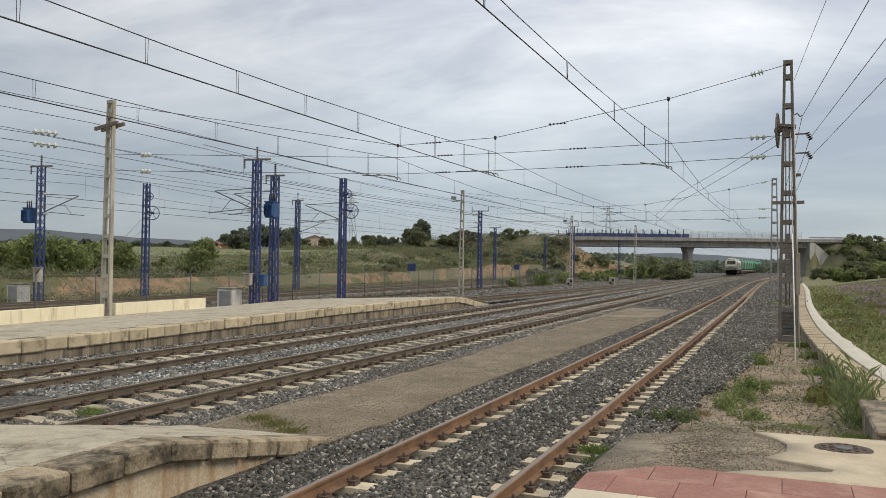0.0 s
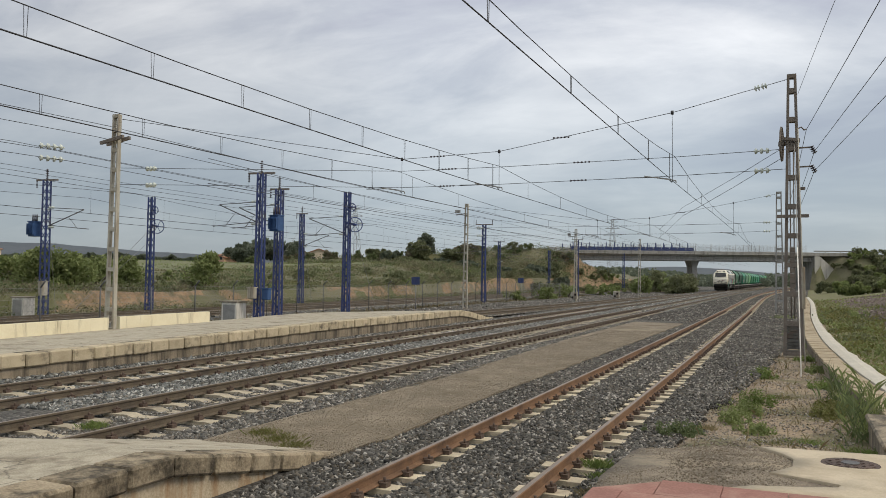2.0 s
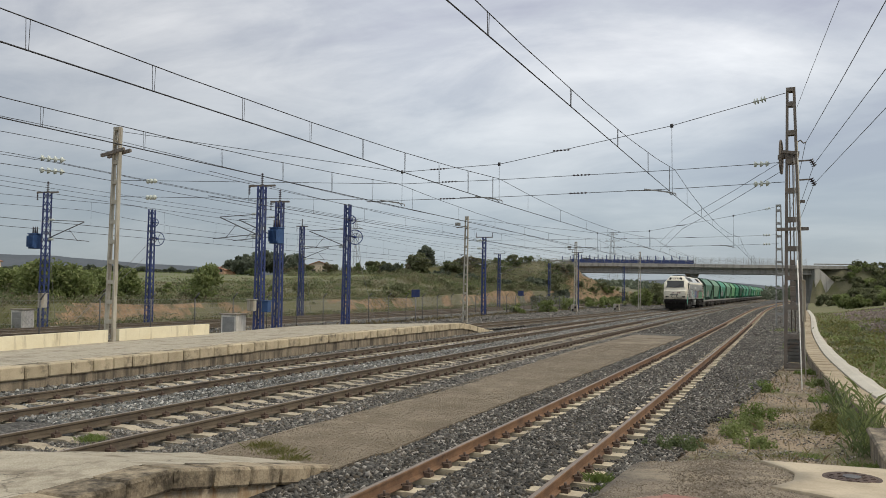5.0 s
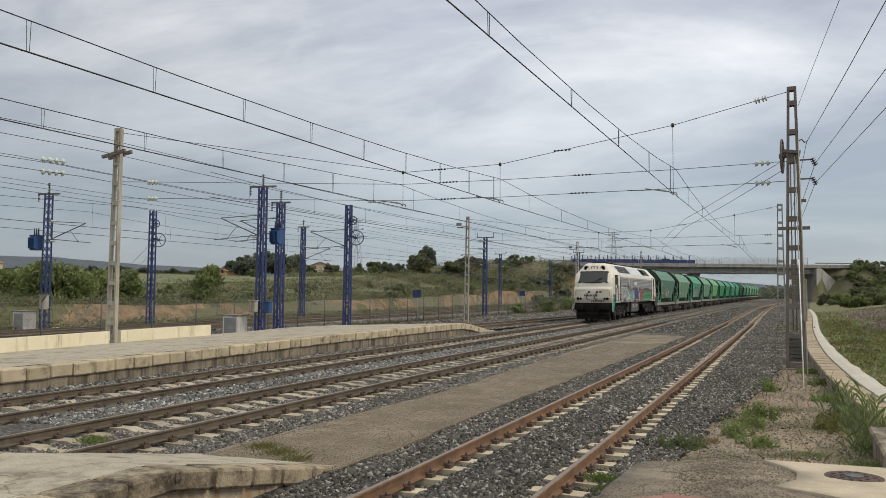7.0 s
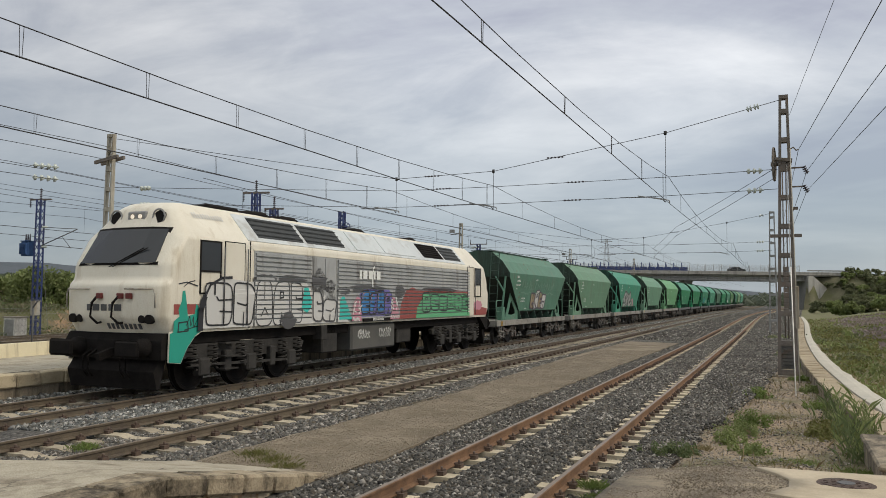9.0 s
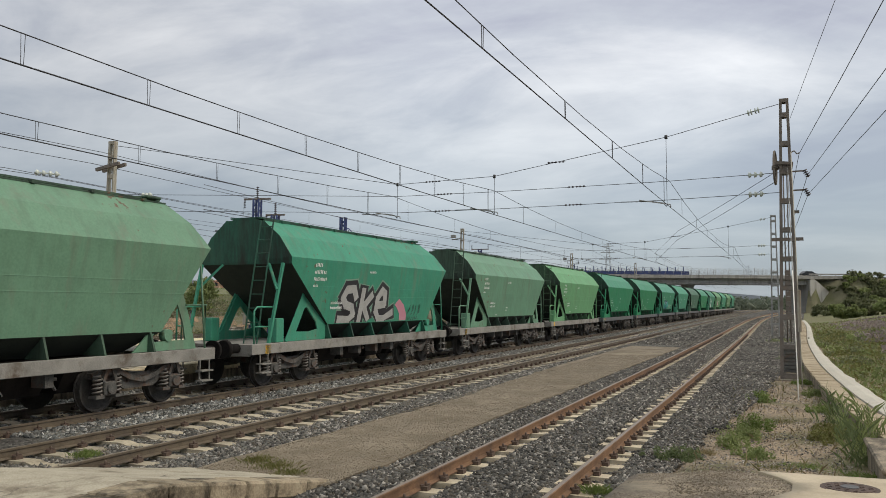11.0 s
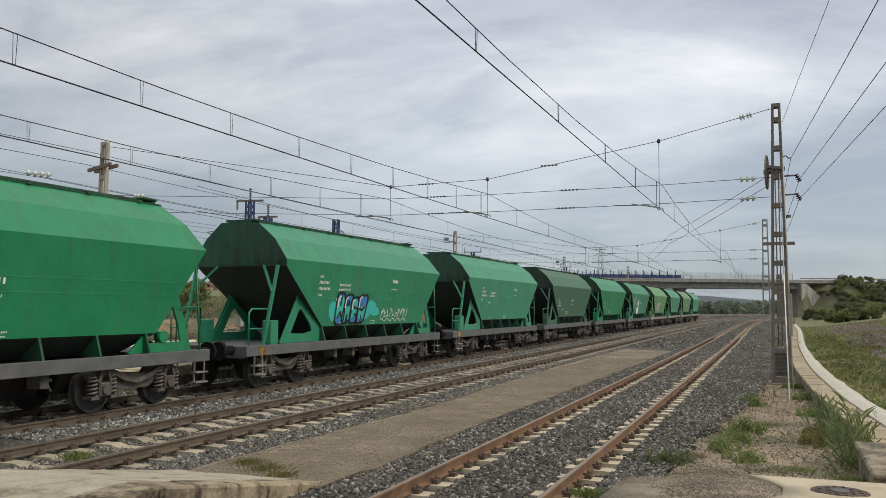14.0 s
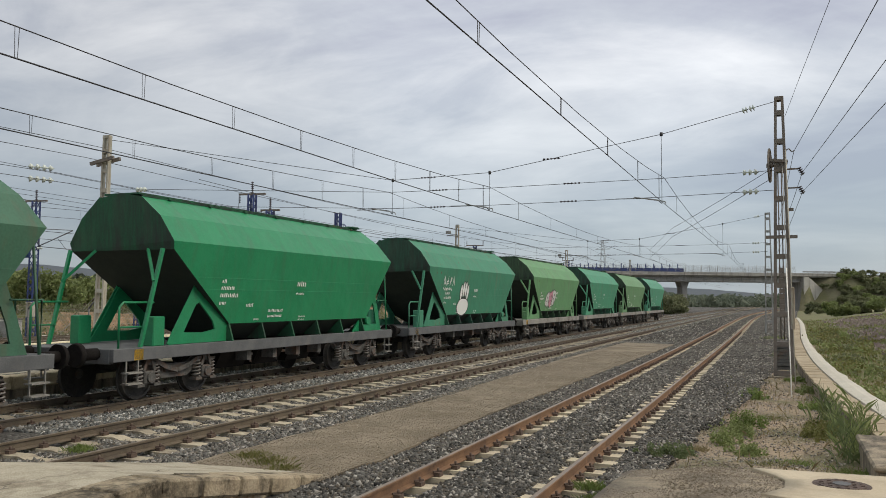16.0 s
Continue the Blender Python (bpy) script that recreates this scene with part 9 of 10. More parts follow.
def crown_points(rng, w, h, z0, lumps, per, leaf):
    """Leaf places on the shells of uneven clumps."""
    out = []
    for k in range(lumps):
        a, q = rng.random() * 6.283, rng.random() ** 0.6
        zz = z0 + h * (0.12 + 0.8 * rng.random())
        env = math.sin(math.pi * min(max((zz - z0) / h * 0.85 + 0.12, 0), 1)) ** 0.7
        cx, cy = math.cos(a) * q * w * 0.5 * env, math.sin(a) * q * w * 0.5 * env
        r = (0.16 + 0.12 * rng.random()) * min(w, h * 1.2)
        for i in range(per):
            u, v = rng.random() * 6.283, rng.random() * 2 - 1
            s = math.sqrt(max(0, 1 - v * v))
            rad = r * (0.55 + 0.5 * rng.random())
            out.append((cx + math.cos(u) * s * rad, cy + math.sin(u) * s * rad, max(zz + v * rad * 0.8, 0.05), leaf * (0.6 + 0.8 * rng.random())))
    return out


def tree(x, y, h, w, label, mat, seed, name="tree", trunk=0.25, lumps=26, per=130, leaf=0.3, sink=0.1):
    rng = random.Random(seed)
    t = thing(name, label, name, pose(x, y, ground_z(x, y) - sink, 0, 0, rng.random() * 360), "trees and bushes")
    bm = bmesh.new()
    top = h * 0.62
    rod(bm, (0, 0, -0.3), (0.05 * h * 0.3, 0, h * trunk), 0.035 * h * 0.6 + 0.05, 8, 0.02 * h + 0.04)
    for k in range(5):
        a = k * 1.26 + rng.random()
        rod(bm, (0.015 * h, 0, h * trunk * (0.6 + 0.1 * k)), (math.cos(a) * w * 0.28, math.sin(a) * w * 0.28, top * (0.8 + 0.25 * rng.random())), 0.014 * h + 0.02, 6, 0.01)
    part("trunk", bm, M_BARK, t)
    leaves("crown", "", crown_points(rng, w, h * (1 - trunk * 0.7), h * trunk * 0.7, lumps, per, leaf), mat, parent=t, seed=seed)
    return t


def bush(x, y, h, w, label, mat, seed, leaf=0.16, lumps=14, per=90):
    return tree(x, y, h, w, label, mat, seed, "bush", 0.05, lumps, per, leaf, 0.05)


def plant_left():
    rng = random.Random(11)
    # bushes and young trees on the bank behind the far tracks
    for k, (az, r, h, w, m) in enumerate([(-51.8, 70, 2.2, 4.2, G_MID), (-49.7, 66, 2.9, 3.8, G_MID), (-48.2, 65, 2.6, 3.2, G_MID), (-46.6, 72, 2.5, 4.2, G_MID),
                                          (-44.8, 68, 2.8, 2.2, G_MID), (-39.8, 73, 3.1, 2.9, G_MID)]):
        x, y = polar(az, r)
        tree(x, y, h, w, "young broadleaf tree on the grassy bank", m, 20 + k, trunk=0.12, lumps=30, per=95, leaf=0.17)
    # tree lines on the field's far side
    for k in range(30):
        az = -53 + k * 0.52 + rng.random() * 0.3
        r = 235 + 60 * rng.random()
        x, y = polar(az, r)
        tree(x, y, 1.1 + 1.1 * rng.random(), 4 + 3 * rng.random(), "distant broadleaf tree beyond the field", G_FAR, 60 + k, lumps=16, per=70, leaf=0.6)
    for k, (az, r, h, w) in enumerate([(-37.2, 205, 4.8, 6), (-36.3, 200, 6.2, 6), (-35.2, 205, 5.6, 6), (-34.4, 198, 5.0, 6), (-33.7, 205, 5.2, 5), (-38.0, 215, 3.6, 6), (-32.9, 212, 2.6, 4)]):
        x, y = polar(az, r)
        tree(x, y, h, w, "tall dark tree beside the farmhouse", G_FAR, 100 + k, lumps=24, per=90, leaf=0.5)
    for k, (az, r, h) in enumerate([(-30.3, 205, 3.8), (-29.4, 205, 4.2), (-29.0, 207, 2.2), (-31.0, 205, 2.8)]):
        x, y = polar(az, r)
        tree(x, y, h, 1.5, "slender dark cypress tree beside a farm", G_DARK, 120 + k, trunk=0.08, lumps=26, per=70, leaf=0.35)
    for k, (az, r, h, w) in enumerate([(-25.1, 175, 3.8, 4.0), (-24.6, 178, 4.6, 3.6), (-28.0, 178, 1.6, 6), (-27.0, 175, 1.7, 6), (-26.0, 172, 1.9, 7), (-23.5, 172, 1.8, 6), (-22.5, 175, 2.2, 6), (-21.5, 170, 1.8, 6), (-20.3, 160, 1.7, 6),
                                       (-19.0, 160, 1.7, 7), (-17.8, 160, 1.8, 6), (-16.8, 165, 2.6, 4), (-15.6, 168, 3.0, 4), (-15.0, 166, 2.6, 4), (-16.3, 150, 1.8, 5)]):
        x, y = polar(az, r)
        tree(x, y, h, w, "olive green shrubby tree on the hill crest", G_FAR if k % 2 else G_OLIVE, 140 + k, trunk=0.12, lumps=20, per=90, leaf=0.42)
    # scrub on the bank
    for k in range(46):
        y = 14 + 150 * rng.random() ** 0.8
        x = -45.5 - 16 * rng.random()
        bush(x, y, 0.5 + 0.7 * rng.random(), 1.4 + 1.8 * rng.random(), "low olive scrub on the bank", (G_OLIVE, G_MID, G_OLIVE, G_OLIVE)[k % 4], 200 + k, 0.14, 10, 80)
    for k in range(26):
        y = 75 + 110 * rng.random()
        x = -26 - 6 * rng.random() if k % 2 else -42 - 7 * rng.random()
        bush(x, y, 0.9 + 0.9 * rng.random(), 2.0 + 2.0 * rng.random(), "grey-green scrub beside the far tracks", (G_OLIVE, G_MID)[k % 2], 260 + k, 0.16, 10, 80)
    for k in range(30):
        x, y = polar(-17 + 10.6 * rng.random(), 150 + 50 * rng.random())
        tree(x, y, 1.0 + 0.8 * rng.random() if x < -27 else 2.2 + 2.4 * rng.random(), 3 + 2 * rng.random(), "grey-green young tree before the bridge", (G_MID, G_OLIVE, G_OLIVE)[k % 3], 700 + k, trunk=0.1, lumps=16, per=80, leaf=0.3)
    pts = {0: [], 1: [], 2: []}
    for k in range(1500):
        y = 8 + 185 * rng.random() ** 0.9
        x = -44.6 - 22 * rng.random() ** 1.3
        if noise.noise((x * 0.12, y * 0.06, 11)) < -0.22:
            continue
        h, w = 0.25 + 0.75 * rng.random() ** 2 + 0.003 * y, 0.35 + 0.5 * rng.random()
        g = ground_z(x, y)
        for _ in range(60):
            q = rng.random()
            pts[k % 3].append((x + rng.gauss(0, w * (1.1 - 0.5 * q)), y + rng.gauss(0, w * (1.1 - 0.5 * q)), g + h * q, 0.07 + 0.10 * rng.random()))
    for k in range(1100):
        y = 8 + 160 * rng.random()
        x = -41.7 - 1.7 * rng.random() if k % 2 else -44.4 - 2.6 * rng.random()
        h, w = 0.15 + 0.35 * rng.random(), 0.25 + 0.3 * rng.random()
        for _ in range(40):
            q = rng.random()
            pts[k % 3].append((x + rng.gauss(0, w), y + rng.gauss(0, w), ground_z(x, y) + h * q, 0.05 + 0.07 * rng.random()))
    for k in range(700):
        u, v = 35 + 80 * rng.random(), -5 - 25 * rng.random()
        p = BRIDGE_M @ Vector((u, v, 0))
        if u < 53 and rng.random() < 0.45:
            continue
        h, w = 0.4 + 1.0 * rng.random(), 0.6 + 0.6 * rng.random()
        g = ground_z(p.x, p.y)
        for _ in range(50):
            q = rng.random()
            pts[k % 3].append((p.x + rng.gauss(0, w), p.y + rng.gauss(0, w), g + h * q, 0.12 + 0.14 * rng.random()))
    leaves("bank_scrub", "grey-olive scrub over the bank", pts[0], G_OLIVE, "scrub", "stuff", seed=91)
    leaves("bank_scrub", "dull brownish scrub over the bank", pts[1], G_BROWN, "scrub", "stuff", seed=92)
    leaves("bank_scrub", "dark green scrub over the bank", pts[2], G_DARK, "scrub", "stuff", seed=93)
    # shrubs that screen the road past the bridge
    for k in range(44):
        u, v = 55 + 70 * rng.random(), -13 + 6 * rng.random()
        p = BRIDGE_M @ Vector((u, v, 0))
        bush(p.x, p.y, 0.9 + 1.0 * rng.random(), 2.4 + 2.4 * rng.random(), "olive green shrub on the bank before the road", (G_OLIVE, G_DARK, G_BROWN)[k % 3], 820 + k, 0.28, 11, 60)
    spots = []
    while len(spots) < 90000:
        y = 6 + 180 * rng.random() ** 0.9
        x = -42.0 - 34 * rng.random() ** 1.5
        if noise.noise((x * 0.35, y * 0.16, 6)) < (-0.12 if x < -45.5 else 0.10):
            continue
        spots.append((x, y, ground_z(x, y) - 0.03, 0.10 + 0.20 * rng.random()))
    half = len(spots) * 2 // 3
    blades("bank_grass", "dull green grass and scrub on the bank", spots[:half], G_MEADOW, 5, width=0.16)
    blades("bank_grass", "green and straw-coloured grass on the bank", spots[half:], G_OLIVE, 6, width=0.12)
    spots = []
    for _ in range(16000):
        y = 10 + 200 * rng.random()
        x = -72 - 130 * rng.random()
        spots.append((x, y, ground_z(x, y) - 0.03, 0.22 + 0.15 * rng.random()))
    blades("field_grass", "green crop on the field", spots, G_GRASS, 7)
    spots = []
    for _ in range(9000):
        y = 12 + 110 * rng.random() ** 1.2
        x = (-29.0 + rng.gauss(0, 0.7)) if rng.random() < 0.6 else (-41.0 + rng.gauss(0, 0.6))
        spots.append((x, y, ground_z(x, y), 0.12 + 0.18 * rng.random()))
    blades("trackside_weeds", "thin dry weeds beside the far tracks", spots, G_DRY, 8)


plant_left()


def plant_right():
    rng = random.Random(17)
    for k in range(230):
        u, v = -14.0 - 72 * rng.random(), -5.0 - 15 * rng.random()
        p = BRIDGE_M @ Vector((u, v, 0))
        bush(p.x, p.y, 1.0 + 1.3 * rng.random(), 2.6 + 2.6 * rng.random(), "olive green bush on the road embankment", (G_OLIVE, G_MID, G_OLIVE, G_OLIVE)[k % 4], 300 + k, 0.3, 11, 60)
    for k, (az, r, h, w) in enumerate([(3.4, 124, 1.9, 5.5), (2.3, 150, 1.8, 5), (5.0, 128, 1.7, 5), (6.5, 122, 1.8, 6), (8.2, 118, 1.8, 6), (4.4, 150, 2.2, 7)]):
        x, y = polar(az, r)
        bush(x, y, h, w, "large rounded grey-green bush in the meadow", G_MID if k % 3 == 0 else G_OLIVE, 400 + k, 0.26, 26, 150)
    spots, far = [], []
    for _ in range(52000):
        y = 9 + 95 * rng.random() ** 1.6
        x = 1.95 + trough_shift(y) + (3 + y * 0.22) * rng.random()
        spots.append((x, y, ground_z(x, y) - 0.02, 0.05 + 0.08 * rng.random() + 0.0012 * y))
    third = len(spots) // 3
    blades("meadow_grass", "short green meadow grass", spots[:third], G_MEADOW, 21)
    blades("meadow_grass", "fresh and olive meadow grass", spots[third:2 * third], G_GRASS, 22)
    blades("meadow_grass", "dry brownish meadow grass", spots[5 * third // 2:], G_DRY, 23)
    for _ in range(6500):
        y = 34 + 60 * rng.random()
        x = 3.5 + (y - 25) * 0.17 * rng.random() + 3.0 * rng.random()
        if noise.noise((x * 0.25, y * 0.12, 4)) > -0.05:
            far.append((x, y, ground_z(x, y) + 0.28 + 0.12 * rng.random(), 0.10 + 0.10 * rng.random()))
    leaves("wild_flowers", "mauve flower heads over the meadow", far, G_PURPLE, "flowers", "stuff", seed=24)
    clumps = {0: [], 1: [], 2: []}
    for k in range(900):
        y = 13 + 55 * rng.random() ** 1.3
        x = 2.0 + trough_shift(y) + (1.5 + 0.2 * y) * rng.random()
        if noise.noise((x * 0.5, y * 0.25, 12)) < -0.15:
            continue
        h, w, g = 0.12 + 0.22 * rng.random() + 0.002 * y, 0.12 + 0.18 * rng.random(), ground_z(x, y)
        for _ in range(42):
            q = rng.random()
            clumps[k % 3].append((x + rng.gauss(0, w), y + rng.gauss(0, w), g + h * q, 0.03 + 0.04 * rng.random() + 0.001 * y))
    for i, (mat, lab) in enumerate(((G_MID, "fresh green meadow weeds"), (G_OLIVE, "olive green meadow weeds"), (G_MEADOW, "yellowish green meadow weeds"))):
        leaves("meadow_weeds", lab, clumps[i], mat, "weeds", "stuff", seed=95 + i)
    # weeds by the siding and the mast
    for k, (x, y, r, h, m) in enumerate([(-0.54, 21.1, 0.2, 0.7, G_GRASS), (-0.56, 16.4, 0.2, 0.75, G_GRASS), (-0.86, 14.1, 0.18, 0.8, G_MID), (-1.55, 12.6, 0.2, 0.5, G_DARK), (-0.5, 13.2, 0.16, 0.45, G_MID), (-0.7, 15.2, 0.16, 0.6, G_MID), (-2.17, 9.9, 0.14, 0.24, G_GRASS), (0.68, 15.6, 0.25, 0.5, G_MEADOW),
                                         (-1.2, 13.3, 0.15, 0.2, G_DRY), (0.45, 25.9, 0.2, 0.42, G_GRASS), (0.66, 22.8, 0.22, 0.5, G_MID), (0.66, 19.4, 0.2, 0.4, G_GRASS), (0.2, 12.6, 0.3, 0.16, G_GRASS),
                                         (0.9, 11.9, 0.3, 0.2, G_GRASS), (-0.2, 12.2, 0.3, 0.13, G_MEADOW), (-1.9, 8.6, 0.2, 0.2, G_DRY), (-2.0, 9.4, 0.16, 0.16, G_GRASS), (0.1, 36, 0.3, 0.8, G_GRASS), (-0.2, 52, 0.5, 0.8, G_MID),
                                         (0.35, 31, 0.3, 0.5, G_MID), (-6.55, 9.45, 0.28, 0.19, G_MEADOW), (-7.0, 9.7, 0.22, 0.19, G_MEADOW), (-6.1, 9.15, 0.2, 0.17, G_MEADOW), (-9.75, 9.2, 0.2, 0.22, G_GRASS), (0.78, 16.6, 0.22, 0.4, G_MEADOW), (-0.15, 17.5, 0.4, 0.14, G_MEADOW)]):
        z = ground_z(x, y) if x > -1.7 else (-0.10 if -7.5 < x < -5.3 else -0.14)
        sp = [(x + rng.gauss(0, r * 0.5), y + rng.gauss(0, r * 0.5), z - 0.02, 0.36 * h * (0.35 + 0.75 * rng.random())) for _ in range(int(400 + 1300 * r))]
        if h > 0.3:
            tall = 0.42 * h
            sp = []
            for _ in range(int(16 + 80 * r)):
                sx, sy, top = x + rng.gauss(0, r * 0.75), y + rng.gauss(0, r * 0.9), tall * (0.35 + 0.65 * rng.random())
                for _ in range(34):
                    q = rng.random()
                    sp.append((sx + rng.gauss(0, 0.028), sy + rng.gauss(0, 0.028), z + top * q, 0.016 + 0.026 * (1 - q) * rng.random() + 0.006 * rng.random()))
            ob = leaves("weed_tuft", "leafy clump of green weeds in stony ground", sp, m, "weeds", "stuff", seed=500 + k, elong=2.4)
        else:
            ob = blades("weed_tuft", "low tuft of green weeds in stony ground" if m is not G_DRY else "tuft of dry weeds", sp, m, 500 + k, kind="stuff", category="weeds", width=0.05, lean=0.5)
        ob["group"] = "weed tufts"
    # tall reed-like grass beside the chamber
    for k, (x, y) in enumerate([(0.92, 13.5), (1.08, 13.9), (1.05, 14.8), (0.9, 15.6), (1.2, 14.5), (0.95, 16.6), (0.8, 17.6)]):
        z = ground_z(x, y)
        sp = [(x + rng.gauss(0, 0.13), y + rng.gauss(0, 0.35), z - 0.03, 0.08 + 0.20 * rng.random()) for _ in range(50)]
        for _ in range(7):
            sx, sy, top = x + rng.gauss(0, 0.13), y + rng.gauss(0, 0.35), 0.45 + 0.45 * rng.random()
            sp += [(sx + rng.gauss(0, 0.012), sy + rng.gauss(0, 0.012), z - 0.03 + top * (0.1 + 0.8 * q / 9), 0.13 + 0.12 * rng.random()) for q in range(9)]
        ob = blades("reed_clump", "clump of tall broad-bladed green reeds", sp, G_MID if k % 3 else G_DARK, 540 + k, kind="stuff", category="reeds", width=0.06, lean=0.5)
        ob["group"] = "reed clumps"
    sp = []
    for _ in range(700):
        y = 11 + 16 * rng.random()
        x = -1.3 + 2.2 * rng.random()
        sp.append((x, y, ground_z(x, y), 0.05 + 0.09 * rng.random()))
    blades("sparse_weeds", "sparse small weeds on stony earth", sp, G_DRY, 560)


plant_right()




def far_woods():
    rng = random.Random(31)
    pts = []
    for k in range(420):
        az, r = -20 + 27 * rng.random(), 330 + 260 * rng.random()
        x, y = polar(az, r)
        h = 1.4 + 1.8 * rng.random() + (3.5 * rng.random() if az > -4.5 else 0)
        for _ in range(55):
            pts.append((x + rng.gauss(0, 3.2), y + rng.gauss(0, 3.2), ground_z(x, y) + h * rng.random(), 0.9 + 0.9 * rng.random()))
    leaves("far_woods", "dark green woods far beyond the bridge", pts, G_FAR, "woods", "stuff", seed=77)


far_woods()


def pebbles():
    rng = random.Random(9)
    sp = []
    for _ in range(11000):
        y = 8.5 + 19 * rng.random() ** 1.2
        x = -1.7 + 2.7 * rng.random()
        if x < 0.9 and y > 9.8:
            sp.append((x, y, ground_z(x, y) + 0.004, 0.008 + 0.016 * rng.random() ** 2))
    stones("pebbles", "pale and brown pebbles strewn over the earth", sp, M_PEBBLE, 12)
    sp = []
    for _ in range(15000):
        y = 7.2 + 3.5 * rng.random()
        x = -1.65 + 2.4 * rng.random()
        if x < 0.05 - 0.75 * max(0.0, y - 9.4) and not (y < 7.55 and -0.55 < x):
            sp.append((x, y, apron_z(x, y) + 0.001, 0.004 + 0.008 * rng.random() ** 2))
    stones("grit", "loose brown grit on the broken asphalt", sp, M_GRIT, 13)
    sp = []
    for _ in range(26000):
        y = 8.7 + 27 * rng.random() ** 1.5
        s = rng.random()
        s = s if rng.random() < 0.6 else (s ** 3 if rng.random() < 0.5 else 1 - s ** 3)
        sp.append((-5.28 - 2.1 * s, y, -0.104, 0.004 + 0.009 * rng.random() ** 2 + 0.0002 * y))
    stones("grit", "small gravel bedded in the worn concrete strip", sp, M_GRIT, 14)


M_GRIT = stony("brown_gravel", [(0.12, 0.096, 0.066), (0.23, 0.19, 0.137), (0.17, 0.145, 0.112), (0.40, 0.35, 0.28)], 0.03, by_island=True)
M_PEBBLE = stony("mixed_pebbles", [(0.14, 0.11, 0.08), (0.26, 0.21, 0.16), (0.20, 0.18, 0.16), (0.45, 0.40, 0.34)], 0.03, by_island=True)
pebbles()


def farmhouse(az, r, w, d, h, label, turn=0, wall=(0.55, 0.46, 0.36)):
    x, y = polar(az, r)
    t = thing("farmhouse", label, "house", pose(x, y, ground_z(x, y) - 0.3, 0, 0, turn), "distant houses")
    mw = surf("rendered_house_wall", wall, tuple(min(1, v * 1.15) for v in wall), 0.5, 0.9, 0, 0.1, 10)
    bm = bmesh.new()
    prism(bm, [(-w / 2, 0), (w / 2, 0), (w / 2, h), (0, h + w * 0.18), (-w / 2, h)], -d / 2, d / 2, 1)
    part("wall", bm, mw, t)
    bm = bmesh.new()
    for s in (-1, 1):
        bar(bm, (0, 0, h + w * 0.18 + 0.12), (s * (w / 2 + 0.4), 0, h - 0.02), d + 0.8, 0.2, up=(0, 0, 1))
    part("roof", bm, M_ROOF, t, "terracotta tiled roof")
    for k in (-1, 1):
        for zz in (1.0, 3.4)[: 2 if h > 4 else 1]:
            bm = bmesh.new()
            box(bm, k * w * 0.25 - 0.45, k * w * 0.25 + 0.45, -d / 2 - 0.03, -d / 2 + 0.05, zz, zz + 1.2)
            part("window", bm, M_GLASS, t, "dark window")


M_ROOF = surf("terracotta_roof", (0.24, 0.12, 0.075), (0.33, 0.18, 0.12), 1, 0.9, 0, 0.3, 12)
farmhouse(-32.1, 205, 5, 6, 3.2, "pale farmhouse with a tiled roof on the hill", 30)
farmhouse(-31.5, 208, 7, 5, 1.6, "low stone farm building with a tiled roof", 10, (0.36, 0.27, 0.2))
farmhouse(-53.3, 250, 7, 7, 2.6, "pale house with a tiled roof among trees", 20)
farmhouse(-38.6, 215, 4, 5, 1.5, "small pinkish hut at the field's edge", 0, (0.5, 0.33, 0.24))


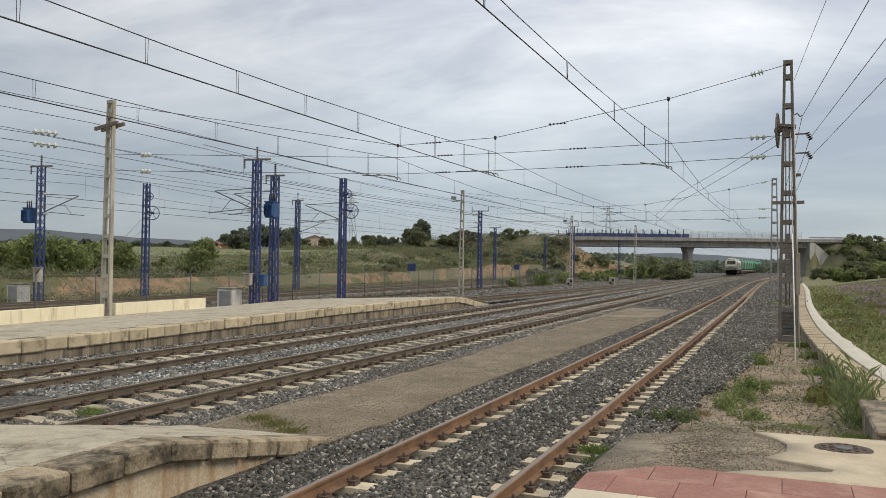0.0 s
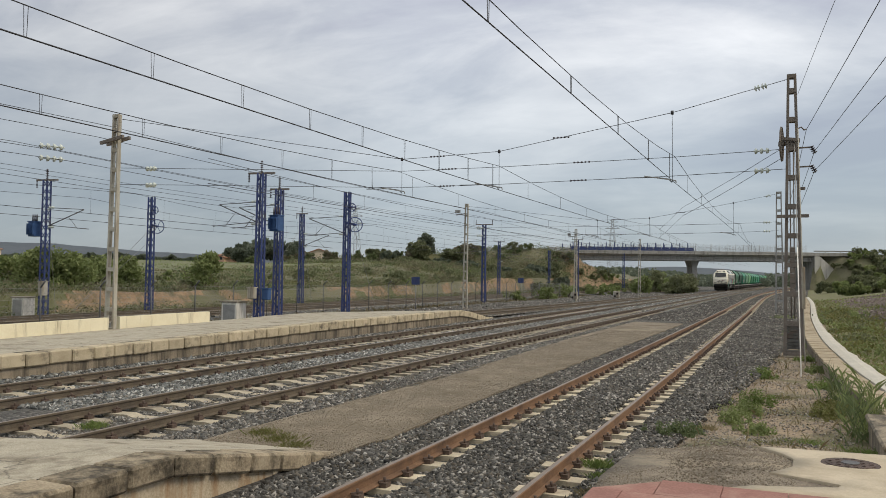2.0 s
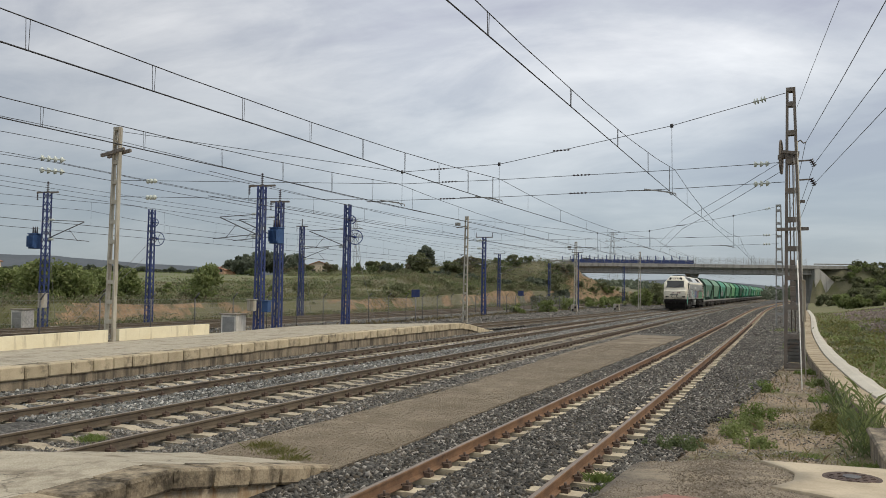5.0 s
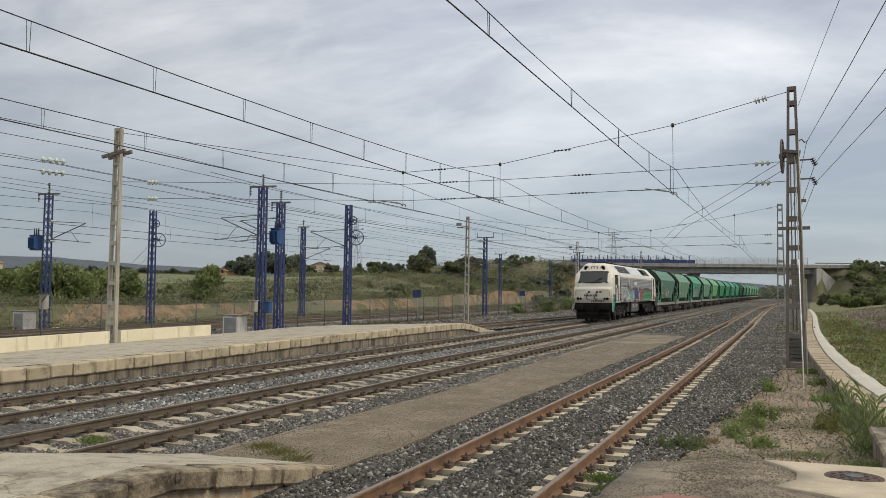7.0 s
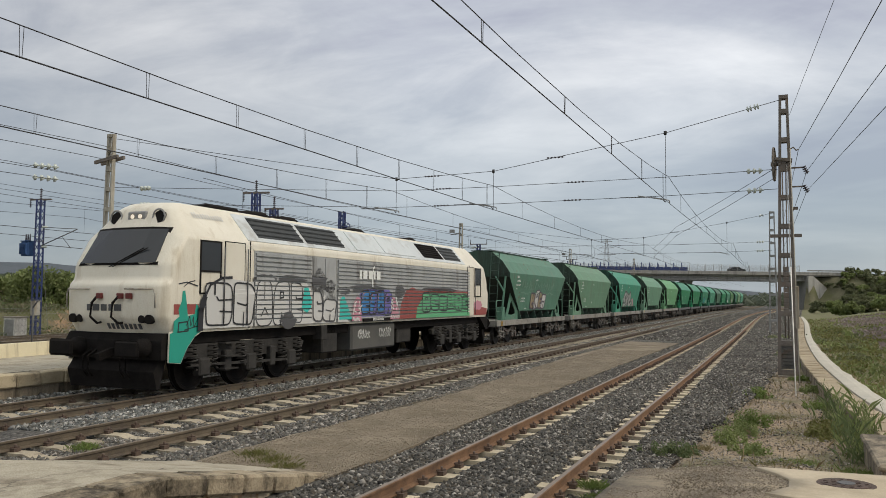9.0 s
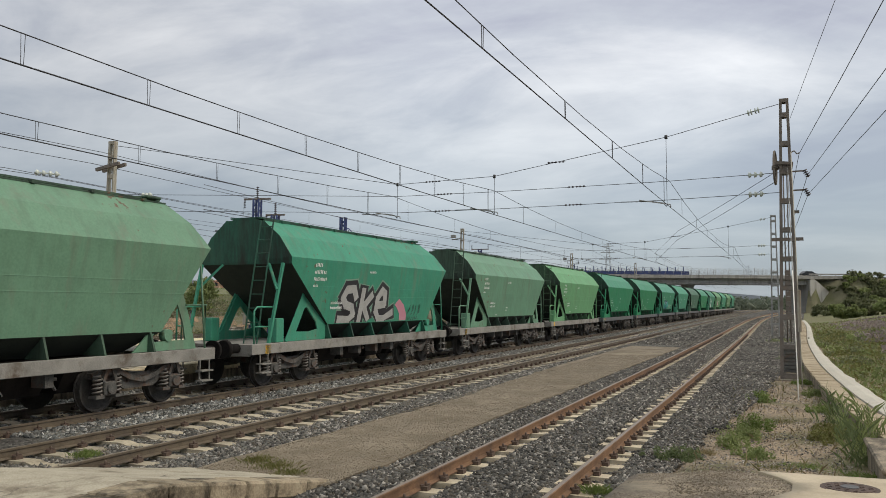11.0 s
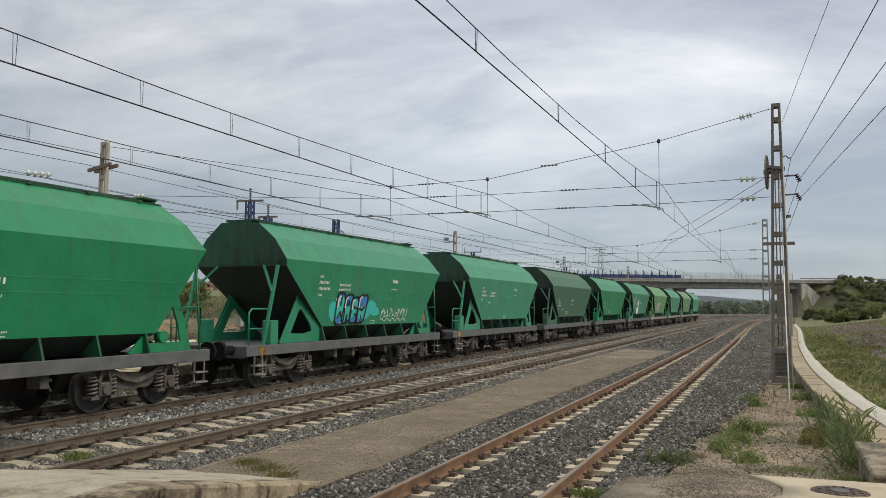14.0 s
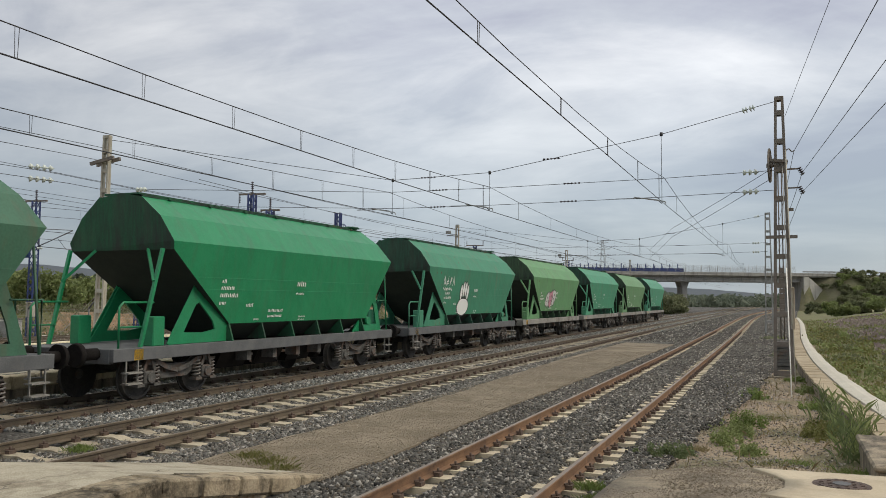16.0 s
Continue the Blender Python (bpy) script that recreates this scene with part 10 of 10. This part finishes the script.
def pylon(az, r, h, seed):
    x, y = polar(az, r)
    t = thing("power_pylon", "distant steel lattice power pylon", "pylon", pose(x, y, ground_z(x, y) - 1), "power pylons")
    bm = bmesh.new()
    n = 9
    for i in range(n):
        z0, z1 = h * i / n, h * (i + 1) / n
        w0, w1 = h * 0.09 * (1 - 0.85 * i / n), h * 0.09 * (1 - 0.85 * (i + 1) / n)
        for sx in (-1, 1):
            for sy in (-1, 1):
                bar(bm, (sx * w0, sy * w0, z0), (sx * w1, sy * w1, z1), 0.10, 0.10)
            bar(bm, (sx * w0, -w0, z0), (-sx * w1, -w1, z1), 0.06, 0.06)
            bar(bm, (sx * w0, w0, z0), (-sx * w1, w1, z1), 0.06, 0.06)
    part("tower", bm, M_GREYSTEEL, t)
    bm = bmesh.new()
    for z, a in ((h * 0.72, 0.16), (h * 0.84, 0.13), (h * 0.95, 0.10)):
        bar(bm, (-a * h, 0, z), (a * h, 0, z), 0.2, 0.25)
        bar(bm, (-a * h, 0, z), (0, 0, z + h * 0.05), 0.12, 0.12)
        bar(bm, (a * h, 0, z), (0, 0, z + h * 0.05), 0.12, 0.12)
    part("crossarms", bm, M_GREYSTEEL, t)


pylon(-29.6, 330, 26, 1)
pylon(-11.4, 420, 29, 2)
pylon(4.0, 620, 25, 3)


def buffer_sign(x, y, h, label, mat):
    t = thing("track_sign", label, "sign", pose(x, y, -0.35), "trackside signs")
    bm = bmesh.new(); rod(bm, (0, 0, 0), (0, 0, h), 0.045, 8); part("post", bm, M_GREYSTEEL, t)
    bm = bmesh.new(); box(bm, -0.35, 0.35, -0.05, -0.02, h - 0.6, h, 0.01); part("plate", bm, mat, t)


buffer_sign(-26.9, 57.0, 2.6, "dark blue plate on a grey post", M_BLUE)
buffer_sign(-29.5, 92.0, 2.6, "dark blue plate on a grey post", M_BLUE)


def ground_signal(x, y, label):
    t = thing("ground_signal", label, "signal", pose(x, y, -0.4), "ground signals")
    bm = bmesh.new(); box(bm, -0.35, 0.35, -0.2, 0.2, 0.35, 1.15, 0.05); part("case", bm, M_PALESTEEL, t)
    bm = bmesh.new(); rod(bm, (0, 0, 0), (0, 0, 0.4), 0.08, 8); part("stand", bm, M_GREYSTEEL, t)
    for k in (-0.15, 0.15):
        bm = bmesh.new(); rod(bm, (k, -0.2, 0.7 + k), (k, -0.24, 0.7 + k), 0.12, 12); part("lens", bm, M_BLACK, t)


ground_signal(-22.0, 88.0, "small white ground signal with dark lenses")
ground_signal(-19.3, 98.0, "small white ground signal with dark lenses")


motions()
